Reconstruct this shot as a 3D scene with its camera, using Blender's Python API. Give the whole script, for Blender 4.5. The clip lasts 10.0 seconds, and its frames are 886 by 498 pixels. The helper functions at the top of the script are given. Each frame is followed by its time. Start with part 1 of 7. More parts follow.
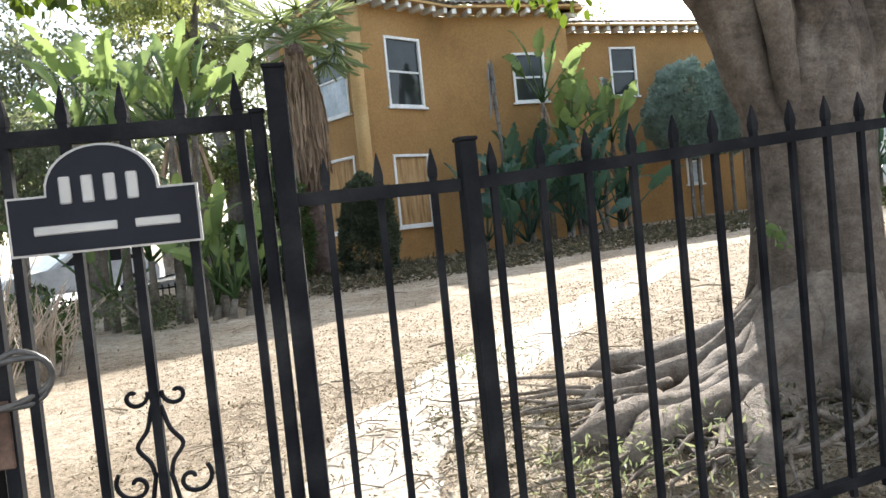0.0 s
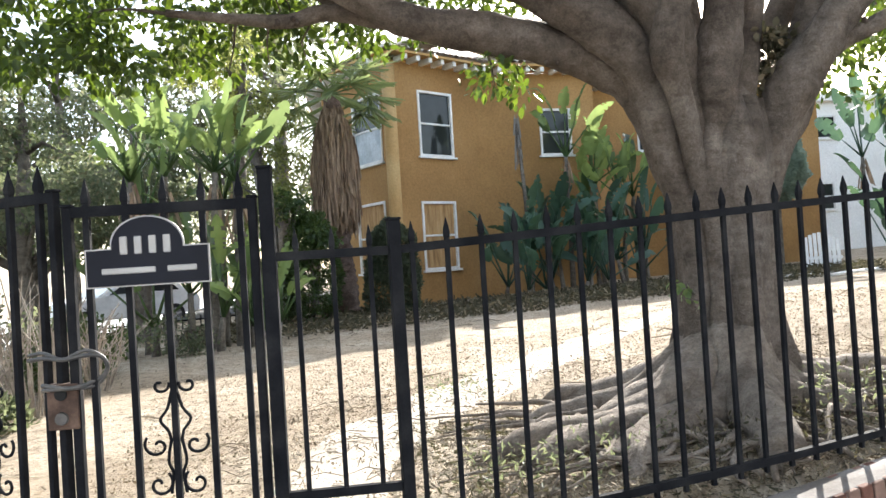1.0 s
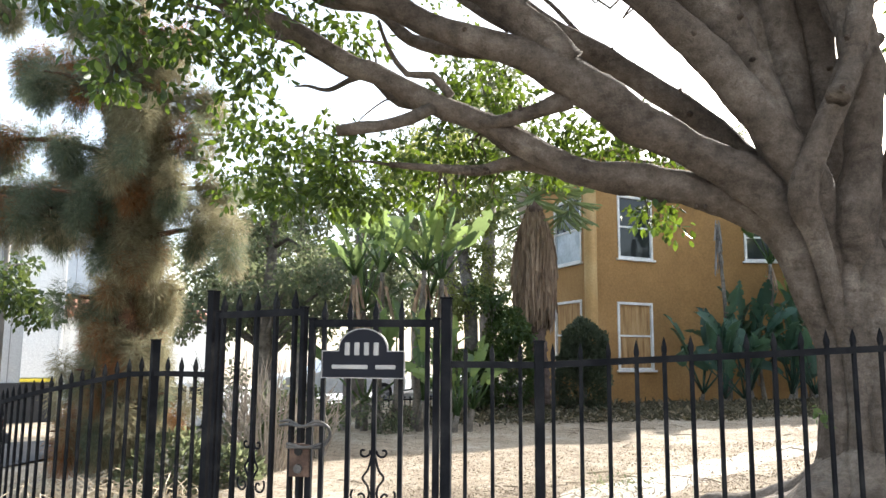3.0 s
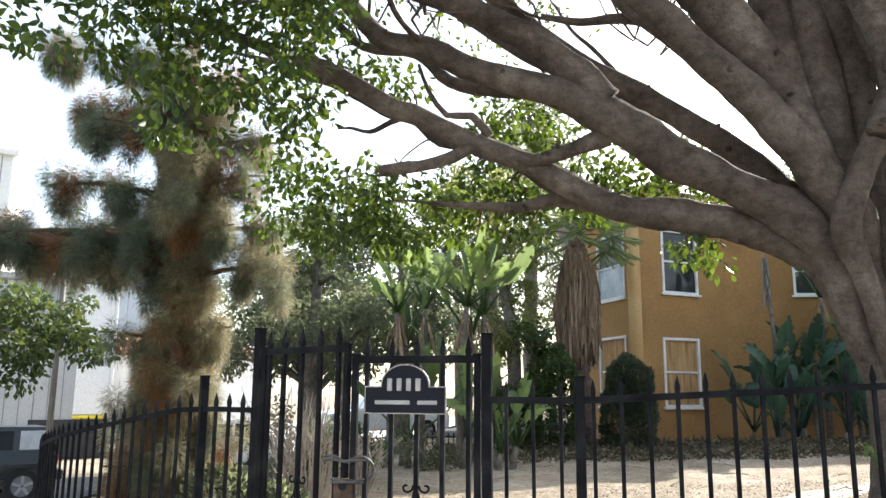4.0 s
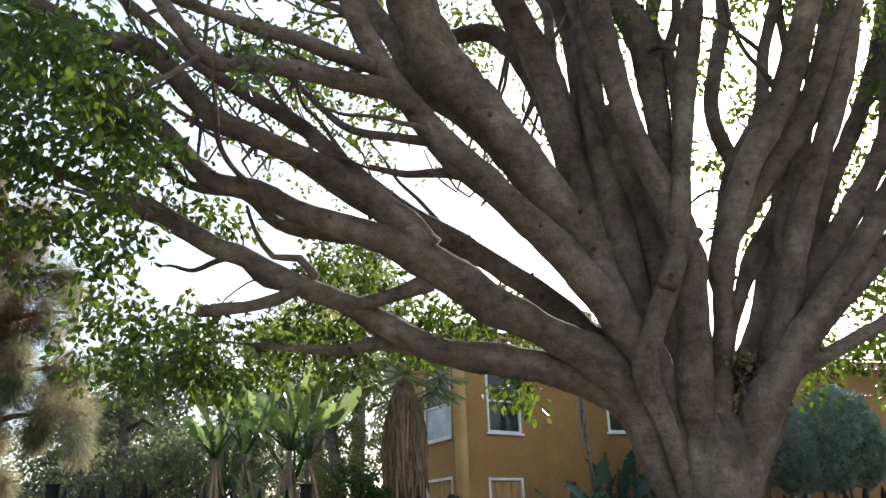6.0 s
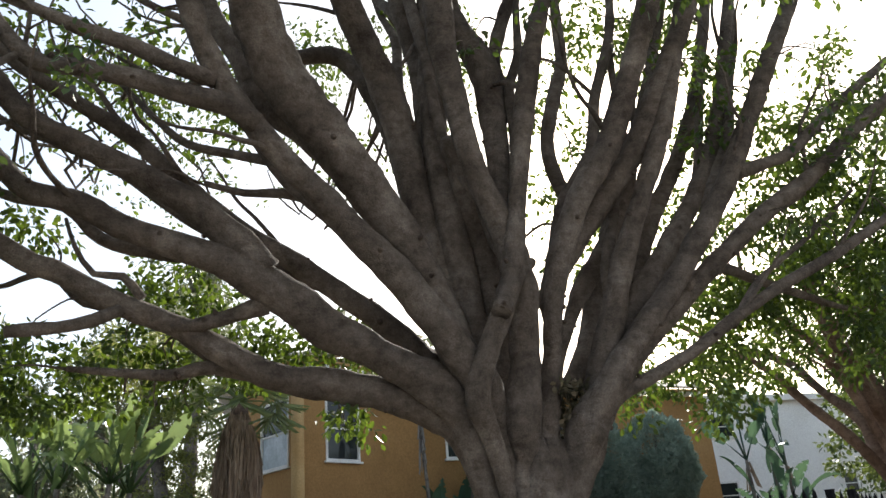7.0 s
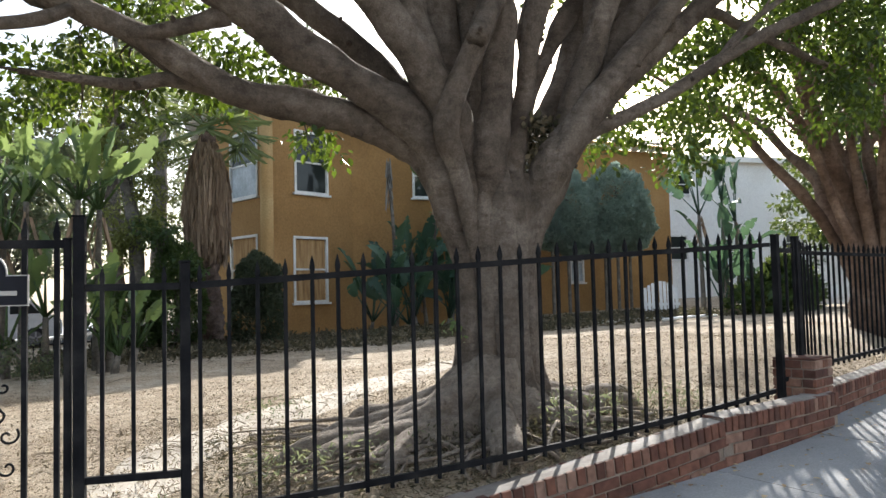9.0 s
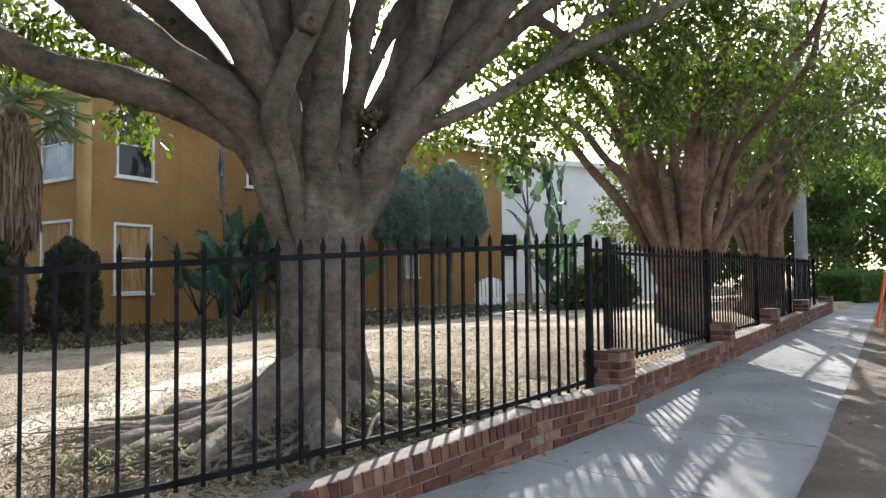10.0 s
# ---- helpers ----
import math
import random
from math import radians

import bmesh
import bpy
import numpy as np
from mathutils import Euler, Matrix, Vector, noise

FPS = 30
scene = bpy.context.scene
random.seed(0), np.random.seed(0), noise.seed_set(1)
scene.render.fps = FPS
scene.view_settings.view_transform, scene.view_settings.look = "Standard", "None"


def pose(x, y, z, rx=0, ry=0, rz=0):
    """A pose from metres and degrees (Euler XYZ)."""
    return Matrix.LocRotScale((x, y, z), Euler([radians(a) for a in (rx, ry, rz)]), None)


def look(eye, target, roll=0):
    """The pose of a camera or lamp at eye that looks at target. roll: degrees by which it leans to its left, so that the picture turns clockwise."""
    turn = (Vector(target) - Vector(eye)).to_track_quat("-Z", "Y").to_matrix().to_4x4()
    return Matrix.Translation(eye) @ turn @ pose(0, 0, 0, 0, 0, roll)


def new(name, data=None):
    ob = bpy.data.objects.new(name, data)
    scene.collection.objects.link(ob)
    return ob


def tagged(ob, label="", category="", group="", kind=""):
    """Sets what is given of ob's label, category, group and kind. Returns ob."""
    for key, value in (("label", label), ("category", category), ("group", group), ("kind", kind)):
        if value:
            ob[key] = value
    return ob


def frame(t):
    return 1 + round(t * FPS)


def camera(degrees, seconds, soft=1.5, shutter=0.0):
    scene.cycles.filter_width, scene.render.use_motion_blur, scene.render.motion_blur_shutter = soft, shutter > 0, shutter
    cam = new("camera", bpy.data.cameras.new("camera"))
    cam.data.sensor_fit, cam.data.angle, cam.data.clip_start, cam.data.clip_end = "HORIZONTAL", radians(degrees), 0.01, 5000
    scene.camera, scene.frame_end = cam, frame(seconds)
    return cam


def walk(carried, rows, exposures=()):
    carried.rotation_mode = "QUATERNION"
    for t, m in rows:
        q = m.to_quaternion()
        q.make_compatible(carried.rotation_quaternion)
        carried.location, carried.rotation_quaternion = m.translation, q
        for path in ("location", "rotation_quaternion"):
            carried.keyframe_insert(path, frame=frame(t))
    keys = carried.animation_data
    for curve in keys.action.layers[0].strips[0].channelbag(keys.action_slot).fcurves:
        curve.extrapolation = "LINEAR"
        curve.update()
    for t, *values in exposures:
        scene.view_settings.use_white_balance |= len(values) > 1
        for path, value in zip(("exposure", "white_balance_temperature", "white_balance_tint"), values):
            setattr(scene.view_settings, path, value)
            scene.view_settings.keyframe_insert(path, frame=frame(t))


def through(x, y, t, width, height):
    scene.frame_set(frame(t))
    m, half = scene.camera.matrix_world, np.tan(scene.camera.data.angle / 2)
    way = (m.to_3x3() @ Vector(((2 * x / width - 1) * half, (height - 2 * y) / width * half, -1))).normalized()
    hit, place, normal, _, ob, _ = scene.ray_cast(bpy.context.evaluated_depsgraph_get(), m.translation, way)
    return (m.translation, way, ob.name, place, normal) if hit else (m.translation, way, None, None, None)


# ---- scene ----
import collections

cam = camera(59.5, 10.0)
# seconds, eye x y z, yaw, pitch, lean to the left (degrees)
ROWS = [
    (0.0, -0.876, -2.064, 1.446, -18.82, -2.50, -5.72),
    (0.5, -0.854, -2.624, 1.400, -18.70, -1.85, -4.63),
    (1.0, -0.771, -3.137, 1.469, -16.09, 0.85, -3.58),
    (1.5, -0.735, -3.549, 1.553, -10.01, 4.46, -1.59),
    (2.0, -0.760, -3.916, 1.556, -3.58, 5.56, -0.08),
    (2.2, -0.754, -4.025, 1.558, -3.12, 6.90, 0.28),
    (3.3, -0.652, -4.282, 1.575, 0.11, 8.65, 0.49),
    (3.5, -0.646, -4.302, 1.576, 0.86, 10.22, 0.59),
    (4.0, -0.659, -4.339, 1.563, 2.23, 10.51, 0.44),
    (4.5, -0.668, -4.333, 1.569, 2.76, 10.14, 0.32),
    (5.0, -0.670, -4.355, 1.575, 2.86, 12.53, 0.24),
    (5.5, -0.652, -4.329, 1.618, -2.82, 17.09, -1.07),
    (6.0, -0.628, -4.404, 1.596, -10.85, 20.42, -2.14),
    (6.2, -0.616, -4.404, 1.592, -14.66, 21.80, -3.21),
    (7.3, -0.540, -4.377, 1.586, -24.14, 21.26, -4.67),
    (7.5, -0.532, -4.363, 1.581, -24.20, 17.63, -4.04),
    (8.0, -0.525, -4.312, 1.501, -23.71, 8.52, -3.45),
    (8.5, -0.531, -4.287, 1.462, -22.57, 2.83, -2.62),
    (9.0, -0.501, -4.280, 1.466, -24.15, 3.09, -1.43),
    (9.5, -0.433, -4.300, 1.459, -33.32, 2.71, -0.53),
    (10.0, -0.417, -4.321, 1.465, -36.03, 2.42, -0.54),
]


def eye_pose(x, y, z, yaw, pitch, lean):
    a, b = radians(yaw), radians(pitch)
    ahead = Vector((-math.sin(a) * math.cos(b), math.cos(a) * math.cos(b), math.sin(b)))
    return look((x, y, z), Vector((x, y, z)) + ahead, lean)


EXPOSURES = [(0.0, 1.9), (2.0, 2.05), (3.5, 1.75), (4.5, 1.6), (5.0, 1.55), (6.0, 1.25), (7.5, 0.88), (8.5, 1.15), (10.0, 1.42)]
walk(cam, [(t, eye_pose(*r)) for t, *r in ROWS], EXPOSURES)

# ---- light: low afternoon sun behind the yard, hazy bright sky ----
SUN_AZ, SUN_EL = radians(50), radians(27)
world = bpy.data.worlds.new("sky")
scene.world = world
world.use_nodes = True
wn = world.node_tree
wn.nodes.clear()
sky = wn.nodes.new("ShaderNodeTexSky")
sky.sky_type = "NISHITA"
sky.sun_disc = False
sky.sun_elevation = SUN_EL
sky.sun_rotation = radians(90) - SUN_AZ
sky.air_density, sky.dust_density, sky.ozone_density = 1.0, 2.2, 0.9
back = wn.nodes.new("ShaderNodeBackground")
back.inputs["Strength"].default_value = 0.1
outw = wn.nodes.new("ShaderNodeOutputWorld")
haze = wn.nodes.new("ShaderNodeMix")
haze.data_type, haze.blend_type = "RGBA", "ADD"
haze.inputs[0].default_value = 1.0
haze.inputs[7].default_value = (2.05, 2.2, 2.3, 1.0)
wn.links.new(sky.outputs[0], haze.inputs[6])
wn.links.new(haze.outputs[2], back.inputs[0])
wn.links.new(back.outputs[0], outw.inputs[0])
sun = new("sun", bpy.data.lights.new("sun", "SUN"))
sun.data.energy, sun.data.angle, sun.data.color = 4.7, radians(0.6), (1.0, 0.96, 0.9)
sunward = Vector((math.cos(SUN_AZ) * math.cos(SUN_EL), math.sin(SUN_AZ) * math.cos(SUN_EL), math.sin(SUN_EL)))
sun.matrix_world = Matrix.Translation((0, 0, 30)) @ sunward.to_track_quat("Z", "Y").to_matrix().to_4x4()


# ---- materials ----
def material(name, rough=0.7, metal=0.0, spec=0.5):
    m = bpy.data.materials.new(name)
    m.use_nodes = True
    b = m.node_tree.nodes["Principled BSDF"]
    b.inputs["Roughness"].default_value = rough
    b.inputs["Metallic"].default_value = metal
    b.inputs["Specular IOR Level"].default_value = spec
    return m, m.node_tree, b


def node(t, kind, **sockets):
    n = t.nodes.new(kind)
    for k, v in sockets.items():
        n.inputs[k.replace("_", " ")].default_value = v
    return n


def ramp(t, source, stops):
    r = t.nodes.new("ShaderNodeValToRGB")
    els = r.color_ramp.elements
    while len(els) < len(stops):
        els.new(0.5)
    for e, (p, c) in zip(els, stops):
        e.position, e.color = p, (*c, 1.0)
    t.links.new(source, r.inputs[0])
    return r.outputs[0]


def mix(t, factor, a, b, blend="MIX"):
    m = t.nodes.new("ShaderNodeMix")
    m.data_type, m.blend_type = "RGBA", blend
    for sock, v in ((m.inputs[0], factor), (m.inputs[6], a), (m.inputs[7], b)):
        if hasattr(v, "is_output"):
            t.links.new(v, sock)
        else:
            sock.default_value = v if isinstance(v, float) else (*v, 1.0)
    return m.outputs[2]


def coords(t, stretch=(1, 1, 1), world_space=False):
    mp = t.nodes.new("ShaderNodeMapping")
    mp.inputs["Scale"].default_value = stretch
    if world_space:
        g = t.nodes.new("ShaderNodeNewGeometry")
        t.links.new(g.outputs["Position"], mp.inputs[0])
    else:
        c = t.nodes.new("ShaderNodeTexCoord")
        t.links.new(c.outputs["Object"], mp.inputs[0])
    return mp.outputs[0]


def noise_tex(t, vec, scale, detail=5.0, rough=0.55, out="Fac"):
    n = node(t, "ShaderNodeTexNoise", Scale=scale, Detail=detail, Roughness=rough)
    t.links.new(vec, n.inputs["Vector"])
    return n.outputs[out]


def bump(t, b, height, strength=0.4, distance=0.02):
    n = node(t, "ShaderNodeBump", Strength=strength, Distance=distance)
    t.links.new(height, n.inputs["Height"])
    t.links.new(n.outputs[0], b.inputs["Normal"])


def worn(name, dark, mid, light, scale=3.0, fine=40.0, rough=0.8, relief=0.4, dist=0.01, stretch=(1, 1, 1), metal=0.0, spec=0.3, world_space=True):
    """A surface of three tones: broad stains and fine grain, with relief."""
    m, t, b = material(name, rough, metal, spec)
    v = coords(t, stretch, world_space)
    broad = noise_tex(t, v, scale, 6.0)
    grain = noise_tex(t, v, fine, 4.0, 0.7)
    c = ramp(t, broad, [(0.3, dark), (0.5, mid), (0.72, light)])
    g = ramp(t, grain, [(0.25, (0.72, 0.72, 0.72)), (0.75, (1.15, 1.15, 1.15))])
    t.links.new(mix(t, 1.0, c, g, "MULTIPLY"), b.inputs["Base Color"])
    bump(t, b, grain, relief, dist)
    return m


def bark_material(name, dark, mid, light, relief=0.85):
    """Lumpy bark: broad blotches, streaks, pits and fine grain."""
    m, t, b = material(name, 0.92, 0.0, 0.15)
    v = coords(t, (1, 1, 1), True)
    broad = noise_tex(t, v, 2.2, 7.0, 0.62)
    lumps = noise_tex(t, v, 11.0, 6.0, 0.65)
    fine = noise_tex(t, v, 70.0, 5.0, 0.7)
    rings = noise_tex(t, coords(t, (1, 1, 5.0), True), 5.0, 5.0, 0.65)
    c = ramp(t, broad, [(0.3, dark), (0.5, mid), (0.7, light)])
    c = mix(t, 1.0, c, ramp(t, lumps, [(0.3, (0.58, 0.55, 0.52)), (0.5, (0.97, 0.97, 0.97)), (0.72, (1.25, 1.24, 1.22))]), "MULTIPLY")
    c = mix(t, 1.0, c, ramp(t, fine, [(0.25, (0.6, 0.58, 0.56)), (0.75, (1.25, 1.25, 1.25))]), "MULTIPLY")
    c = mix(t, 0.25, c, ramp(t, rings, [(0.38, (0.5, 0.48, 0.46)), (0.55, (1.1, 1.1, 1.1))]), "MULTIPLY")
    t.links.new(c, b.inputs["Base Color"])
    sums = lumps
    for other, k in ((rings, 0.15), (fine, 0.25)):
        add = node(t, "ShaderNodeMath")
        add.operation = "MULTIPLY_ADD"
        t.links.new(other, add.inputs[0])
        add.inputs[1].default_value = k
        t.links.new(sums, add.inputs[2])
        sums = add.outputs[0]
    bump(t, b, sums, relief, 0.04)
    return m


def dirt_material():
    """Trodden dry soil: broad pale and dark patches, crumbs and small stones."""
    m, t, b = material("dry_dirt", 0.97, 0.0, 0.2)
    v = coords(t, (1, 1, 1), True)
    broad = noise_tex(t, v, 0.7, 5.0, 0.6)
    mid = noise_tex(t, v, 7.0, 6.0, 0.65)
    fine = noise_tex(t, v, 55.0, 5.0, 0.75)
    crumb = noise_tex(t, v, 24.0, 3.0, 0.6)
    c = ramp(t, broad, [(0.3, (0.27, 0.215, 0.155)), (0.5, (0.38, 0.315, 0.235)), (0.7, (0.5, 0.435, 0.345))])
    c = mix(t, 1.0, c, ramp(t, mid, [(0.32, (0.62, 0.59, 0.56)), (0.5, (1.0, 1.0, 1.0)), (0.7, (1.15, 1.15, 1.15))]), "MULTIPLY")
    c = mix(t, 1.0, c, ramp(t, fine, [(0.3, (0.55, 0.53, 0.5)), (0.5, (1.0, 1.0, 1.0)), (0.75, (1.2, 1.2, 1.2))]), "MULTIPLY")
    c = mix(t, 1.0, c, ramp(t, crumb, [(0.34, (0.58, 0.55, 0.51)), (0.45, (1.0, 0.99, 0.98)), (0.6, (1.0, 1.0, 1.0)), (0.7, (1.18, 1.17, 1.15))]), "MULTIPLY")
    t.links.new(c, b.inputs["Base Color"])
    add = node(t, "ShaderNodeMath")
    add.operation = "ADD"
    t.links.new(mid, add.inputs[0])
    t.links.new(fine, add.inputs[1])
    bump(t, b, add.outputs[0], 0.9, 0.03)
    return m


def leaf_material(name, stops, rough=0.4, through=0.45, glow=(0.38, 0.46, 0.1)):
    """Leaves: colour by leaf, some light passing through."""
    m, t, b = material(name, rough, 0.0, 0.3)
    g = t.nodes.new("ShaderNodeNewGeometry")
    c = ramp(t, g.outputs["Random Per Island"], stops)
    stain = noise_tex(t, coords(t, (1, 1, 1), True), 6.0, 4.0)
    c = mix(t, 1.0, c, ramp(t, stain, [(0.3, (0.75, 0.78, 0.75)), (0.7, (1.15, 1.12, 1.05))]), "MULTIPLY")
    t.links.new(c, b.inputs["Base Color"])
    tr = t.nodes.new("ShaderNodeBsdfTranslucent")
    t.links.new(mix(t, 0.5, c, glow), tr.inputs["Color"])
    mx = t.nodes.new("ShaderNodeMixShader")
    mx.inputs[0].default_value = through
    out = t.nodes["Material Output"]
    t.links.new(b.outputs[0], mx.inputs[1])
    t.links.new(tr.outputs[0], mx.inputs[2])
    t.links.new(mx.outputs[0], out.inputs[0])
    return m


IRON = worn("black_paint", (0.006, 0.0065, 0.008), (0.0115, 0.012, 0.014), (0.024, 0.024, 0.025), 6, 90, 0.8, 0.15, 0.002, spec=0.05)
IRON_WORN = worn("faded_black_paint", (0.02, 0.02, 0.022), (0.05, 0.048, 0.046), (0.11, 0.1, 0.09), 8, 80, 0.5, 0.2, 0.002, spec=0.5)
RUST = worn("rusty_iron", (0.03, 0.017, 0.011), (0.075, 0.045, 0.032), (0.14, 0.09, 0.065), 12, 80, 0.8, 0.4, 0.003)
STUCCO = worn("ochre_stucco", (0.25, 0.14, 0.052), (0.335, 0.19, 0.072), (0.4, 0.24, 0.1), 0.45, 18, 0.92, 0.35, 0.01)
STUCCO_PALE = worn("pale_stucco", (0.4, 0.24, 0.09), (0.47, 0.3, 0.13), (0.52, 0.36, 0.17), 0.8, 25, 0.9, 0.3, 0.008)
WHITE_WALL = worn("white_stucco", (0.76, 0.74, 0.7), (0.83, 0.82, 0.79), (0.87, 0.86, 0.84), 0.4, 20, 0.9, 0.2, 0.006)
GREY_WALL = worn("grey_siding", (0.5, 0.51, 0.52), (0.6, 0.61, 0.62), (0.66, 0.67, 0.68), 0.4, 20, 0.8, 0.15, 0.004)
TRIM = worn("white_trim_paint", (0.6, 0.59, 0.56), (0.74, 0.73, 0.7), (0.8, 0.8, 0.78), 2, 30, 0.55, 0.2, 0.003)
PLYWOOD = worn("weathered_plywood", (0.2, 0.11, 0.045), (0.4, 0.24, 0.105), (0.52, 0.34, 0.17), 1.6, 14, 0.85, 0.3, 0.004, (6, 6, 0.7))
ROOF_TILE = worn("clay_roof_tile", (0.2, 0.08, 0.045), (0.33, 0.15, 0.09), (0.42, 0.24, 0.16), 2, 30, 0.85, 0.3, 0.006)
ROOF_PALE = worn("weathered_roof_tile", (0.3, 0.24, 0.19), (0.45, 0.38, 0.32), (0.55, 0.5, 0.44), 3, 30, 0.85, 0.3, 0.006)
MORTAR = worn("mortar", (0.12, 0.098, 0.082), (0.19, 0.16, 0.135), (0.27, 0.235, 0.2), 4, 60, 0.95, 0.5, 0.004)
BARK = bark_material("fig_bark", (0.055, 0.044, 0.036), (0.114, 0.095, 0.079), (0.198, 0.17, 0.146), 1.0)
BARK_WARM = bark_material("young_fig_bark", (0.09, 0.058, 0.042), (0.17, 0.118, 0.09), (0.27, 0.2, 0.16))
PALM_BARK = bark_material("palm_bark", (0.09, 0.06, 0.048), (0.16, 0.115, 0.095), (0.25, 0.19, 0.16))
BARK_STUB = bark_material("fig_stub_bark", (0.045, 0.034, 0.027), (0.08, 0.062, 0.05), (0.13, 0.105, 0.085))
BARK_ROOT = bark_material("fig_root_bark", (0.11, 0.09, 0.072), (0.19, 0.161, 0.134), (0.28, 0.243, 0.207), 0.8)
BARK_RED = bark_material("pine_bark", (0.06, 0.035, 0.023), (0.125, 0.072, 0.047), (0.2, 0.125, 0.085))
BARK_GREY = bark_material("grey_bark", (0.09, 0.08, 0.07), (0.16, 0.145, 0.125), (0.24, 0.22, 0.195))
THATCH = worn("dead_palm_thatch", (0.12, 0.08, 0.055), (0.25, 0.175, 0.118), (0.4, 0.3, 0.21), 5, 30, 0.9, 0.4, 0.006, (4, 4, 0.35))
GREY_THATCH = worn("grey_dead_leaf", (0.13, 0.125, 0.115), (0.21, 0.2, 0.185), (0.3, 0.285, 0.265), 5, 30, 0.9, 0.4, 0.006, (4, 4, 0.35))
FIG_LEAF = leaf_material("fig_leaf", [(0.0, (0.006, 0.017, 0.009)), (0.5, (0.02, 0.046, 0.017)), (0.8, (0.05, 0.09, 0.02)), (1.0, (0.13, 0.19, 0.03))], 0.45, 0.27, (0.32, 0.46, 0.03))
BROAD_LEAF = leaf_material("broad_leaf", [(0.0, (0.035, 0.07, 0.035)), (0.6, (0.065, 0.12, 0.055)), (1.0, (0.12, 0.18, 0.08))], 0.3, 0.48, (0.45, 0.54, 0.15))
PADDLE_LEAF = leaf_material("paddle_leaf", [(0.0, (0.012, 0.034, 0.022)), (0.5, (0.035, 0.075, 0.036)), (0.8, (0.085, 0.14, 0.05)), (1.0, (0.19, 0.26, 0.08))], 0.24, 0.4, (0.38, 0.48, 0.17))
# Copy of the broad leaf with shade put into its blue-green colour.
SHADED_BLUE_LEAF = leaf_material("shaded_broad_leaf", [(0.0, (0.016, 0.04, 0.032)), (0.6, (0.028, 0.066, 0.052)), (1.0, (0.05, 0.1, 0.065))], 0.4, 0.25, (0.2, 0.34, 0.16))
WOOD_LEAF = leaf_material("woodland_leaf", [(0.0, (0.035, 0.055, 0.036)), (0.5, (0.085, 0.11, 0.072)), (0.85, (0.15, 0.165, 0.11)), (1.0, (0.21, 0.165, 0.13))], 0.6, 0.5, (0.34, 0.37, 0.18))
# Hedge green, greyed so that haze over the clipped shrub sits in its colour.
HAZED_HEDGE_LEAF = leaf_material("hazed_hedge_leaf", [(0.0, (0.018, 0.028, 0.02)), (0.6, (0.04, 0.056, 0.038)), (1.0, (0.08, 0.1, 0.07))], 0.6, 0.25, (0.3, 0.34, 0.16))
# Yellow-green leaf, made paler to put sunshine into its colour.
SUNNY_LEAF = leaf_material("sunlit_yellow_green_leaf", [(0.0, (0.04, 0.06, 0.02)), (0.5, (0.12, 0.15, 0.05)), (1.0, (0.25, 0.27, 0.11))], 0.4, 0.5, (0.5, 0.52, 0.14))
DARK_LEAF = leaf_material("dark_hedge_leaf", [(0.0, (0.012, 0.03, 0.012)), (0.6, (0.025, 0.055, 0.018)), (1.0, (0.05, 0.09, 0.025))], 0.5, 0.25)
HEDGE_LEAF = leaf_material("clipped_hedge_leaf", [(0.0, (0.02, 0.06, 0.012)), (0.6, (0.04, 0.11, 0.02)), (1.0, (0.08, 0.17, 0.03))], 0.5, 0.35)
TAN_LEAF = leaf_material("dry_leaf", [(0.0, (0.16, 0.1, 0.05)), (0.5, (0.3, 0.21, 0.12)), (1.0, (0.5, 0.4, 0.26))], 0.8, 0.15, (0.5, 0.36, 0.15))
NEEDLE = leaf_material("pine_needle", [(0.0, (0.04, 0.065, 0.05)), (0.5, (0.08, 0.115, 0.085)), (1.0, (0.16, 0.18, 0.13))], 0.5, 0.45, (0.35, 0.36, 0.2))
# Dry tan needles, lightened to carry the sun on the pine's lit side.
NEEDLE_DRY_LIT = leaf_material("dry_sunlit_pine_needle", [(0.0, (0.08, 0.058, 0.033)), (0.45, (0.19, 0.165, 0.1)), (1.0, (0.36, 0.34, 0.235))], 0.6, 0.4, (0.5, 0.46, 0.28))
NEEDLE_RUST = leaf_material("rusty_pine_needle", [(0.0, (0.07, 0.03, 0.015)), (0.5, (0.2, 0.085, 0.035)), (1.0, (0.34, 0.19, 0.09))], 0.7, 0.4, (0.5, 0.28, 0.12))
LITTER = leaf_material("leaf_litter", [(0.0, (0.045, 0.034, 0.024)), (0.4, (0.15, 0.112, 0.075)), (0.75, (0.32, 0.255, 0.18)), (1.0, (0.56, 0.49, 0.39))], 0.9, 0.1, (0.5, 0.4, 0.25))
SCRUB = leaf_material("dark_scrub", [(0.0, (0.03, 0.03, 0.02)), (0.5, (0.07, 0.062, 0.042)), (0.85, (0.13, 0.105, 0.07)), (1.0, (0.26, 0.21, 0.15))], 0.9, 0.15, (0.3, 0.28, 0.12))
# Conifer leaf greyed and paled: the haze before it is put into the colour.
HAZE_LEAF = leaf_material("haze_grey_green_leaf", [(0.0, (0.2, 0.265, 0.24)), (0.6, (0.26, 0.335, 0.3)), (1.0, (0.31, 0.38, 0.33))], 0.8, 0.5, (0.3, 0.4, 0.31))
# Palm green with some of the haze round the crown mixed into it.
PALM_LEAF = leaf_material("hazed_palm_leaf", [(0.0, (0.06, 0.095, 0.045)), (0.6, (0.1, 0.145, 0.07)), (1.0, (0.17, 0.19, 0.11))], 0.4, 0.5, (0.42, 0.48, 0.16))
DIRT = dirt_material()
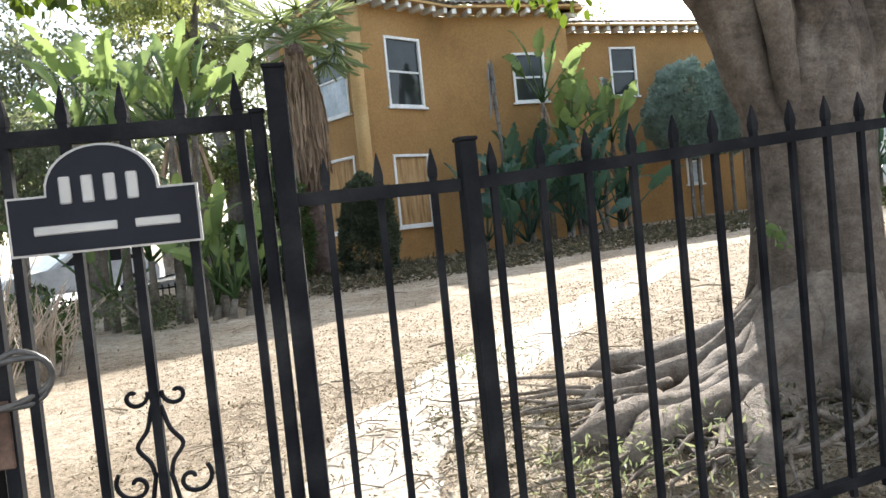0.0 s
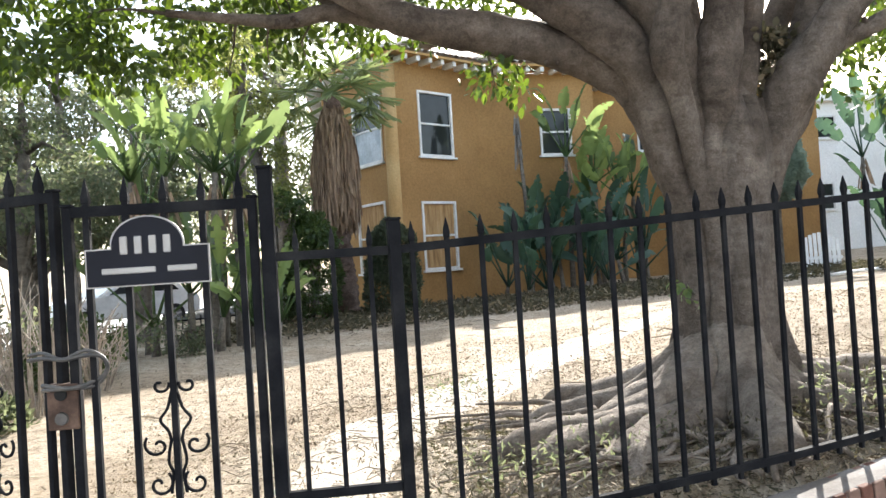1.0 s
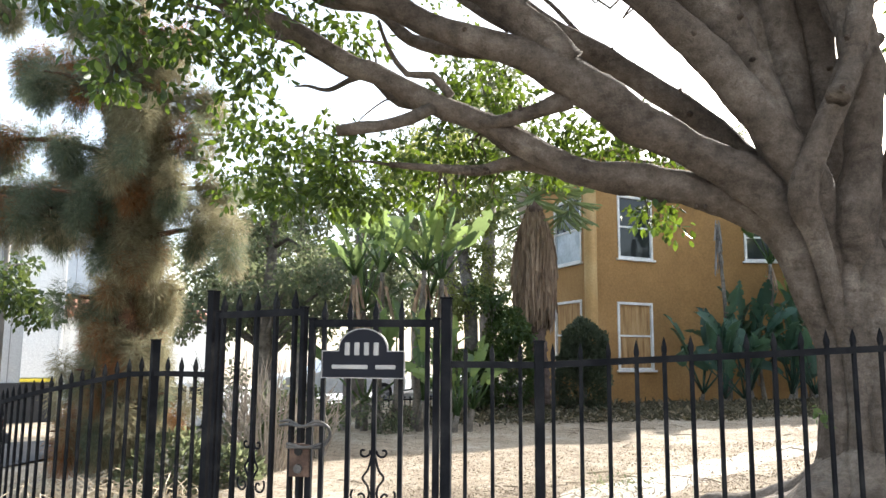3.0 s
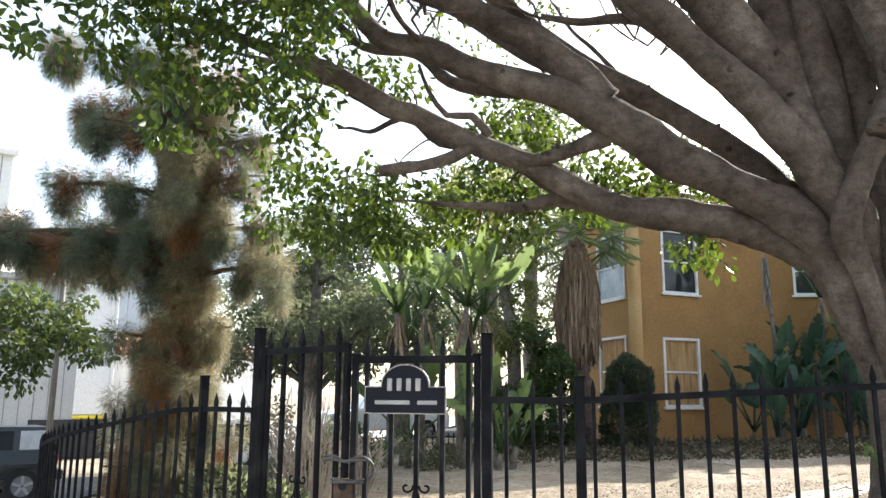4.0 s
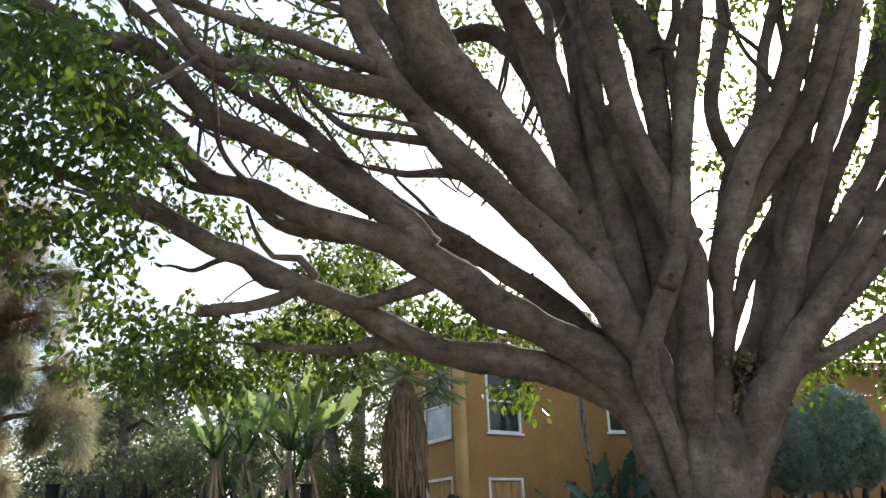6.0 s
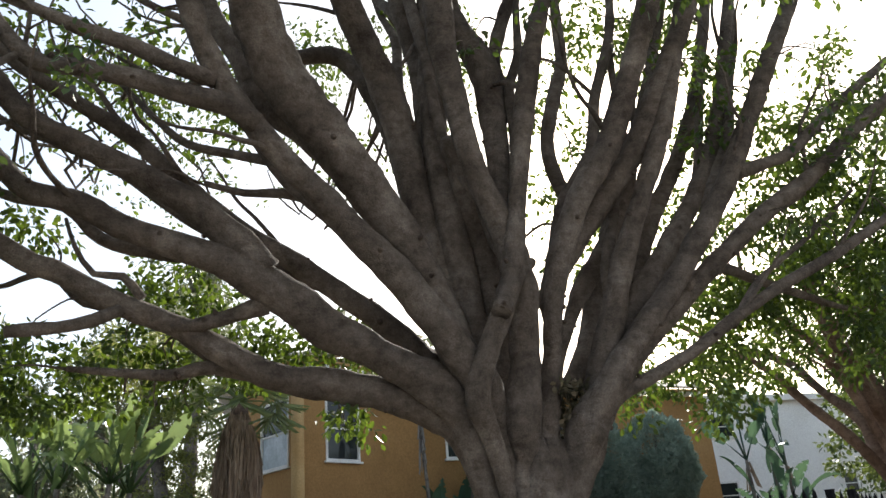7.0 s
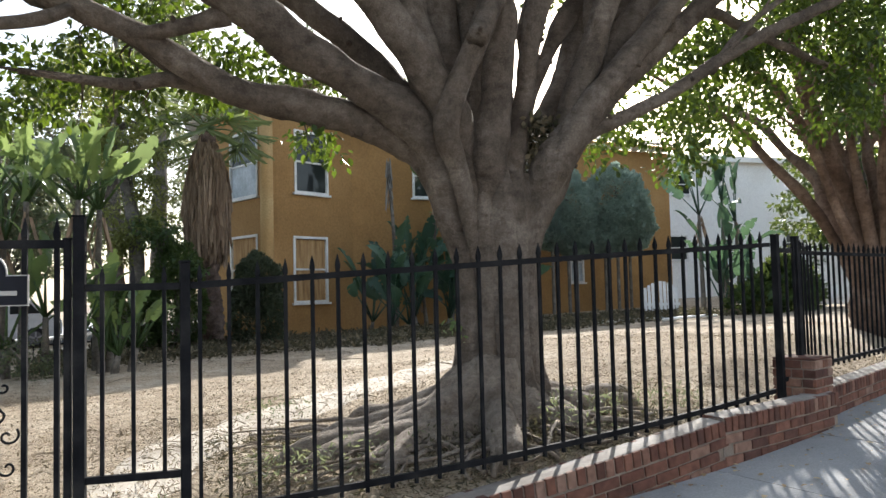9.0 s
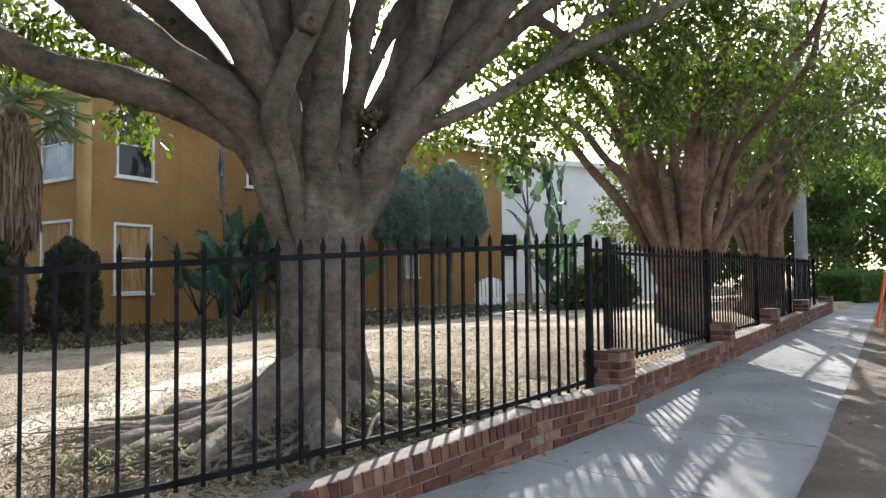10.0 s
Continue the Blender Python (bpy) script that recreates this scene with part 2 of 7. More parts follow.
# Brown soil darkened to stand for the tree shade on the verge.
VERGE = worn("shade_dark_verge_soil", (0.075, 0.056, 0.041), (0.12, 0.094, 0.071), (0.185, 0.15, 0.118), 1.5, 40, 0.97, 0.8, 0.02)
PATH_DIRT = worn("trodden_pale_path", (0.36, 0.31, 0.25), (0.47, 0.42, 0.35), (0.57, 0.52, 0.45), 3.0, 35, 0.95, 0.7, 0.02)
CONCRETE = worn("sidewalk_concrete", (0.17, 0.173, 0.178), (0.24, 0.244, 0.25), (0.315, 0.318, 0.322), 0.9, 60, 0.9, 0.3, 0.004)
ASPHALT = worn("asphalt", (0.04, 0.04, 0.042), (0.055, 0.055, 0.056), (0.08, 0.08, 0.08), 1.0, 80, 0.9, 0.5, 0.004)


def brick_material():
    m, t, b = material("red_brick", 0.88, 0.0, 0.25)
    info = t.nodes.new("ShaderNodeObjectInfo")
    c = ramp(t, info.outputs["Random"], [(0.0, (0.07, 0.034, 0.027)), (0.4, (0.115, 0.052, 0.038)), (0.8, (0.16, 0.075, 0.053)), (1.0, (0.21, 0.135, 0.105))])
    v = coords(t, (1, 1, 1), True)
    stain = noise_tex(t, v, 14.0, 6.0)
    fine = noise_tex(t, v, 120.0, 4.0, 0.7)
    c = mix(t, 1.0, c, ramp(t, stain, [(0.3, (0.6, 0.58, 0.56)), (0.6, (1.05, 1.05, 1.05)), (0.8, (1.4, 1.4, 1.42))]), "MULTIPLY")
    t.links.new(c, b.inputs["Base Color"])
    bump(t, b, fine, 0.5, 0.004)
    return m


BRICK = brick_material()


def glass_material(name, tint, rough=0.05):
    m, t, b = material(name, rough, 0.0, 0.35)
    v = coords(t, (1, 1, 1), True)
    t.links.new(ramp(t, noise_tex(t, v, 1.5, 3.0), [(0.3, tuple(0.6 * c for c in tint)), (0.7, tint)]), b.inputs["Base Color"])
    return m


DARK_GLASS = glass_material("dark_window_glass", (0.03, 0.035, 0.035))
PALE_BLIND = worn("pale_window_pane", (0.28, 0.33, 0.36), (0.42, 0.48, 0.52), (0.6, 0.66, 0.7), 1.2, 12, 0.5, 0.1, 0.002)


def plain(name, colour, rough=0.5, metal=0.0, variation=0.15, spec=0.5):
    m, t, b = material(name, rough, metal, spec)
    v = coords(t)
    lo, hi = tuple(c * (1 - variation) for c in colour), tuple(min(1.0, c * (1 + variation)) for c in colour)
    t.links.new(ramp(t, noise_tex(t, v, 5.0, 5.0), [(0.3, lo), (0.7, hi)]), b.inputs["Base Color"])
    return m


PLAQUE_BLACK = plain("plaque_black", (0.008, 0.009, 0.014), 0.6, 0.0, 0.3, 0.15)
PLAQUE_SILVER = plain("plaque_silver", (0.3, 0.295, 0.285), 0.5, 0.3)


# ---- building helpers ----
def link_mesh(name, verts, faces, mat, parent=None, smooth=False, label=""):
    me = bpy.data.meshes.new(name)
    me.from_pydata([tuple(v) for v in verts], [], faces)
    me.update()
    if mat:
        me.materials.append(mat)
    if smooth:
        me.shade_smooth()
    ob = new(name, me)
    ob.parent = parent
    return tagged(ob, label)


def part(name, bm, mat, parent=None, label="", smooth=False):
    me = bpy.data.meshes.new(name)
    bmesh.ops.recalc_face_normals(bm, faces=bm.faces)
    bm.to_mesh(me)
    bm.free()
    if mat:
        me.materials.append(mat)
    if smooth:
        me.shade_smooth()
    ob = new(name, me)
    ob.parent = parent
    return tagged(ob, label)


def same_mesh(name, me, m, parent):
    ob = new(name, me)
    ob.parent = parent
    ob.matrix_basis = m
    return ob


def thing(name, label, category, at=(0, 0, 0), group="", kind=""):
    ob = new(name)
    ob.location = at
    return tagged(ob, label, category, group, kind)


def block(bm, lo, hi, m=None, bevel=0.0):
    """A box between two corners, its edges eased."""
    c = [(a + b) / 2 for a, b in zip(lo, hi)]
    s = [b - a for a, b in zip(lo, hi)]
    mat = Matrix.Translation(c) @ Matrix.Diagonal((*s, 1))
    if m is not None:
        mat = m @ mat
    r = bmesh.ops.create_cube(bm, size=1.0, matrix=mat)
    if bevel:
        edges = {e for v in r["verts"] for e in v.link_edges}
        bmesh.ops.bevel(bm, geom=list(edges), offset=bevel, segments=1, affect="EDGES")
    return bm


def box_mesh(name, lo, hi, mat, bevel=0.0):
    bm = block(bmesh.new(), lo, hi, None, bevel)
    me = bpy.data.meshes.new(name)
    bm.to_mesh(me)
    bm.free()
    me.materials.append(mat)
    return me


def smooth_line(points, step):
    """Points of a soft curve through the given (x, y, z, radius)."""
    p = np.array(points, float)
    p = np.vstack([2 * p[0] - p[1], p, 2 * p[-1] - p[-2]])
    out = []
    for i in range(1, len(p) - 2):
        n = max(1, int(np.linalg.norm(p[i + 1, :3] - p[i, :3]) / step))
        for u in np.arange(n) / n:
            a, b, c, d = p[i - 1 : i + 3]
            out.append(0.5 * (2 * b + (c - a) * u + (2 * a - 5 * b + 4 * c - d) * u * u + (3 * b - a - 3 * c + d) * u**3))
    out.append(p[-2])
    return np.array(out)


def tube(points, sides=10, step=0.12, rough=0.0, seed=0, lump=2.5, ridge=0.0):
    """Verts and faces of a tapering, slightly lumpy tube."""
    line = smooth_line(points, step)
    xyz, rad = line[:, :3], np.maximum(line[:, 3], 0.002)
    tang = np.gradient(xyz, axis=0)
    tang /= np.linalg.norm(tang, axis=1, keepdims=True) + 1e-9
    ref = np.array([0.0, 0.0, 1.0]) if abs(tang[0, 2]) < 0.9 else np.array([1.0, 0.0, 0.0])
    u = np.cross(tang[0], ref)
    verts, faces = [], []
    n = len(xyz)
    run = np.r_[0.0, np.cumsum(np.linalg.norm(np.diff(xyz, axis=0), axis=1))]
    for i in range(n):
        u = u - tang[i] * (u @ tang[i])
        u /= np.linalg.norm(u) + 1e-9
        v = np.cross(tang[i], u)
        for k in range(sides):
            a = 2 * math.pi * k / sides
            d = math.cos(a) * u + math.sin(a) * v
            r = rad[i]
            if rough:
                q = xyz[i] + d * rad[i]
                r *= 1 + rough * noise.noise((q[0] * lump + seed, q[1] * lump, q[2] * lump)) + 0.5 * rough * noise.noise((q[0] * lump * 3, q[1] * lump * 3 + seed, q[2] * lump * 3))
            if ridge:
                w = noise.noise((math.cos(a) * 1.7 + seed, math.sin(a) * 1.7, run[i] * 0.7))
                r *= 1 + ridge * (0.35 - 2.2 * abs(w))
            verts.append(xyz[i] + d * r)
    for i in range(n - 1):
        for k in range(sides):
            a, b = i * sides + k, i * sides + (k + 1) % sides
            faces.append((a, b, b + sides, a + sides))
    faces.append(tuple(reversed(range(sides))))
    faces.append(tuple(range((n - 1) * sides, n * sides)))
    return verts, faces


def joined(pieces):
    verts, faces = [], []
    for v, f in pieces:
        n = len(verts)
        verts.extend(v)
        faces.extend([tuple(i + n for i in q) for q in f])
    return verts, faces


LEAF = np.array([(0, 0, 0), (0.28, 0.3, 0.07), (0.3, 0.65, 0.05), (0, 1.0, -0.08), (-0.3, 0.65, 0.05), (-0.28, 0.3, 0.07), (0, 0.5, -0.03)])
LEAF_FACES = np.array([(0, 1, 6), (1, 2, 6), (2, 3, 6), (3, 4, 6), (4, 5, 6), (5, 0, 6)])
BLADE = np.array([(-0.5, 0, 0), (0.5, 0, 0), (0, 1.0, 0)])
BLADE_FACES = np.array([(0, 1, 2)])
RHOMB = np.array([(0, 0, 0), (0.3, 0.5, 0.05), (0, 1.0, 0), (-0.3, 0.5, 0.05)])
RHOMB_FACES = np.array([(0, 1, 2), (0, 2, 3)])
CHIP = np.array([(-0.3, 0, 0), (0.3, 0.05, 0.03), (0.25, 0.9, 0.06), (-0.25, 1.0, 0.0)])
CHIP_FACES = np.array([(0, 1, 2), (0, 2, 3)])


def scatter(places, ways, sizes, rng, shape=LEAF, shape_faces=LEAF_FACES, width=1.0, spin=True):
    """One shape at each place, its length along each way. Verts and faces as arrays."""
    n = len(places)
    ways = ways / (np.linalg.norm(ways, axis=1, keepdims=True) + 1e-9)
    side = np.cross(ways, rng.normal(size=(n, 3)) if spin else np.tile((0, 0, 1.0), (n, 1)))
    side /= np.linalg.norm(side, axis=1, keepdims=True) + 1e-9
    up = np.cross(side, ways)
    s = sizes[:, None, None]
    q = shape[None]
    verts = places[:, None] + s * (q[..., :1] * width * side[:, None] + q[..., 1:2] * ways[:, None] + q[..., 2:] * up[:, None])
    faces = shape_faces[None] + (np.arange(n) * len(shape))[:, None, None]
    return verts.reshape(-1, 3), faces.reshape(-1, shape_faces.shape[1])


def array_mesh(name, verts, faces, mat, parent=None, label=""):
    me = bpy.data.meshes.new(name)
    k = faces.shape[1]
    me.vertices.add(len(verts))
    me.vertices.foreach_set("co", np.ascontiguousarray(verts, np.float32).ravel())
    me.loops.add(faces.size)
    me.loops.foreach_set("vertex_index", np.ascontiguousarray(faces, np.int32).ravel())
    me.polygons.add(len(faces))
    me.polygons.foreach_set("loop_start", np.arange(0, faces.size, k, dtype=np.int32))
    me.update(calc_edges=True)
    me.materials.append(mat)
    ob = new(name, me)
    ob.parent = parent
    return tagged(ob, label)


def leaf_cloud(blobs, rng, size, per, droop=0.5):
    """Leaves round many (x, y, z, radius) clumps: places, ways, sizes."""
    pl, wy = [], []
    for x, y, z, r in blobs:
        n = max(4, int(per * r * r))
        d = rng.normal(size=(n, 3))
        d /= np.linalg.norm(d, axis=1, keepdims=True)
        q = d * (rng.random((n, 1)) ** 0.45) * r * (1, 1, 0.75)
        pl.append(q + (x, y, z))
        w = d + rng.normal(size=(n, 3)) * 0.7
        w[:, 2] -= droop * 1.6
        wy.append(w)
    pl, wy = np.vstack(pl), np.vstack(wy)
    return pl, wy, size * rng.uniform(0.65, 1.25, len(pl))


# ---- lie of the land ----
def fence_y(x):
    return -0.035 + 0.038 * (x - 0.95) ** 2


def front_y(x):
    """The street face of the brick wall."""
    return fence_y(x) - 0.32 if x < 5.1 else 0.6 + 0.355 * (x - 5.45)


def walk_z(x, y=0.0):
    return 0.03 + 0.05 * max(-8.0, x) if x < 5.45 else 0.302 + 0.034 * min(x - 5.45, 40.0)


def ease(a, b, v):
    u = max(0.0, min(1.0, (v - a) / (b - a)))
    return u * u * (3 - 2 * u)


def line_y(x):
    """Where the yard ends and the street side begins."""
    if x < -0.6:
        return -0.15 - 0.55 * (x + 0.6) if x > -3.2 else 1.28 - 1.3 * (x + 3.2)
    return front_y(x) + 0.15


def yard_z(x, y):
    near = 0.32 + 0.045 * max(-3.0, min(x, 9.0)) + 0.01 * max(0.0, min(x - 9, 30)) + 0.12 * ease(4.5, 5.6, x)
    far = 0.28 + 0.02 * max(-3.0, min(x, 40.0))
    z = near + (far - near) * ease(2.0, 12.0, y)
    edge = -2.1 - 0.12 * max(0.0, y - 4) + 0.35 * max(0.0, y - 13)
    z -= 1.35 * ease(0.0, 9.0, min(edge, 3.0) - x)
    z += 0.035 * noise.noise((x * 0.7, y * 0.7, 0)) + 0.012 * noise.noise((x * 3, y * 3, 5))
    return z


def ground_z(x, y):
    out = walk_z(x) - 0.06
    out -= 1.0 * ease(-3.0, -14.0, x)
    d = y - line_y(x)
    s = ease(-0.09, 0.09, d)
    dip = 0.13 * (1 - ease(0.1, 0.7, d)) if -0.3 < x < 4.7 else 0.22 * (1 - ease(0.25, 1.3, d)) if 4.7 <= x < 16.5 else 0.0
    return out + (yard_z(x, y) - dip - out) * s


# ---- ground, one sheet to the horizon ----
def axis_steps(lo, hi, fine_lo, fine_hi, step):
    fine = list(np.arange(fine_lo, fine_hi, step))
    a, b, d = [], [], step
    v = fine_lo
    while v > lo:
        d *= 1.25
        v -= d
        a.append(v)
    v, d = fine[-1], step
    while v < hi:
        d *= 1.25
        v += d
        b.append(v)
    return a[::-1] + fine + b


gx = axis_steps(-400, 400, -3.5, 9.0, 0.1)
gy = axis_steps(-400, 400, -2.0, 6.0, 0.08)
gv = [(x, y, ground_z(x, y)) for y in gy for x in gx]
W = len(gx)
gf = [(j * W + i, j * W + i + 1, (j + 1) * W + i + 1, (j + 1) * W + i) for j in range(len(gy) - 1) for i in range(W - 1)]
ground = link_mesh("ground", gv, gf, DIRT, None, True)
tagged(ground, "dry bare dirt yard strewn with fallen leaves", "ground", "", "structure")


# ---- black iron fence and gate ----
PITCH = 0.15


def picket_mesh(name, length, tip=0.115, w=0.0198):
    """A square bar with a spear point; its foot at 0."""
    bm = bmesh.new()
    h = w / 2
    block(bm, (-h, -h, 0), (h, h, length - tip + 0.03))
    z0 = length - tip + 0.03
    rings = [(z0, h), (z0 + 0.006, h * 1.22), (z0 + 0.024, h * 1.27), (z0 + 0.044, h * 0.98), (length, 0.0015)]
    prev = None
    for z, r in rings:
        ring = [bm.verts.new((sx * r, sy * r, z)) for sx, sy in ((-1, -1), (1, -1), (1, 1), (-1, 1))]
        if prev:
            for k in range(4):
                bm.faces.new((prev[k], prev[(k + 1) % 4], ring[(k + 1) % 4], ring[k]))
        else:
            bm.faces.new(ring[::-1])
        prev = ring
    bm.faces.new(prev)
    me = bpy.data.meshes.new(name)
    bmesh.ops.recalc_face_normals(bm, faces=bm.faces)
    bm.to_mesh(me)
    bm.free()
    me.materials.append(IRON)
    return me


def rail(parent, pts, w=0.03, h=0.036, mat=IRON, name="rail"):
    """A square rail along points."""
    v, f = [], []
    p = np.array(pts, float)
    for i in range(len(p)):
        t = p[min(i + 1, len(p) - 1)] - p[max(i - 1, 0)]
        n = np.array([-t[1], t[0], 0.0])
        n /= np.linalg.norm(n)
        for sn, sz in ((-1, -1), (1, -1), (1, 1), (-1, 1)):
            v.append(p[i] + n * sn * w / 2 + np.array((0, 0, sz * h / 2)))
    for i in range(len(p) - 1):
        for k in range(4):
            f.append((4 * i + k, 4 * i + (k + 1) % 4, 4 * i + 4 + (k + 1) % 4, 4 * i + 4 + k))
    f += [(3, 2, 1, 0), tuple(range(4 * len(p) - 4, 4 * len(p)))]
    return link_mesh(name, v, f, mat, parent)


def post(parent, x, y, z0, z1, w=0.05, turn=0.0, mat=IRON):
    bm = bmesh.new()
    m = pose(x, y, 0, 0, 0, math.degrees(turn))
    block(bm, (-w / 2, -w / 2, z0), (w / 2, w / 2, z1), m, 0.003)
    block(bm, (-w / 2 - 0.004, -w / 2 - 0.004, z1), (w / 2 + 0.004, w / 2 + 0.004, z1 + 0.012), m, 0.003)
    return part("post", bm, mat, parent)


def fence_run(label, path, top, low, spears=None, first=PITCH, over=0.115, foot=0.05, mat=IRON):
    """Rails, and pickets every PITCH along a polyline of (x, y); top and low give the rails' heights by x."""
    fence = thing("iron_fence", label, "fence", (0, 0, 0), "fence panels")
    p = np.array(path, float)
    seg = np.linalg.norm(np.diff(p, axis=0), axis=1)
    run = np.r_[0, np.cumsum(seg)]

    def at(s):
        return np.array([np.interp(s, run, p[:, 0]), np.interp(s, run, p[:, 1])])

    ss = np.linspace(0, run[-1], max(2, int(run[-1] / 0.4)))
    for h, nm in ((top, "top_rail"), (low, "bottom_rail")):
        rail(fence, [(*at(s), h(s)) for s in ss], name=nm, mat=mat)
    s, meshes = first, {}
    while s < run[-1] - 0.05:
        q = at(s)
        t = at(s + 0.02) - at(s - 0.02)
        z0, z1 = low(s) - foot, top(s) + over
        key = round(z1 - z0, 2)
        if key not in meshes:
            meshes[key] = picket_mesh("picket", key, over)
            meshes[key].materials[0] = mat
        tilt = 0.35 * noise.noise((q[0] * 7, 3, q[1]))
        same_mesh("picket", meshes[key], pose(q[0], q[1], z0, tilt, tilt * 0.7, math.degrees(math.atan2(t[1], t[0]))), fence)
        s += PITCH
    return fence


# main run, from the panel post to the end post
xs = np.arange(-0.075, 4.66, 0.15)
main_fence = fence_run("long black iron picket fence with spear points on a brick wall", [(x, fence_y(x)) for x in xs],
                       lambda s: 1.526 + 0.0555 * s * 0.995 - 0.006 * ease(2.6, 4.7, s), lambda s: 0.338 + 0.052 * s, first=0.075)
post(main_fence, -0.075, 0.0, 0.15, 1.648)
post(main_fence, 4.655, 0.47, 0.4, 1.855, 0.055, 0.28)
# low panel beside the gate
side_fence = fence_run("short black iron picket panel between two posts", [(-0.577, 0.082), (-0.1, 0.004)],
                       lambda s: 1.526, lambda s: 0.556, first=0.105, foot=0.0)
# second run, past the brick pillar, along the pavement
second = [(4.70, 0.49), (5.03, 0.60), (5.4, 0.86)] + [(x, front_y(x) + 0.36) for x in np.arange(5.8, 16.8, 0.5)]
second_fence = fence_run("black iron picket fence running uphill beside the pavement", second,
                         lambda s: 1.735 + 0.004 * s, lambda s: 0.66 + 0.01 * s)
for x in (5.03, 8.7, 11.45, 14.1, 16.7):
    y = 0.60 if x < 5.1 else front_y(x) + 0.36
    s = math.hypot(x - 4.8, y - 0.52)
    post(second_fence, x, y, 0.6, 1.85 + 0.004 * s, 0.055, 0.34)
# left of the gate, round the corner and downhill
left_path = [(-2.08, 0.83)]
for k in range(48):
    d = radians(143.5 - 16 * ease(9, 24, k) - 13 * ease(21, 31, k))
    left_path.append((left_path[-1][0] + 0.15 * math.cos(d), left_path[-1][1] + 0.15 * math.sin(d)))
left_fence = fence_run("black iron picket fence turning downhill from the gate", left_path,
                       lambda s: 1.44 - 0.136 * max(0.0, s - 0.8) + 0.05 * max(0.0, s - 4.5), lambda s: 0.3 - 0.136 * max(0.0, s - 0.8) + 0.05 * max(0.0, s - 4.5))
post(left_fence, *left_path[4], 0.1, 1.66, 0.055, 0.6)

# gate
gate_posts = thing("gate_post", "tall square black iron gate post", "post", (0, 0, 0), "gate posts")
post(gate_posts, -0.577, 0.085, 0.1, 1.886, 0.056, -0.2)
gate_post_b = thing("gate_post", "tall square black iron gate post", "post", (0, 0, 0), "gate posts")
post(gate_post_b, -2.08, 0.83, 0.0, 1.97, 0.056, -0.6)


def scroll(parent, at, sx):
    """A wrought scroll: an S of round rod that ends in two curls."""
    pts = []
    for u in np.linspace(0, 1, 26):
        a = u * 4.4
        r = 0.008 + 0.034 * u
        pts.append((0.066 - 0.004 + r * math.cos(a) * 0.9, 0, 0.395 + r * math.sin(a), 0.0065))
    top = [(0.055 + (0.006 + 0.032 * u) * math.cos(2.2 - 5.6 * u), 0, 0.455 + (0.006 + 0.03 * u) * math.sin(2.2 - 5.6 * u), 0.0065) for u in np.linspace(0, 1, 16)]
    mid = [(0.012, 0, 0.425, 0.0065), (0.03, 0, 0.36, 0.0065), (0.06, 0, 0.315, 0.0065), (0.03, 0, 0.27, 0.0065), (0.022, 0, 0.235, 0.0065)]
    curl = [(0.075 + (0.006 + 0.05 * u) * math.cos(0.5 + 6.5 * u), 0, 0.215 + (0.006 + 0.045 * u) * math.sin(0.5 + 6.5 * u), 0.0065) for u in np.linspace(0, 1, 22)]
    low = [(0.075 + (0.006 + 0.05 * u) * math.cos(2.8 - 6.8 * u), 0, 0.06 + (0.006 + 0.05 * u) * math.sin(2.8 - 6.8 * u), 0.0065) for u in np.linspace(0, 1, 22)]
    rod = [(0.02, 0, 0.24, 0.0065), (0.035, 0, 0.15, 0.0065), (0.02, 0, 0.1, 0.0065), (0.03, 0, 0.02, 0.0065)]
    for line in (top, mid, curl, low, rod):
        v, f = tube([(sx * x, y, z, r) for x, y, z, r in line], 6, 0.012)
        ob = link_mesh("scroll", v, f, IRON, parent, True)
        ob.matrix_basis = at


def gate_leaf(label, a, b, top, bottom, bars, group="gate leaves"):
    """A leaf from stile to stile with spear pickets and a scroll on its middle picket."""
    leaf = thing("gate_leaf", label, "gate", (0, 0, 0), group)
    a, b = np.array(a), np.array(b)
    turn = math.atan2(*(b - a)[::-1])
    for q in (a, b):
        post(leaf, *q, bottom - 0.02, top + 0.02, 0.036, turn)
    rail(leaf, [(*a, top), (*b, top)], 0.03, 0.042, name="top_rail")
    rail(leaf, [(*a, bottom), (*b, bottom)], 0.03, 0.042, name="bottom_rail")
    me = picket_mesh("picket", top - bottom + 0.135, 0.135, 0.025)
    for u in bars:
        q = a + (b - a) * u
        same_mesh("picket", me, pose(*q, bottom, 0, 0, math.degrees(turn)), leaf)
    q = a + (b - a) * bars[len(bars) // 2]
    for sx in (-1, 1):
        scroll(leaf, pose(q[0], q[1], 0.585, 0, 0, math.degrees(turn)), sx)
    return leaf, turn


right_leaf, right_turn = gate_leaf("black iron gate leaf with spears and scrollwork", (-1.345, 0.248), (-0.632, 0.106), 1.752, 0.30,
                                   (0.10, 0.31, 0.517, 0.724, 0.93))
left_leaf, left_turn = gate_leaf("black iron gate leaf with spears beside the lock", (-2.03, 0.80), (-1.40, 0.285), 1.82, 0.25,
                                 (0.06, 0.25, 0.47, 0.69, 0.90))

# lock box on the left leaf, with a chain through both stiles
lock = thing("lock_box", "rusty steel lock box with a round keyhole", "lock")
bm = bmesh.new()
lm = pose(-1.375, 0.262, 0.985, 0, 0, math.degrees(right_turn))
block(bm, (-0.075, -0.035, -0.09), (0.045, 0.03, 0.09), lm, 0.004)
part("body", bm, RUST, lock)
bm = bmesh.new()
bmesh.ops.create_cone(bm, cap_ends=True, segments=18, radius1=0.026, radius2=0.024, depth=0.012, matrix=lm @ pose(-0.02, -0.041, -0.045, 90))
part("cylinder", bm, IRON_WORN, lock)
bm = bmesh.new()
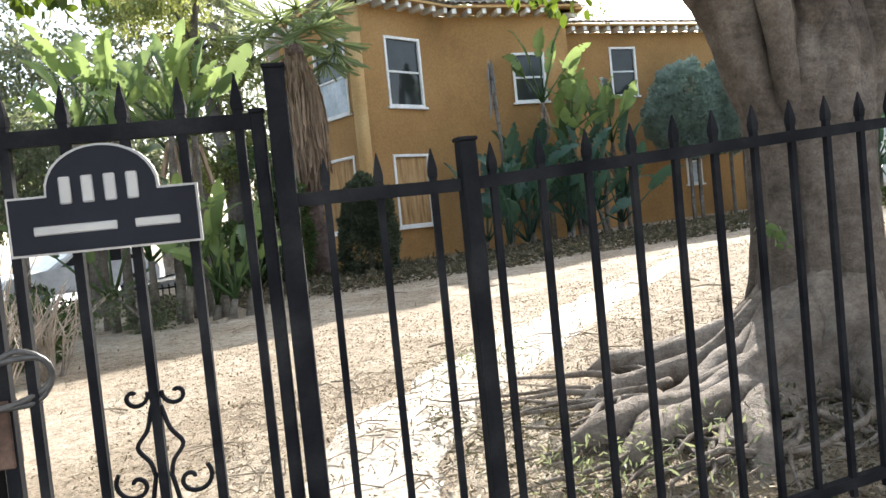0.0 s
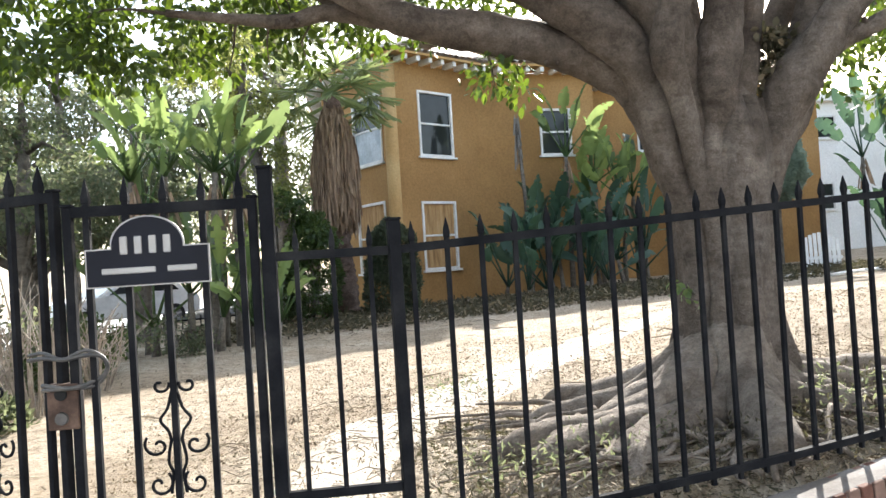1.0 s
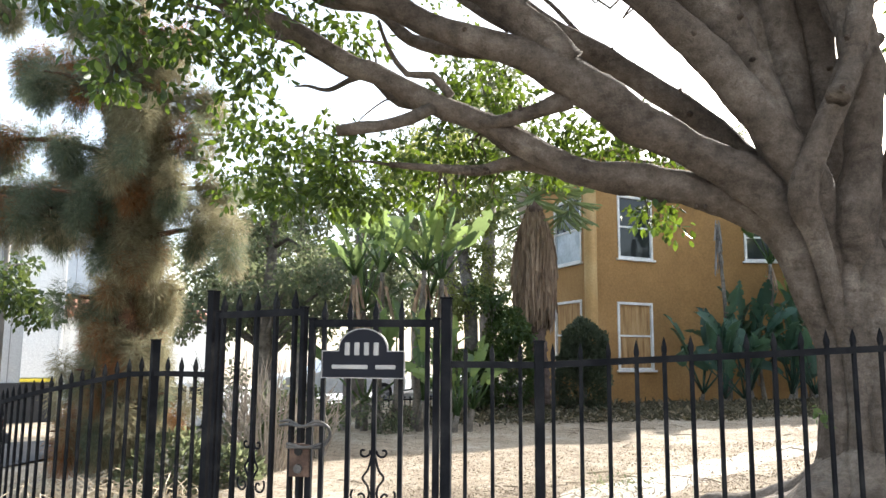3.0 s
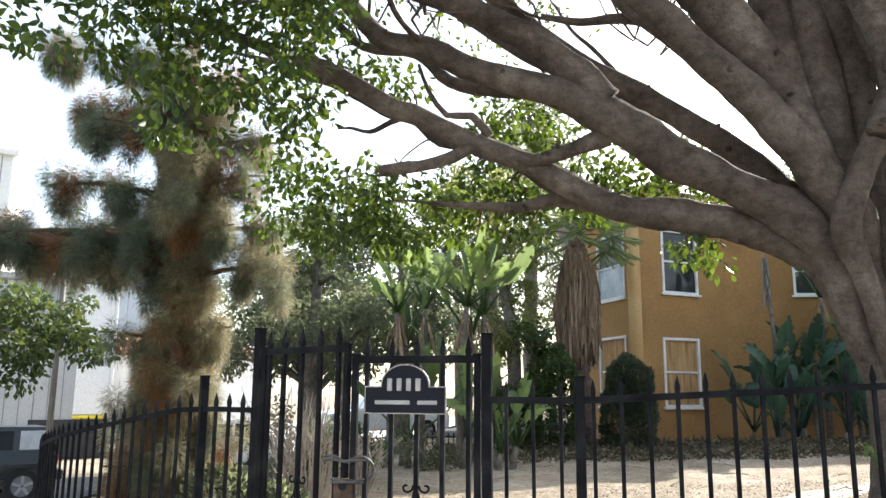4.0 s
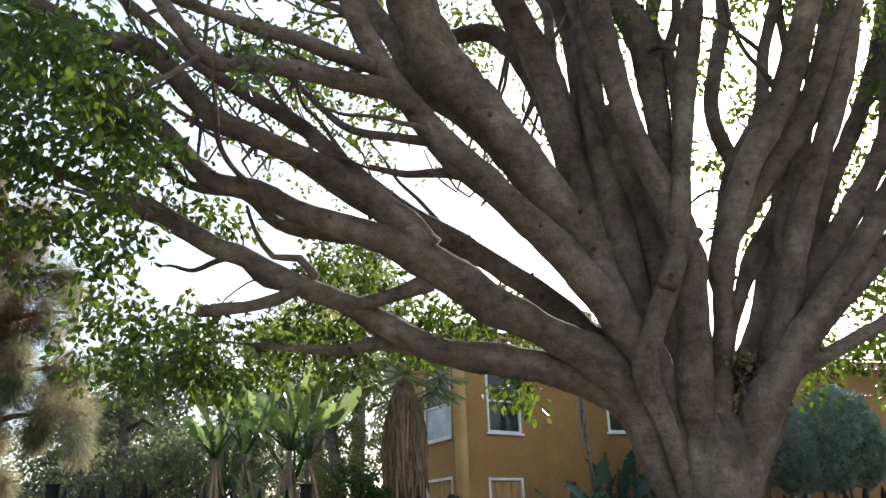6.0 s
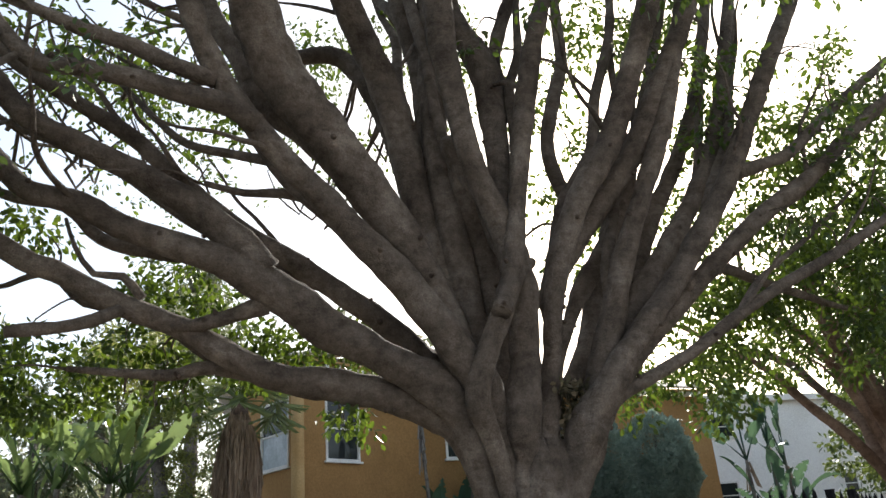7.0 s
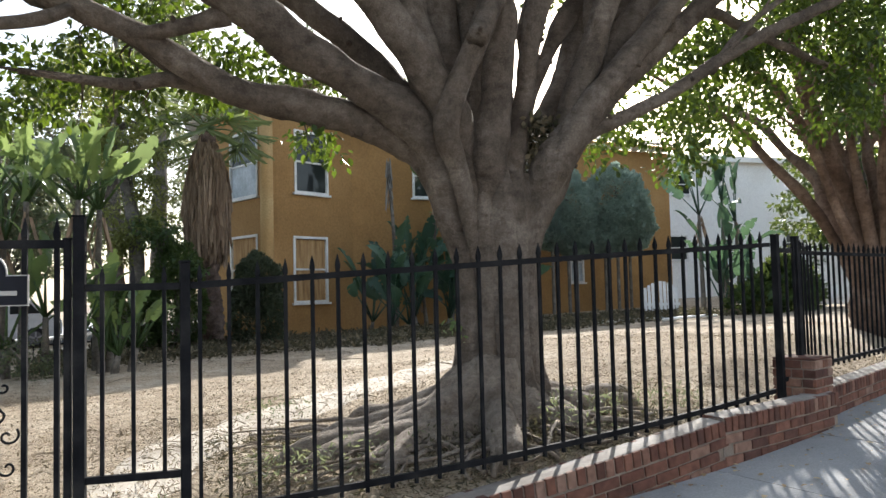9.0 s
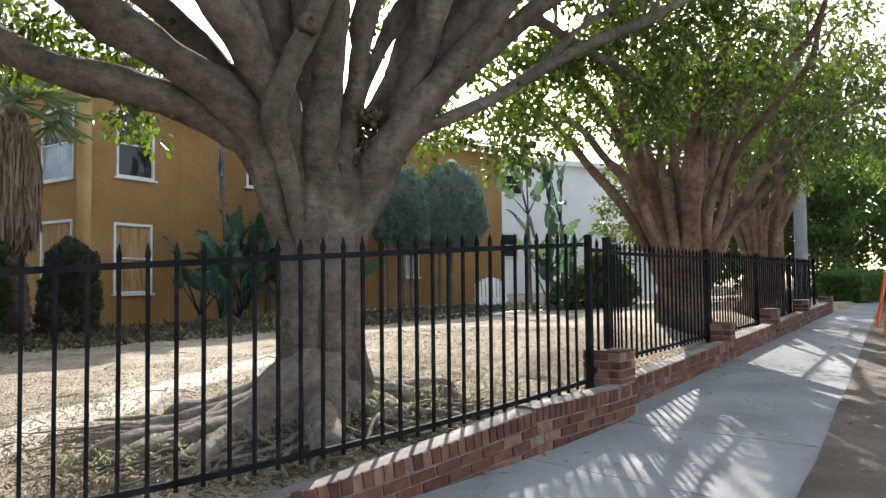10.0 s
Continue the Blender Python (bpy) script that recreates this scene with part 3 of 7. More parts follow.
bmesh.ops.create_cone(bm, cap_ends=True, segments=18, radius1=0.024, radius2=0.024, depth=0.006, matrix=lm @ pose(-0.02, -0.037, 0.05, 90))
part("hole", bm, plain("hole_black", (0.004, 0.004, 0.004), 0.9), lock)
chain = thing("chain", "thick dark cable looped through the gate stiles", "chain")
for dz, r in ((0.0, 0.009), (0.02, 0.008)):
    pts = [(-1.53, 0.33, 1.17 + dz, r), (-1.46, 0.26, 1.18 + dz, r), (-1.38, 0.19, 1.175, r), (-1.30, 0.19, 1.185 + dz, r), (-1.24, 0.2, 1.175, r),
           (-1.225, 0.22, 1.12, r), (-1.27, 0.23, 1.08 - dz, r), (-1.36, 0.2, 1.06, r), (-1.47, 0.25, 1.075 - dz, r)]
    v, f = tube(pts, 7, 0.02)
    link_mesh("strand", v, f, IRON_WORN, chain, True)


# plaque
def plaque_outline(w, h, arch, inset=0.0):
    """An oblong with a round arch over its middle; y up, from its lower left."""
    w2, pts = w / 2 - inset, []
    pts += [(-w2, inset), (w2, inset), (w2, h - inset)]
    r = 0.145 - inset
    ax = math.sqrt(max(1e-6, r * r - (0.02) ** 2))
    pts.append((ax, h - inset))
    for k in range(1, 16):
        a = math.pi * k / 16
        pts.append((r * math.cos(a), h - inset + (arch) * math.sin(a) ** 0.9 ))
    pts += [(-ax, h - inset), (-w2, h - inset)]
    return pts


def flat_plate(name, outline, depth, m, mat, parent):
    bm = bmesh.new()
    ring = [bm.verts.new((x, 0, z)) for x, z in outline]
    face = bm.faces.new(ring)
    r = bmesh.ops.extrude_face_region(bm, geom=[face])
    for v in r["geom"]:
        if isinstance(v, bmesh.types.BMVert):
            v.co.y -= depth
    bm.transform(m)
    return part(name, bm, mat, parent)


plaque = thing("address_plaque", "black cast address plaque with arched top and silver rim", "sign")
pm = pose(-1.042, 0.157, 1.443, 0, 0, math.degrees(right_turn))
flat_plate("rim", plaque_outline(0.482, 0.155, 0.125), 0.014, pm, PLAQUE_SILVER, plaque)
flat_plate("face", plaque_outline(0.482, 0.155, 0.125, 0.006), 0.017, pm, PLAQUE_BLACK, plaque)
# the number and street stand as plain silver bars
for k in range(4):
    bm = block(bmesh.new(), (-0.105 + k * 0.056, -0.0215, 0.128), (-0.105 + k * 0.056 + 0.03, -0.016, 0.2), pm, 0.004)
    part("bar", bm, PLAQUE_SILVER, plaque)
for x0, x1 in ((-0.178, 0.03), (0.075, 0.19)):
    bm = block(bmesh.new(), (x0, -0.0205, 0.052), (x1, -0.016, 0.076), pm, 0.003)
    part("bar", bm, PLAQUE_SILVER, plaque)


# ---- ochre house ----
def wall_slab(name, a, b, z0, z1, holes, mat, parent, thick=0.25):
    """A wall from a to b in plan, with holes (s0, s1, z0, z1) cut through; its face towards the right hand of b - a."""
    a, b = Vector((*a, 0)), Vector((*b, 0))
    run = (b - a).length
    d = (b - a) / run
    n = Vector((-d.y, d.x, 0))
    ss = sorted({0, run, *[h[0] for h in holes], *[h[1] for h in holes]})
    zs = sorted({z0, z1, *[h[2] for h in holes], *[h[3] for h in holes]})
    bm = bmesh.new()

    def solid(i, j):
        if not (0 <= i < len(ss) - 1 and 0 <= j < len(zs) - 1):
            return False
        s, z = (ss[i] + ss[i + 1]) / 2, (zs[j] + zs[j + 1]) / 2
        return not any(h[0] < s < h[1] and h[2] < z < h[3] for h in holes)

    cache = {}

    def v(i, j, k):
        if (i, j, k) not in cache:
            q = a + d * ss[i] + n * (thick * k)
            cache[(i, j, k)] = bm.verts.new((q.x, q.y, zs[j]))
        return cache[(i, j, k)]

    for i in range(len(ss) - 1):
        for j in range(len(zs) - 1):
            if not solid(i, j):
                continue
            bm.faces.new((v(i, j, 0), v(i + 1, j, 0), v(i + 1, j + 1, 0), v(i, j + 1, 0)))
            bm.faces.new((v(i, j + 1, 1), v(i + 1, j + 1, 1), v(i + 1, j, 1), v(i, j, 1)))
            for di, dj, e in ((-1, 0, ((i, j), (i, j + 1))), (1, 0, ((i + 1, j + 1), (i + 1, j))), (0, -1, ((i + 1, j), (i, j))), (0, 1, ((i, j + 1), (i + 1, j + 1)))):
                if not solid(i + di, j + dj):
                    (p, q), (r, s) = e
                    bm.faces.new((v(p, q, 0), v(r, s, 0), v(r, s, 1), v(p, q, 1)))
    return part(name, bm, mat, parent)


def wall_matrix(a, b, s, z):
    d = Vector((b[0] - a[0], b[1] - a[1], 0)).normalized()
    return Matrix.Translation((a[0] + d.x * s, a[1] + d.y * s, z)) @ Matrix.Rotation(math.atan2(d.y, d.x), 4, "Z")


def sash_window(parent, a, b, hole, upper, lower):
    """A white double-hung window in a wall's hole: casing, two sashes, sill, and a pane or board in each."""
    s0, s1, z0, z1 = hole
    w, h = s1 - s0, z1 - z0
    m = wall_matrix(a, b, s0, z0)
    win = part("window", block(bmesh.new(), (0, 0.1, 0), (w, 0.12, 0.02), m), TRIM, parent)
    fr = bmesh.new()
    c = 0.07
    for lo, hi in (((0, -0.03, 0), (c, 0.1, h)), ((w - c, -0.03, 0), (w, 0.1, h)), ((c, -0.03, h - c), (w - c, 0.1, h)), ((c, -0.03, 0), (w - c, 0.1, c * 0.8))):
        block(fr, lo, hi, m, 0.006)
    part("casing", fr, TRIM, win)
    part("sill", block(bmesh.new(), (-0.06, -0.08, -0.06), (w + 0.06, 0.06, -0.002), m, 0.008), TRIM, win)
    part("meeting_rail", block(bmesh.new(), (c, 0.0, h / 2 - 0.025), (w - c, 0.06, h / 2 + 0.025), m, 0.004), TRIM, win)
    for mat, lo, hi in ((upper, h / 2 + 0.025, h - c), (lower, c * 0.8, h / 2 - 0.025)):
        part("pane", block(bmesh.new(), (c, 0.035, lo), (w - c, 0.05, hi), m), mat, win)
    return win


HOUSE_Z, EAVE = -0.3, 6.62
house = thing("house", "two-storey ochre stucco house with clay tile eaves", "house")
A0, A1 = (3.60, 15.93), (6.30, 17.25)
B1 = (9.9, 17.2)
C0, C1 = (10.0, 19.2), (19.95, 19.6)
D1 = (2.35, 19.6)
LB = (4.3, 30.0)
main_holes = [(0.87, 2.08, 4.22, 5.95), (0.80, 2.02, 1.24, 3.04)]
wall_slab("wall", A0, A1, HOUSE_Z, EAVE, main_holes, STUCCO, house)
sash_window(house, A0, A1, main_holes[0], DARK_GLASS, DARK_GLASS)
sash_window(house, A0, A1, main_holes[1], PLYWOOD, PLYWOOD)
d_holes = [(1.82, 3.36, 4.12, 5.95), (1.82, 3.32, 1.24, 3.1)]
wall_slab("wall", D1, A0, HOUSE_Z, EAVE, d_holes, STUCCO, house)
sash_window(house, D1, A0, d_holes[0], DARK_GLASS, PALE_BLIND)
sash_window(house, D1, A0, d_holes[1], PLYWOOD, PLYWOOD)
wall_slab("wall", LB, D1, HOUSE_Z, EAVE, [], STUCCO, house)
b_holes = [(1.88, 2.86, 4.28, 5.62)]
wall_slab("wall", A1, B1, HOUSE_Z, EAVE, b_holes, STUCCO, house)
sash_window(house, A1, B1, b_holes[0], DARK_GLASS, DARK_GLASS)
wall_slab("wall", B1, C0, HOUSE_Z, EAVE, [], STUCCO, house)
c_holes = [(2.52, 3.5, 4.62, 6.16), (5.12, 5.75, 1.65, 3.13)]
wall_slab("wall", C0, C1, HOUSE_Z, EAVE, c_holes, STUCCO, house)
sash_window(house, C0, C1, c_holes[0], DARK_GLASS, DARK_GLASS)
sash_window(house, C0, C1, c_holes[1], DARK_GLASS, PALE_BLIND)
wall_slab("wall", C1, (21.0, 30.0), HOUSE_Z, EAVE, [], STUCCO, house)
# rounded pale pilaster at the corner
bm = bmesh.new()
bmesh.ops.create_cone(bm, cap_ends=True, segments=20, radius1=0.17, radius2=0.17, depth=EAVE - HOUSE_Z, matrix=pose(A0[0] - 0.02, A0[1] + 0.1, (EAVE + HOUSE_Z) / 2))
part("corner_pilaster", bm, STUCCO_PALE, house, "pale stucco corner pilaster", True)


def tiled_roof(parent, line, out, back, rise):
    """An eave over a wall line: soffit board, corbels and rows of barrel tiles running up the slope."""
    for (a, b) in zip(line, line[1:]):
        av, bv = Vector((*a, 0)), Vector((*b, 0))
        run = (bv - av).length
        d = (bv - av) / run
        m = Matrix.Translation((a[0], a[1], EAVE)) @ Matrix.Rotation(math.atan2(d.y, d.x), 4, "Z")
        part("soffit", block(bmesh.new(), (-0.2, -out, 0.1), (run + 0.2, 0.3, 0.16), m), STUCCO_PALE, parent)
        corbel = box_mesh("corbel", (0.15, -out + 0.06, -0.04), (0.27, -0.004, 0.098), TRIM, 0.01)
        for k in range(int(run / 0.42)):
            same_mesh("corbel", corbel, m @ pose(k * 0.42, 0, 0), parent)
        n = int((run + 0.4) / 0.22)
        for k in range(n):
            verts, faces = [], []
            x0 = -0.2 + k * 0.22
            for j in range(9):
                yy = -out - 0.05 + (back + out) * j / 8
                zz = 0.16 + rise * j / 8
                for s in range(7):
                    ang = math.pi * s / 6
                    verts.append(m @ Vector((x0 + 0.11 - 0.115 * math.cos(ang), yy, zz + 0.085 * math.sin(ang) + 0.012 * (j % 2))))
            for j in range(8):
                for s in range(6):
                    p = j * 7 + s
                    faces.append((p, p + 1, p + 8, p + 7))
            link_mesh("roof_tile", verts, faces, ROOF_PALE, parent, True)


tiled_roof(house, [LB, D1, A0, A1, B1], 0.5, 3.2, 1.1)
tiled_roof(house, [B1, C0, C1], 0.5, 4.0, 1.3)

# ---- pale building beyond the house ----
pale_house = thing("white_building", "plain white stucco building with small windows", "building")
PW0, PW1 = (19.5, 27.0), (41.0, 24.6)
pale_holes = [(6.3, 7.5, 6.0, 7.05), (6.0, 7.2, 2.7, 3.95), (13.2, 14.1, 3.0, 4.1)]
wall_slab("wall", PW0, PW1, -0.5, 7.7, pale_holes, WHITE_WALL, pale_house, 0.3)
for h in pale_holes:
    sash_window(pale_house, PW0, PW1, h, DARK_GLASS, DARK_GLASS)
part("roof", block(bmesh.new(), (-0.3, -0.3, 0), (22.2, 9, 0.3), wall_matrix(PW0, PW1, 0, 7.7)), WHITE_WALL, pale_house)


# ---- the great fig tree ----
fig = thing("fig_tree", "huge old fig tree with smooth grey limbs and surface roots", "tree", (2.5, 1.35, 0.4))
FIG_SHORT = []
FIG_LIMBS = []
rng = np.random.default_rng(5)


def tree_mesh(name, pieces, mat, parent, smooth=True):
    v, f = joined(pieces)
    v = [Vector(q) - Vector(parent.location) for q in v]
    return link_mesh(name, v, f, mat, parent, smooth)


trunk_pts = [(2.43, 1.32, 0.15, 0.50), (2.45, 1.32, 0.5, 0.40), (2.47, 1.33, 0.85, 0.335), (2.48, 1.33, 1.3, 0.315), (2.48, 1.34, 1.7, 0.325), (2.48, 1.34, 2.0, 0.34), (2.5, 1.34, 2.2, 0.33), (2.5, 1.34, 2.4, 0.26), (2.5, 1.35, 2.6, 0.12)]
stems = [tube(trunk_pts, 48, 0.045, 0.07, 3, 2.2, 0.1)]
for k in range(12):
    # flutes that run down the trunk into the roots
    a = 2 * math.pi * k / 12 + 0.3 + 0.12 * math.sin(k * 2.7)
    ca, sa = math.cos(a), math.sin(a)
    w = 0.8 + 0.35 * ((k * 0.618) % 1.0)
    foot = 0.52 if ca < 0.2 else 0.36
    stems.append(tube([(2.47 + ca * d, 1.33 + sa * d, z, r * w) for d, z, r in ((foot, 0.2, 0.15), (0.34, 0.6, 0.11), (0.265, 1.0, 0.1), (0.245, 1.5, 0.095), (0.265, 1.9, 0.1), (0.28, 2.15, 0.09), (0.27, 2.4, 0.05))], 14, 0.06, 0.14, k, 3.0, 0.12))
tree_mesh("trunk", stems, BARK, fig)


def run_out(pts):
    """Lets a limb taper away beyond its last point."""
    p, q = np.array(pts[-2]), np.array(pts[-1])
    if q[3] < 0.045:
        return
    d = (q - p)[:3]
    d /= np.linalg.norm(d)
    for j, (w, t) in enumerate(((0.45, 0.8), (1.0, 0.55), (1.6, 0.2))):
        pts.append((*(q[:3] + d * w + np.array((0, 0, 0.06 * j * j))), q[3] * t))


def great_limb(*pts, rooted=False, broken=False):
    """A limb through (x, y, z, radius); a rooted one runs down into the trunk, a broken one ends short."""
    pts, k = list(pts), len(FIG_LIMBS) + len(FIG_SHORT)
    if rooted:
        x, y, z, r = pts[0]
        ux, uy = x - 2.48, y - 1.34
        pts[:0] = [(2.48 + ux * w, 1.34 + uy * w, h, r * t) for w, h, t in ((0.3, 1.3, 0.4), (0.45, 1.75, 0.55), (0.74, z - 0.32, 0.76))]
    if not broken:
        run_out(pts)
    (FIG_SHORT if broken else FIG_LIMBS).append(pts)
    big = pts[0][3] > 0.07 or rooted
    ob = tree_mesh("limb", [tube(pts, 20 if big else 10, 0.055 if big else 0.09, 0.15, k * 7, 4.5, 0.09)], BARK, fig)
    if not big:
        return ob
    # scars and stubs of lost twigs
    for _ in range(int(rng.integers(2, 6))):
        i = int(rng.integers(3 if rooted else 0, max(4, len(pts) - 3)))
        if i + 1 >= len(pts):
            continue
        p, q = np.array(pts[i]), np.array(pts[i + 1])
        c = p + (q - p) * rng.random()
        d = rng.normal(size=3) + (0, -0.9, -0.1)
        t = (q - p)[:3] / (np.linalg.norm((q - p)[:3]) + 1e-6)
        d -= t * (d @ t)
        d /= np.linalg.norm(d) + 1e-6
        l, r = rng.uniform(0.005, 0.03), rng.uniform(0.01, 0.019)
        o = c[:3] + d * c[3] * 0.8
        tree_mesh("stub", [tube([(*o, r * 1.9), (*(o + d * c[3] * 0.22), r * 1.25), (*(o + d * (c[3] * 0.25 + l)), r), (*(o + d * (c[3] * 0.25 + l + 0.006)), r * 0.6)], 8, 0.02, 0.2, k, 14.0)], BARK_STUB, fig)
    return ob


great_limb((1.87, 1.42, 2.64, 0.175), (1.37, 1.47, 2.82, 0.135), (0.93, 1.53, 2.91, 0.129), (0.51, 1.58, 2.98, 0.109), (0.21, 1.63, 3.12, 0.105), (-0.17, 1.66, 3.36, 0.091), (-0.58, 1.68, 3.52, 0.089), (-0.86, 1.66, 3.64, 0.088), (-1.13, 1.63, 3.78, 0.083), (-1.36, 1.60, 3.86, 0.079), (-1.86, 1.53, 4.14, 0.071), (-2.18, 1.45, 4.23, 0.059), (-2.47, 1.35, 4.31, 0.047), rooted=True)
great_limb((-0.67, 1.60, 3.49, 0.047), (-0.83, 1.52, 3.38, 0.055), (-1.07, 1.45, 3.29, 0.050), (-1.21, 1.40, 3.26, 0.049), (-1.37, 1.35, 3.22, 0.041), broken=True)
great_limb((0.57, 1.68, 3.00, 0.083), (0.27, 1.75, 3.06, 0.063), (-0.02, 1.82, 3.11, 0.059), (-0.26, 1.87, 3.06, 0.047), (-0.58, 1.91, 3.08, 0.035), (-1.01, 1.95, 3.12, 0.023))
great_limb((0.38, 1.40, 3.52, 0.081), (0.14, 1.47, 3.44, 0.061), (-0.10, 1.55, 3.38, 0.054), (-0.29, 1.62, 3.37, 0.039), broken=True)
great_limb((1.77, 1.25, 2.78, 0.171), (1.28, 1.28, 3.07, 0.139), (0.84, 1.30, 3.31, 0.155), (0.46, 1.33, 3.60, 0.161), (0.07, 1.35, 3.81, 0.132), (-0.30, 1.35, 3.93, 0.106), (-0.66, 1.32, 4.03, 0.097), (-1.00, 1.27, 4.18, 0.095), (-1.36, 1.20, 4.24, 0.079), (-1.68, 1.11, 4.56, 0.078), (-1.96, 1.01, 4.73, 0.067), (-2.20, 0.90, 4.76, 0.050), rooted=True)
great_limb((0.37, 1.35, 3.76, 0.139), (0.10, 1.33, 4.03, 0.124), (-0.24, 1.30, 4.27, 0.119), (-0.65, 1.23, 4.47, 0.096), (-1.04, 1.15, 4.61, 0.089), (-1.41, 1.05, 4.75, 0.083), (-1.82, 0.95, 5.18, 0.082), (-2.13, 0.83, 5.17, 0.076), (-2.44, 0.70, 5.24, 0.060))
great_limb((2.03, 1.60, 2.78, 0.142), (1.66, 1.67, 3.27, 0.109), (1.34, 1.74, 3.57, 0.102), (1.00, 1.75, 3.80, 0.093), (0.62, 1.75, 4.04, 0.092), (0.24, 1.72, 4.25, 0.083), (-0.13, 1.68, 4.50, 0.078), (-0.68, 1.61, 4.96, 0.070), (-1.11, 1.52, 5.18, 0.061), (-1.52, 1.43, 5.39, 0.056), (-2.05, 1.31, 5.79, 0.052), (-2.26, 1.20, 5.95, 0.040), rooted=True)
great_limb((2.00, 1.10, 2.84, 0.149), (1.74, 1.06, 3.18, 0.140), (1.40, 1.01, 3.60, 0.135), (1.07, 0.95, 3.89, 0.119), (0.75, 0.88, 4.18, 0.108), (0.44, 0.82, 4.45, 0.096), (0.17, 0.75, 4.71, 0.092), (-0.04, 0.68, 4.95, 0.091), (-0.22, 0.59, 5.22, 0.090), (-0.36, 0.50, 5.55, 0.087), rooted=True)
great_limb((0.19, 0.72, 4.70, 0.086), (-0.04, 0.68, 4.80, 0.087), (-0.36, 0.64, 4.83, 0.077), (-0.69, 0.60, 4.87, 0.072), (-1.04, 0.53, 4.85, 0.063), (-1.37, 0.47, 4.87, 0.059), (-1.86, 0.40, 5.50, 0.054))
great_limb((-0.13, 0.65, 4.99, 0.069), (-0.41, 0.62, 5.04, 0.062), (-0.71, 0.60, 5.14, 0.061), (-1.04, 0.60, 5.22, 0.053), (-1.36, 0.60, 5.33, 0.045))
great_limb((1.99, 1.30, 2.90, 0.176), (1.74, 1.24, 3.52, 0.161), (1.43, 1.17, 4.07, 0.172), (1.06, 1.06, 4.53, 0.185), (0.71, 0.94, 4.89, 0.197), (0.39, 0.83, 5.23, 0.201), (0.19, 0.69, 5.57, 0.195), (0.06, 0.55, 5.91, 0.176), rooted=True)
great_limb((1.92, 1.60, 4.12, 0.132), (1.80, 1.80, 4.88, 0.113), (1.64, 2.00, 5.72, 0.109), (1.43, 2.10, 6.26, 0.102), (1.16, 2.20, 6.54, 0.093), (0.69, 2.20, 6.41, 0.076), (0.25, 2.20, 6.52, 0.060))
great_limb((2.13, 1.60, 3.00, 0.162), (1.87, 1.60, 4.12, 0.137), (1.71, 1.56, 4.87, 0.142), (1.48, 1.44, 5.66, 0.152), (1.20, 1.28, 6.12, 0.142), (0.97, 1.10, 6.43, 0.131), rooted=True)
great_limb((2.27, 1.75, 3.13, 0.172), (2.14, 1.77, 4.15, 0.135), (2.04, 1.79, 5.03, 0.146), (1.99, 1.78, 6.11, 0.137), (1.85, 1.74, 6.67, 0.123), (1.71, 1.70, 7.11, 0.107), rooted=True)
great_limb((2.32, 1.08, 2.52, 0.152), (2.39, 1.04, 3.06, 0.125), (2.40, 1.00, 3.62, 0.138), (2.30, 0.96, 4.06, 0.123), (2.14, 0.92, 4.39, 0.114), (2.00, 0.88, 4.73, 0.106), (1.89, 0.85, 5.25, 0.112), (1.81, 0.83, 5.80, 0.123), (1.78, 0.80, 6.39, 0.128), rooted=True)
great_limb((2.17, 1.50, 3.02, 0.164), (2.14, 1.50, 3.57, 0.140), (2.04, 1.50, 4.20, 0.144), (1.97, 1.50, 4.87, 0.135), (1.95, 1.50, 5.47, 0.129), (1.97, 1.50, 6.11, 0.123), (1.98, 1.50, 6.94, 0.111), rooted=True)
great_limb((2.38, 1.55, 3.09, 0.149), (2.39, 1.52, 3.70, 0.125), (2.30, 1.50, 4.28, 0.132), (2.11, 1.30, 4.73, 0.122), (1.94, 1.10, 5.06, 0.111), rooted=True, broken=True)
great_limb((2.39, 1.05, 3.89, 0.132), (2.38, 1.10, 4.50, 0.109), (2.40, 1.15, 5.10, 0.119), (2.43, 1.20, 5.62, 0.148), (2.34, 1.20, 6.02, 0.146), (2.16, 1.20, 6.34, 0.115), (2.07, 1.20, 6.72, 0.096))
great_limb((1.91, 0.98, 2.68, 0.106), (1.97, 0.91, 2.97, 0.087), (2.09, 0.87, 3.25, 0.089), (2.20, 0.85, 3.53, 0.091), (2.30, 0.84, 3.91, 0.085), (2.38, 0.82, 4.42, 0.083), (2.44, 0.78, 4.84, 0.095), (2.54, 0.73, 5.40, 0.097), (2.61, 0.63, 5.83, 0.089), (2.73, 0.50, 6.32, 0.072), rooted=True)
great_limb((2.06, 0.74, 3.31, 0.083), (2.21, 0.81, 3.55, 0.074), (2.36, 0.90, 3.73, 0.067), (2.53, 1.00, 3.86, 0.044), broken=True)
great_limb((2.79, 1.30, 5.49, 0.082), (2.55, 1.27, 6.01, 0.068), (2.67, 1.23, 6.55, 0.071), (2.81, 1.20, 6.91, 0.072))
great_limb((3.28, 1.40, 4.62, 0.091), (3.17, 1.44, 4.96, 0.074), (3.15, 1.48, 5.36, 0.071), (3.35, 1.52, 5.98, 0.074), (3.52, 1.56, 6.47, 0.066), (3.57, 1.60, 7.11, 0.062))
great_limb((2.59, 1.25, 2.55, 0.149), (2.70, 1.18, 3.00, 0.081), (2.71, 1.12, 3.23, 0.079), (2.71, 1.03, 3.50, 0.087), (2.80, 0.94, 3.94, 0.111), (3.02, 0.83, 4.47, 0.115), (3.33, 0.70, 4.98, 0.117), (3.52, 0.57, 5.54, 0.111), (3.69, 0.43, 6.05, 0.108), (3.80, 0.30, 6.50, 0.105), rooted=True)
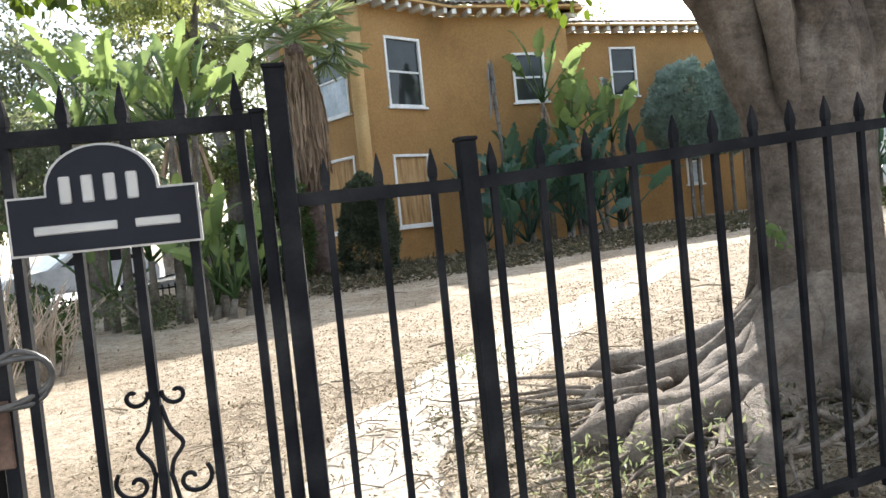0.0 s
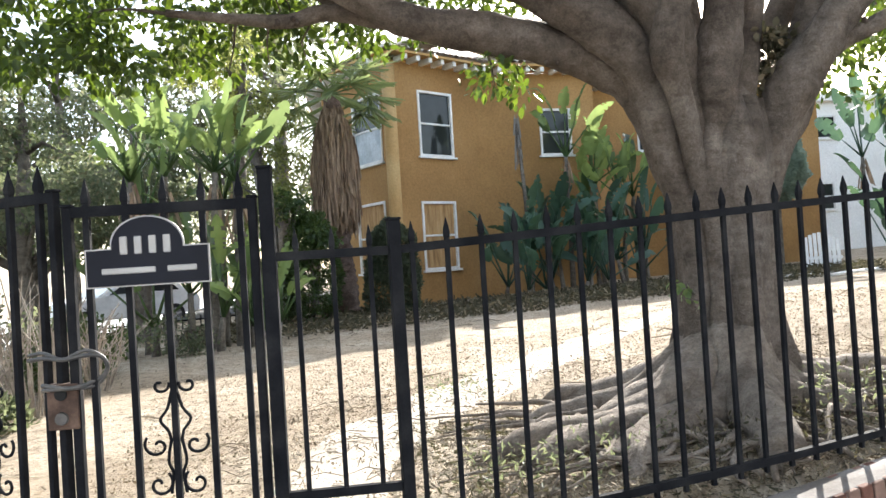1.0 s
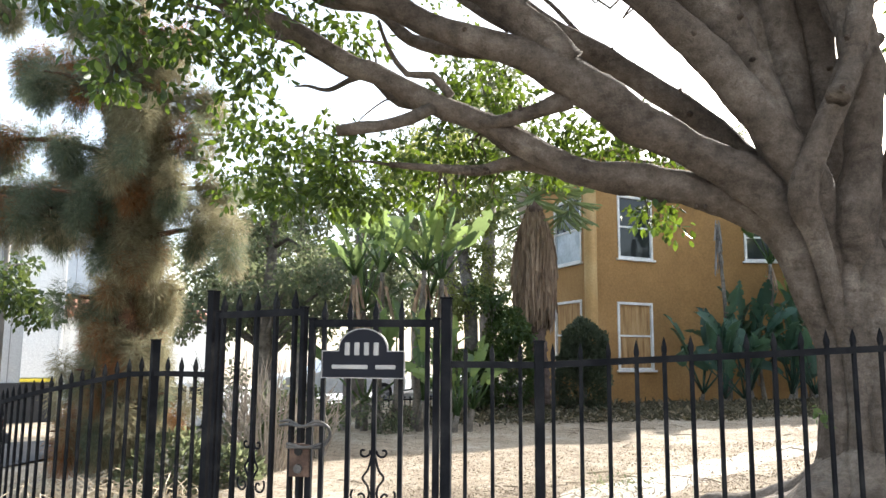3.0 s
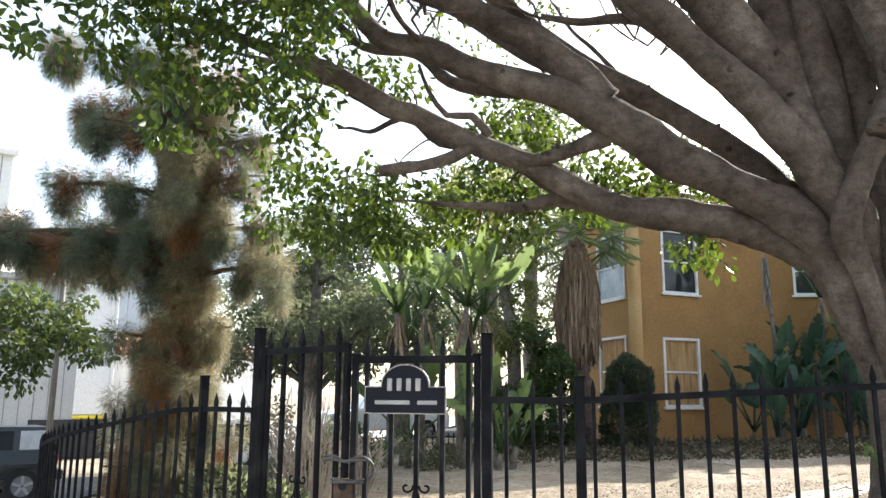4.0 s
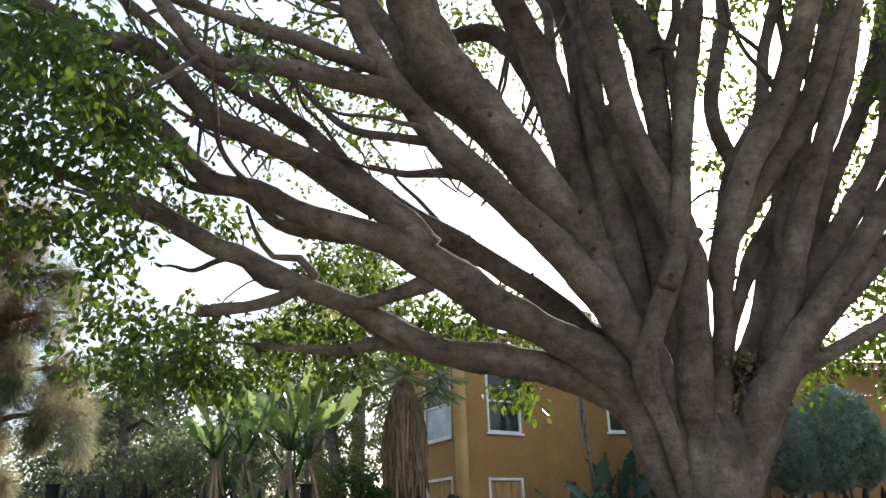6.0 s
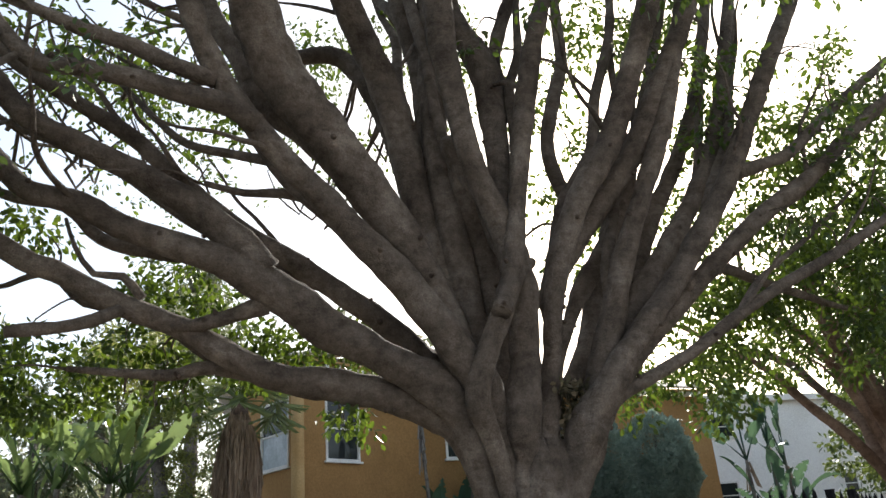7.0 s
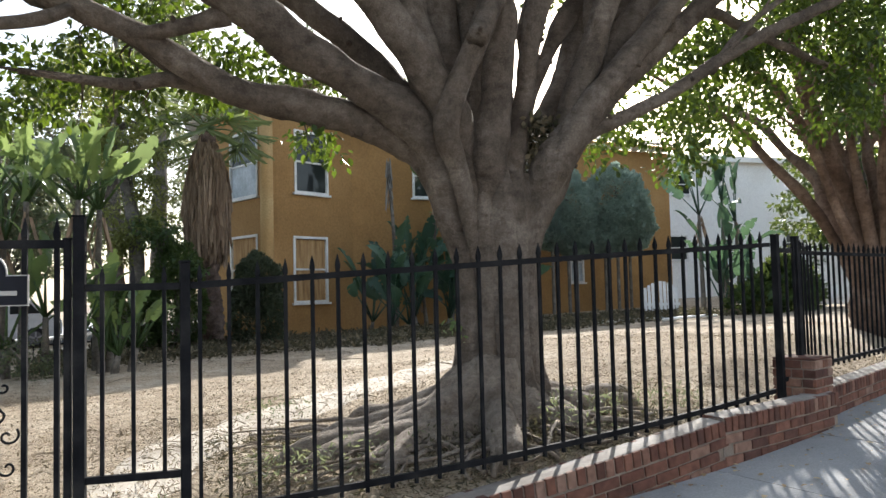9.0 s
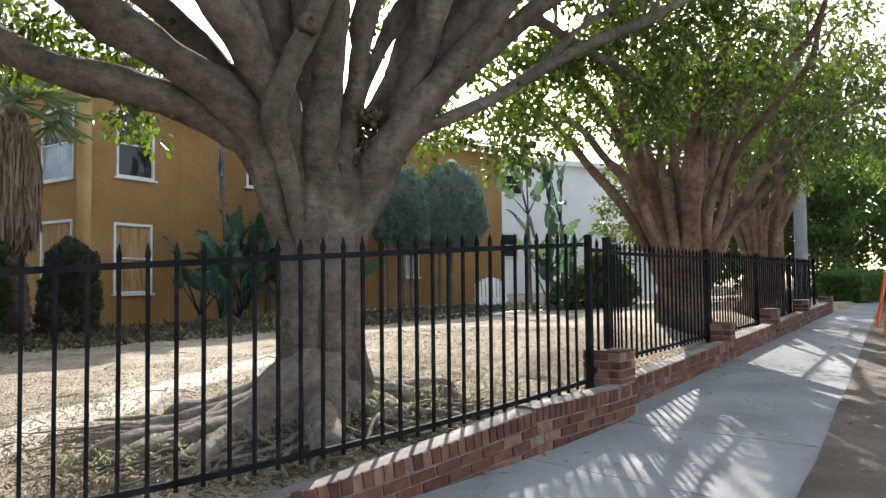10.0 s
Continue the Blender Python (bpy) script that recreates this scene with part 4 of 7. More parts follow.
great_limb((2.87, 1.15, 3.86, 0.101), (3.19, 1.08, 4.29, 0.103), (3.49, 1.00, 4.69, 0.111), (3.72, 0.90, 5.03, 0.113), (3.92, 0.80, 5.44, 0.115), (4.11, 0.65, 5.90, 0.108), (4.38, 0.50, 6.52, 0.096))
great_limb((2.74, 1.40, 2.67, 0.133), (2.88, 1.42, 3.06, 0.071), (3.08, 1.43, 3.45, 0.060), (3.28, 1.45, 3.80, 0.092), (3.51, 1.43, 4.10, 0.108), (3.73, 1.42, 4.43, 0.097), (3.95, 1.40, 4.88, 0.081), (4.13, 1.33, 5.46, 0.069), (4.40, 1.27, 6.22, 0.061), (4.67, 1.20, 7.06, 0.058))
great_limb((2.97, 1.20, 2.40, 0.155), (3.16, 1.15, 2.96, 0.123), (3.32, 1.10, 3.40, 0.116), (3.43, 1.00, 3.84, 0.106), (3.59, 0.90, 4.29, 0.091), (3.79, 0.80, 4.78, 0.097), (4.00, 0.70, 5.33, 0.087), (4.15, 0.60, 5.87, 0.080), (4.32, 0.50, 6.58, 0.073), rooted=True)
great_limb((3.67, 1.50, 3.65, 0.110), (4.04, 1.55, 4.15, 0.090), (4.41, 1.60, 4.77, 0.085), (4.83, 1.60, 5.42, 0.089), (5.25, 1.60, 6.22, 0.082), (5.58, 1.60, 7.07, 0.075), (5.87, 1.60, 7.99, 0.066))
great_limb((3.17, 1.25, 2.78, 0.146), (3.44, 1.23, 3.23, 0.113), (3.81, 1.21, 3.75, 0.114), (4.21, 1.17, 4.28, 0.106), (4.64, 1.13, 4.89, 0.092), (4.99, 1.09, 5.58, 0.082), (5.23, 1.04, 6.31, 0.075), (5.53, 1.00, 7.26, 0.068), rooted=True)
great_limb((3.03, 1.00, 2.68, 0.131), (3.38, 0.94, 3.15, 0.109), (3.78, 0.88, 3.59, 0.108), (4.17, 0.79, 4.12, 0.104), (4.60, 0.70, 4.74, 0.100), (4.97, 0.60, 5.43, 0.096), (5.32, 0.50, 6.10, 0.094), (5.63, 0.40, 6.67, 0.087), (5.78, 0.30, 7.08, 0.079), rooted=True)
great_limb((4.70, 0.70, 4.81, 0.081), (5.07, 0.67, 4.94, 0.060), (5.47, 0.65, 5.13, 0.062), (6.18, 0.62, 5.71, 0.055), (7.07, 0.60, 6.37, 0.047))
great_limb((2.93, 1.10, 2.50, 0.177), (3.25, 1.08, 2.87, 0.115), (3.61, 1.05, 3.22, 0.100), (4.04, 0.98, 3.60, 0.095), (4.54, 0.90, 4.04, 0.091), (5.05, 0.80, 4.46, 0.089), (5.66, 0.70, 4.87, 0.083), (6.40, 0.60, 5.49, 0.073), (7.31, 0.50, 6.16, 0.062), rooted=True)
great_limb((3.08, 1.10, 2.61, 0.110), (3.25, 1.04, 2.74, 0.064), (3.58, 0.97, 2.90, 0.059), (3.98, 0.89, 3.10, 0.055), (4.38, 0.81, 3.36, 0.057), (4.83, 0.71, 3.62, 0.054), (5.67, 0.61, 4.03, 0.052), (6.43, 0.50, 4.45, 0.044), rooted=True)
great_limb((4.00, 0.90, 3.68, 0.066), (4.75, 1.17, 4.00, 0.055), (5.40, 1.40, 4.00, 0.053), (6.28, 1.60, 3.93, 0.045))
great_limb((0.86, 1.40, 4.44, 0.061), (0.51, 1.43, 4.50, 0.042), (0.20, 1.47, 4.49, 0.033), (-0.11, 1.50, 4.56, 0.024))
great_limb((0.48, 1.30, 4.71, 0.047), (0.19, 1.45, 4.82, 0.042), (-0.25, 1.60, 4.96, 0.038), (-0.53, 1.75, 5.27, 0.030), (-0.82, 1.90, 5.66, 0.026))
great_limb((-0.52, 1.65, 3.60, 0.035), (-0.67, 1.64, 3.77, 0.031), (-0.87, 1.62, 3.77, 0.026), (-1.02, 1.61, 3.98, 0.019), (-1.10, 1.60, 4.20, 0.015), broken=True)
great_limb((3.02, 1.45, 2.87, 0.100), (3.23, 1.50, 3.17, 0.095), (3.40, 1.55, 3.51, 0.100), (3.57, 1.60, 3.85, 0.100), (3.77, 1.65, 4.33, 0.095), (4.00, 1.70, 4.94, 0.085))
behind = []
for k, pts in enumerate(FIG_LIMBS):
    if len(pts) < 10:
        continue
    # thinner forks that leave a limb and run on behind it
    i = int(rng.integers(5, 8))
    dx, dy, dz = rng.uniform(-0.5, 0.5), rng.uniform(0.4, 1.6), rng.uniform(-0.1, 0.7)
    line = []
    for j, (x, y, z, r) in enumerate(pts[i:]):
        w = j / max(1, len(pts) - i - 1)
        line.append((x + dx * w + rng.uniform(-0.06, 0.06), y + dy * w, z + dz * w + rng.uniform(-0.06, 0.06), r * (0.62 - 0.2 * w)))
    if len(line) > 2:
        run_out(line)
        behind.append(line)
        tree_mesh("limb", [tube(line, 10, 0.1, 0.16, 200 + k, 5.0)], BARK, fig)
FIG_LIMBS += behind
# angle from the trunk, length, thickness
ROOTS = [(172, 1.5, 0.085), (182, 1.9, 0.09), (190, 1.7, 0.08), (197, 2.1, 0.1), (205, 2.0, 0.085), (213, 2.2, 0.1), (220, 1.8, 0.09), (228, 2.0, 0.115), (237, 1.3, 0.1), (246, 1.2, 0.13), (256, 0.9, 0.12), (268, 0.8, 0.1),
         (285, 0.7, 0.085), (310, 0.8, 0.08), (335, 1.2, 0.085), (350, 1.5, 0.09), (5, 1.3, 0.085), (35, 1.1, 0.09), (70, 1.1, 0.1), (110, 1.2, 0.11), (145, 1.4, 0.1)]
for k, (ang, length, r) in enumerate(ROOTS):
    a = radians(ang)
    pts, x, y = [], 2.45 + 0.22 * math.cos(a), 1.3 + 0.22 * math.sin(a)
    n = 10
    for j in range(n):
        u = j / (n - 1)
        if y < line_y(x) + 0.22 and j > 2:
            break
        gz = ground_z(x, y)
        hump = 0.03 * math.sin(j * 1.7 + k * 2.0) * (1 - u)
        z = gz + 0.045 + (0.4 if math.cos(a) < 0.2 else 0.2) * (1 - u) ** 3.6 + hump - 0.16 * max(0.0, u - 0.8) / 0.2
        pts.append((x, y, z, r * (1.1 - 0.3 * u - 0.35 * max(0.0, u - 0.7) / 0.3)))
        a += rng.uniform(-0.3, 0.3)
        x += math.cos(a) * length / n
        y += math.sin(a) * length / n
    tree_mesh("root", [tube(pts, 14, 0.05, 0.14, k * 5 + 1, 5.0, 0.06)], BARK_ROOT, fig)
for k in range(70):
    # thin surface roots that tangle between the thick ones
    a = radians(rng.uniform(165, 300))
    d = rng.uniform(0.45, 1.5)
    pts, x, y = [], 2.45 + d * math.cos(a), 1.3 + d * math.sin(a)
    a += rng.uniform(-1.0, 1.0)
    r = rng.uniform(0.007, 0.03)
    for j in range(7):
        if y < line_y(x) + 0.2:
            break
        pts.append((x, y, ground_z(x, y) + 0.03 + 0.06 * rng.random() * (1 - j / 6), r * (1.1 - j / 7)))
        a += rng.uniform(-0.6, 0.6)
        x += math.cos(a) * 0.16
        y += math.sin(a) * 0.16
    if len(pts) > 3:
        tree_mesh("root", [tube(pts, 7, 0.07, 0.2, k, 8.0)], BARK_ROOT, fig)


def nearest_limb(limbs, q):
    best = min((p for line in limbs for p in line if 0.02 < p[3] < 0.13), key=lambda p: (p[0] - q[0]) ** 2 + (p[1] - q[1]) ** 2 + (p[2] - q[2]) ** 2)
    return best


def clumps(regions, rng, gap, r0, r1):
    """Small leafy clumps that fill ellipsoids (x, y, z, half width, half depth, half height, turn)."""
    out = []
    for x, y, z, w, d, h, turn in regions:
        n = max(3, int(w * max(h, 0.2) / gap))
        c, s = math.cos(radians(turn)), math.sin(radians(turn))
        for _ in range(n):
            u = rng.uniform(-1, 1, 3)
            out.append((x + c * u[0] * w - s * u[1] * d, y + s * u[0] * w + c * u[1] * d, z + u[2] * h, rng.uniform(r0, r1)))
    return out


def foliage(tree, regions, limbs, rng, leaf, size, gap, r0, r1, per, twig=0.008, mat_bark=BARK, name="crown"):
    blobs = clumps(regions, rng, gap, r0, r1)
    base = Vector(tree.location)
    pl, wy, sz = leaf_cloud(blobs, rng, size, per)
    v, f = scatter(pl - np.array(base), wy, sz, rng, LEAF, LEAF_FACES, 0.82)
    tagged(array_mesh(name, v, f, leaf, tree), kind="stuff")
    pieces, taken = [], collections.Counter()
    for x, y, z, r in blobs:
        p = nearest_limb(limbs, (x, y, z))
        taken[tuple(p)] += 1
        if taken[tuple(p)] > 2:
            continue
        d = Vector((x - p[0], y - p[1], z - p[2]))
        if d.length > 0.65:
            continue
        m1 = (p[0] + d.x * 0.35 + rng.uniform(-0.1, 0.1), p[1] + d.y * 0.35, p[2] + d.z * 0.5 + rng.uniform(0.0, 0.15), twig * 1.1)
        m2 = (p[0] + d.x * 0.75 + rng.uniform(-0.08, 0.08), p[1] + d.y * 0.75, p[2] + d.z * 0.85 + rng.uniform(0, 0.1), twig * 0.8)
        pieces.append(tube([(p[0], p[1], p[2], min(p[3] * 0.6, twig * 1.7)), m1, m2, (x, y, z - r * 0.5, twig * 0.35)], 5, 0.06))
    if pieces:
        tagged(tree_mesh("twig_work", pieces, mat_bark, tree), kind="stuff")


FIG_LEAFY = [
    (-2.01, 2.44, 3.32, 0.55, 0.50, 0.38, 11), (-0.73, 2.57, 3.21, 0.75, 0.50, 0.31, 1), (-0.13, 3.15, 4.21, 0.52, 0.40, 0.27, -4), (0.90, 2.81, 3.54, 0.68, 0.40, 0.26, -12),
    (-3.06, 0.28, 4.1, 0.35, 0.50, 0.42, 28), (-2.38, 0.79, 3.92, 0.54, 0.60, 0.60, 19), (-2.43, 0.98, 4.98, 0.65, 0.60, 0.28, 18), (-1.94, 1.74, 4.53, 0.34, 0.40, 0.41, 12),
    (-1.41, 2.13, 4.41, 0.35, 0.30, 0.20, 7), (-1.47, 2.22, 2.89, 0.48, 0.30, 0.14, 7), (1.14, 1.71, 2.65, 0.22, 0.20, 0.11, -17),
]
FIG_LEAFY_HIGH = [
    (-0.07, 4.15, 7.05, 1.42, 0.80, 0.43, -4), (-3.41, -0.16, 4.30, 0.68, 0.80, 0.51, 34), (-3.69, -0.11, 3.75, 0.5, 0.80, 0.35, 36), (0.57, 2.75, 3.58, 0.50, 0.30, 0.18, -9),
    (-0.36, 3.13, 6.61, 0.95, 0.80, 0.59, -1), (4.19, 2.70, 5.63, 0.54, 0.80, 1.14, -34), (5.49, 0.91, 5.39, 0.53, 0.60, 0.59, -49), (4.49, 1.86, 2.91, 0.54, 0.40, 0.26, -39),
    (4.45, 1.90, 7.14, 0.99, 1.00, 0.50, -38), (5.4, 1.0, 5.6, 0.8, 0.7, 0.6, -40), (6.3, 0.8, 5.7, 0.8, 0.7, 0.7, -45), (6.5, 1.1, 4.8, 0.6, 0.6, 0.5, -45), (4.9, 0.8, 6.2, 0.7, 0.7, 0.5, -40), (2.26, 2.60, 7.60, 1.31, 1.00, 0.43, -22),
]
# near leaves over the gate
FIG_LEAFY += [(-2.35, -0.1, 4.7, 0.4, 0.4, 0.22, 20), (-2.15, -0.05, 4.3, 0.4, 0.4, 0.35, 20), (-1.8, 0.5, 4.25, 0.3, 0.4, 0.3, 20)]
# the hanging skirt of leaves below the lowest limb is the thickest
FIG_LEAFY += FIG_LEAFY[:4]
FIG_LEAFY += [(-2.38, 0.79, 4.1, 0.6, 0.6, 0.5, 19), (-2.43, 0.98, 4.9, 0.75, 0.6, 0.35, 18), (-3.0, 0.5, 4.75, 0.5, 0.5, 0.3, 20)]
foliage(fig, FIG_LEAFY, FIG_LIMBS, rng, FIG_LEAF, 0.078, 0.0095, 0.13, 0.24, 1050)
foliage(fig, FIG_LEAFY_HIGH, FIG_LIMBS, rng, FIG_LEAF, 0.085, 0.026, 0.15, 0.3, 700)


def fine_branches(limbs, rng, count):
    """Thin forks that leave the limbs and rise, for the lattice of branches against the sky."""
    out = []
    for _ in range(count):
        line = limbs[int(rng.integers(len(limbs)))]
        i = int(rng.integers(len(line) // 2, len(line)))
        p = line[i]
        if p[3] > 0.16 or p[2] < 3.2:
            continue
        if any(math.dist(p[:3], o[0][:3]) < 0.3 for o in out):
            continue
        d = np.array(line[i][:3]) - np.array(line[i - 1][:3])
        d = d / (np.linalg.norm(d) + 1e-6) + rng.normal(size=3) * 0.45 + (0, 0, 0.25)
        d /= np.linalg.norm(d)
        r = min(p[3] * 0.45, 0.03)
        pts, q = [], np.array(p[:3])
        for k in range(6):
            pts.append((*q, r * (1 - k / 6.5)))
            d = d + rng.normal(size=3) * 0.22
            d /= np.linalg.norm(d)
            q = q + d * rng.uniform(0.2, 0.34)
        out.append(pts)
    return out


fig_fine = fine_branches(FIG_LIMBS, rng, 170)
for p in fig_fine:
    tree_mesh("branchlet", [tube(p, 6, 0.06, 0.15, 1)], BARK, fig)
tips = [(*p[-1][:3], 0.28, 0.28, 0.2, 0) for p in fig_fine if p[-1][2] > 4.6 or p[-1][0] > 4.0]
foliage(fig, tips, FIG_LIMBS + fig_fine, rng, FIG_LEAF, 0.08, 0.03, 0.12, 0.22, 500)

# thin, sunlit back of the crown, seen between the limbs
BACK = [(-1.0, 3.7, 6.3, 1.3, 0.8, 0.6, 0), (-0.6, 3.2, 5.9, 1.2, 0.7, 0.5, 0), (-2.2, 2.6, 6.3, 1.0, 0.8, 0.5, 0), (-1.4, 1.8, 6.0, 1.0, 0.8, 0.3, 0), (0.6, 3.8, 6.6, 1.5, 0.8, 1.1, 0), (2.2, 3.6, 7.0, 1.4, 0.8, 1.2, 0), (3.8, 3.2, 6.4, 1.2, 0.8, 1.3, 0)]
back_fine = []
for k in range(26):
    x, y, z, w, d, h, _ = BACK[k % len(BACK)]
    p = np.array((x + rng.uniform(-w, w), y + rng.uniform(-d, d), z - h))
    q = np.array(nearest_limb(FIG_LIMBS, p)[:3])
    line = [(*(q + (p - q) * u + rng.normal(size=3) * 0.06), 0.022 * (1 - 0.4 * u)) for u in (0, 0.3, 0.6, 1.0)]
    for j in range(4):
        p = p + np.array((rng.uniform(-0.35, 0.25), rng.uniform(-0.1, 0.2), rng.uniform(0.15, 0.5)))
        line.append((*p, 0.014 * (1 - j / 5)))
    back_fine.append(line)
    tree_mesh("branchlet", [tube(line, 6, 0.2, 0.1, k)], BARK, fig)
foliage(fig, BACK, FIG_LIMBS + back_fine, rng, FIG_LEAF, 0.07, 0.026, 0.12, 0.24, 480)

# the crown goes on, unseen, over pavement and street, added to cut skylight
OVERHEAD = [(-2.5, -2.5, 6.6, 2.0, 1.8, 0.7, 0), (1.5, -3.0, 7.0, 2.2, 2.0, 0.8, 0), (4.5, -1.8, 6.8, 1.8, 1.6, 0.8, 0), (0.0, -0.4, 7.6, 2.4, 1.2, 0.6, 0), (-3.5, 0.2, 6.4, 1.3, 1.3, 0.6, 0), (3.2, 1.0, 8.3, 2.2, 1.8, 0.5, 0)]
blobs = clumps(OVERHEAD, rng, 0.03, 0.25, 0.5)
pl, wy, sz = leaf_cloud(blobs, rng, 0.1, 330)
v, f = scatter(pl - np.array(fig.location), wy, sz, rng, RHOMB, RHOMB_FACES)
tagged(array_mesh("crown", v, f, FIG_LEAF, fig), kind="stuff")

# dry leaves caught in the crotch of the limbs
for k, (x, y, z, r) in enumerate(((2.86, 1.22, 2.68, 0.14), (2.84, 1.16, 2.55, 0.12), (2.82, 1.2, 2.42, 0.12), (2.74, 1.1, 2.8, 0.1), (2.98, 1.18, 2.8, 0.11), (1.72, 1.42, 2.86, 0.12), (1.5, 1.4, 2.95, 0.1), (1.9, 1.36, 2.74, 0.1))):
    pl, wy, sz = leaf_cloud([(x, y, z, r)], rng, 0.06, 9000, 0.3)
    v, f = scatter(pl - np.array(fig.location), wy, sz, rng)
    tagged(array_mesh("caught_debris", v, f, SCRUB, fig, "dry leaves caught between limbs"), kind="stuff")


# ---- fig trees further along the fence ----
def street_fig(label, x, y, z, height, spread, regions, seed, stems=22, lean=(0, 0)):
    rg = np.random.default_rng(seed)
    tree = thing("fig_tree", label, "tree", (x, y, z))
    tree_mesh("trunk", [tube([(x, y, z - 0.2, 0.5), (x, y, z + 0.2, 0.4), (x, y, z + 0.5, 0.38), (x, y, z + 0.85, 0.22)], 24, 0.07, 0.2, seed, 3, 0.15)], BARK_WARM, tree)
    limbs = []
    for k in range(stems):
        a = 2 * math.pi * k / stems + rg.uniform(-0.2, 0.2)
        reach = spread * rg.uniform(0.35, 1.0)
        rise = height * rg.uniform(0.75, 1.0)
        pts = []
        for j in range(7):
            u = j / 6
            out = 0.16 + reach * (0.5 * u + 0.5 * u * u) if k % 3 else 0.12 + 0.45 * reach * u
            pts.append((x + math.cos(a) * out + lean[0] * u + rg.uniform(-0.08, 0.08) * j * 0.6, y + math.sin(a) * out + lean[1] * u + rg.uniform(-0.08, 0.08) * j * 0.6,
                        z + 0.35 + rise * u ** 0.9, (0.15 if k % 5 == 0 else 0.1) * (1 - 0.7 * u) * rg.uniform(0.75, 1.2)))
        limbs.append(pts)
        tree_mesh("limb", [tube(pts, 11, 0.12, 0.16, k, 4, 0.1)], BARK_WARM, tree)
    fine = fine_branches(limbs, rg, 110)
    for p in fine:
        tree_mesh("branchlet", [tube(p, 5, 0.2)], BARK_WARM, tree)
    foliage(tree, regions, limbs + fine, rg, FIG_LEAF, 0.085, 0.031, 0.19, 0.36, 850, 0.01)
    return tree


street_fig("many-stemmed fig tree with a dense crown behind the fence", 9.3, 2.95, 0.7, 4.6, 3.2, [
    (6.9, 2.0, 4.7, 1.1, 0.9, 0.8, -47), (7.3, 2.2, 5.6, 1.2, 1.2, 0.8, -50), (8.0, 1.5, 4.9, 0.9, 1.0, 0.5, -56), (9.4, 1.2, 4.8, 1.0, 1.2, 0.8, -60), (5.0, 2.9, 3.55, 0.45, 0.5, 0.35, -40), (5.7, 2.9, 3.9, 0.6, 0.6, 0.5, -40), (6.2, 2.5, 4.6, 0.7, 0.7, 0.6, -45),
    (11.0, 3.7, 4.3, 1.4, 1.2, 0.9, -45), (9.5, 4.8, 4.6, 1.4, 1.1, 0.8, -45), (8.0, 4.3, 4.5, 1.1, 0.9, 0.7, -45), (11.2, 5.4, 5.0, 1.3, 1.1, 0.8, -45),
    (5.73, 2.92, 3.22, 0.80, 0.60, 0.38, -40), (6.78, 2.33, 3.85, 1.06, 0.90, 0.71, -47), (7.38, 1.94, 4.28, 1.07, 1.20, 0.71, -51), 
    (7.74, 1.11, 3.8, 0.7, 1.0, 0.3, -56), (9.16, 1.10, 3.77, 0.74, 1.20, 0.88, -60), (8.58, 1.09, 5.32, 1.08, 1.50, 0.75, -59), (6.57, 2.84, 5.66, 1.28, 1.20, 0.55, -44),
    (9.86, 0.85, 3.21, 0.63, 1.00, 0.30, -63), (10.50, 0.65, 3.86, 0.38, 1.00, 0.61, -66), (6.44, 2.09, 3.92, 0.99, 0.80, 0.89, -47), (7.72, 1.29, 5.83, 0.86, 1.20, 1.20, -56)], 21)
street_fig("fig tree with pale stems further along the fence", 13.6, 4.3, 0.95, 4.6, 2.8, [
    (13.0, 4.0, 4.6, 2.0, 1.5, 0.8, -40), (14.5, 4.2, 5.6, 2.0, 1.5, 0.9, -40), (12.4, 3.0, 3.6, 1.0, 0.8, 0.5, -50), (15.0, 3.0, 3.9, 1.3, 1.0, 0.6, -60), (14.0, 5.0, 6.6, 2.0, 1.5, 0.6, -40)], 22, 11)


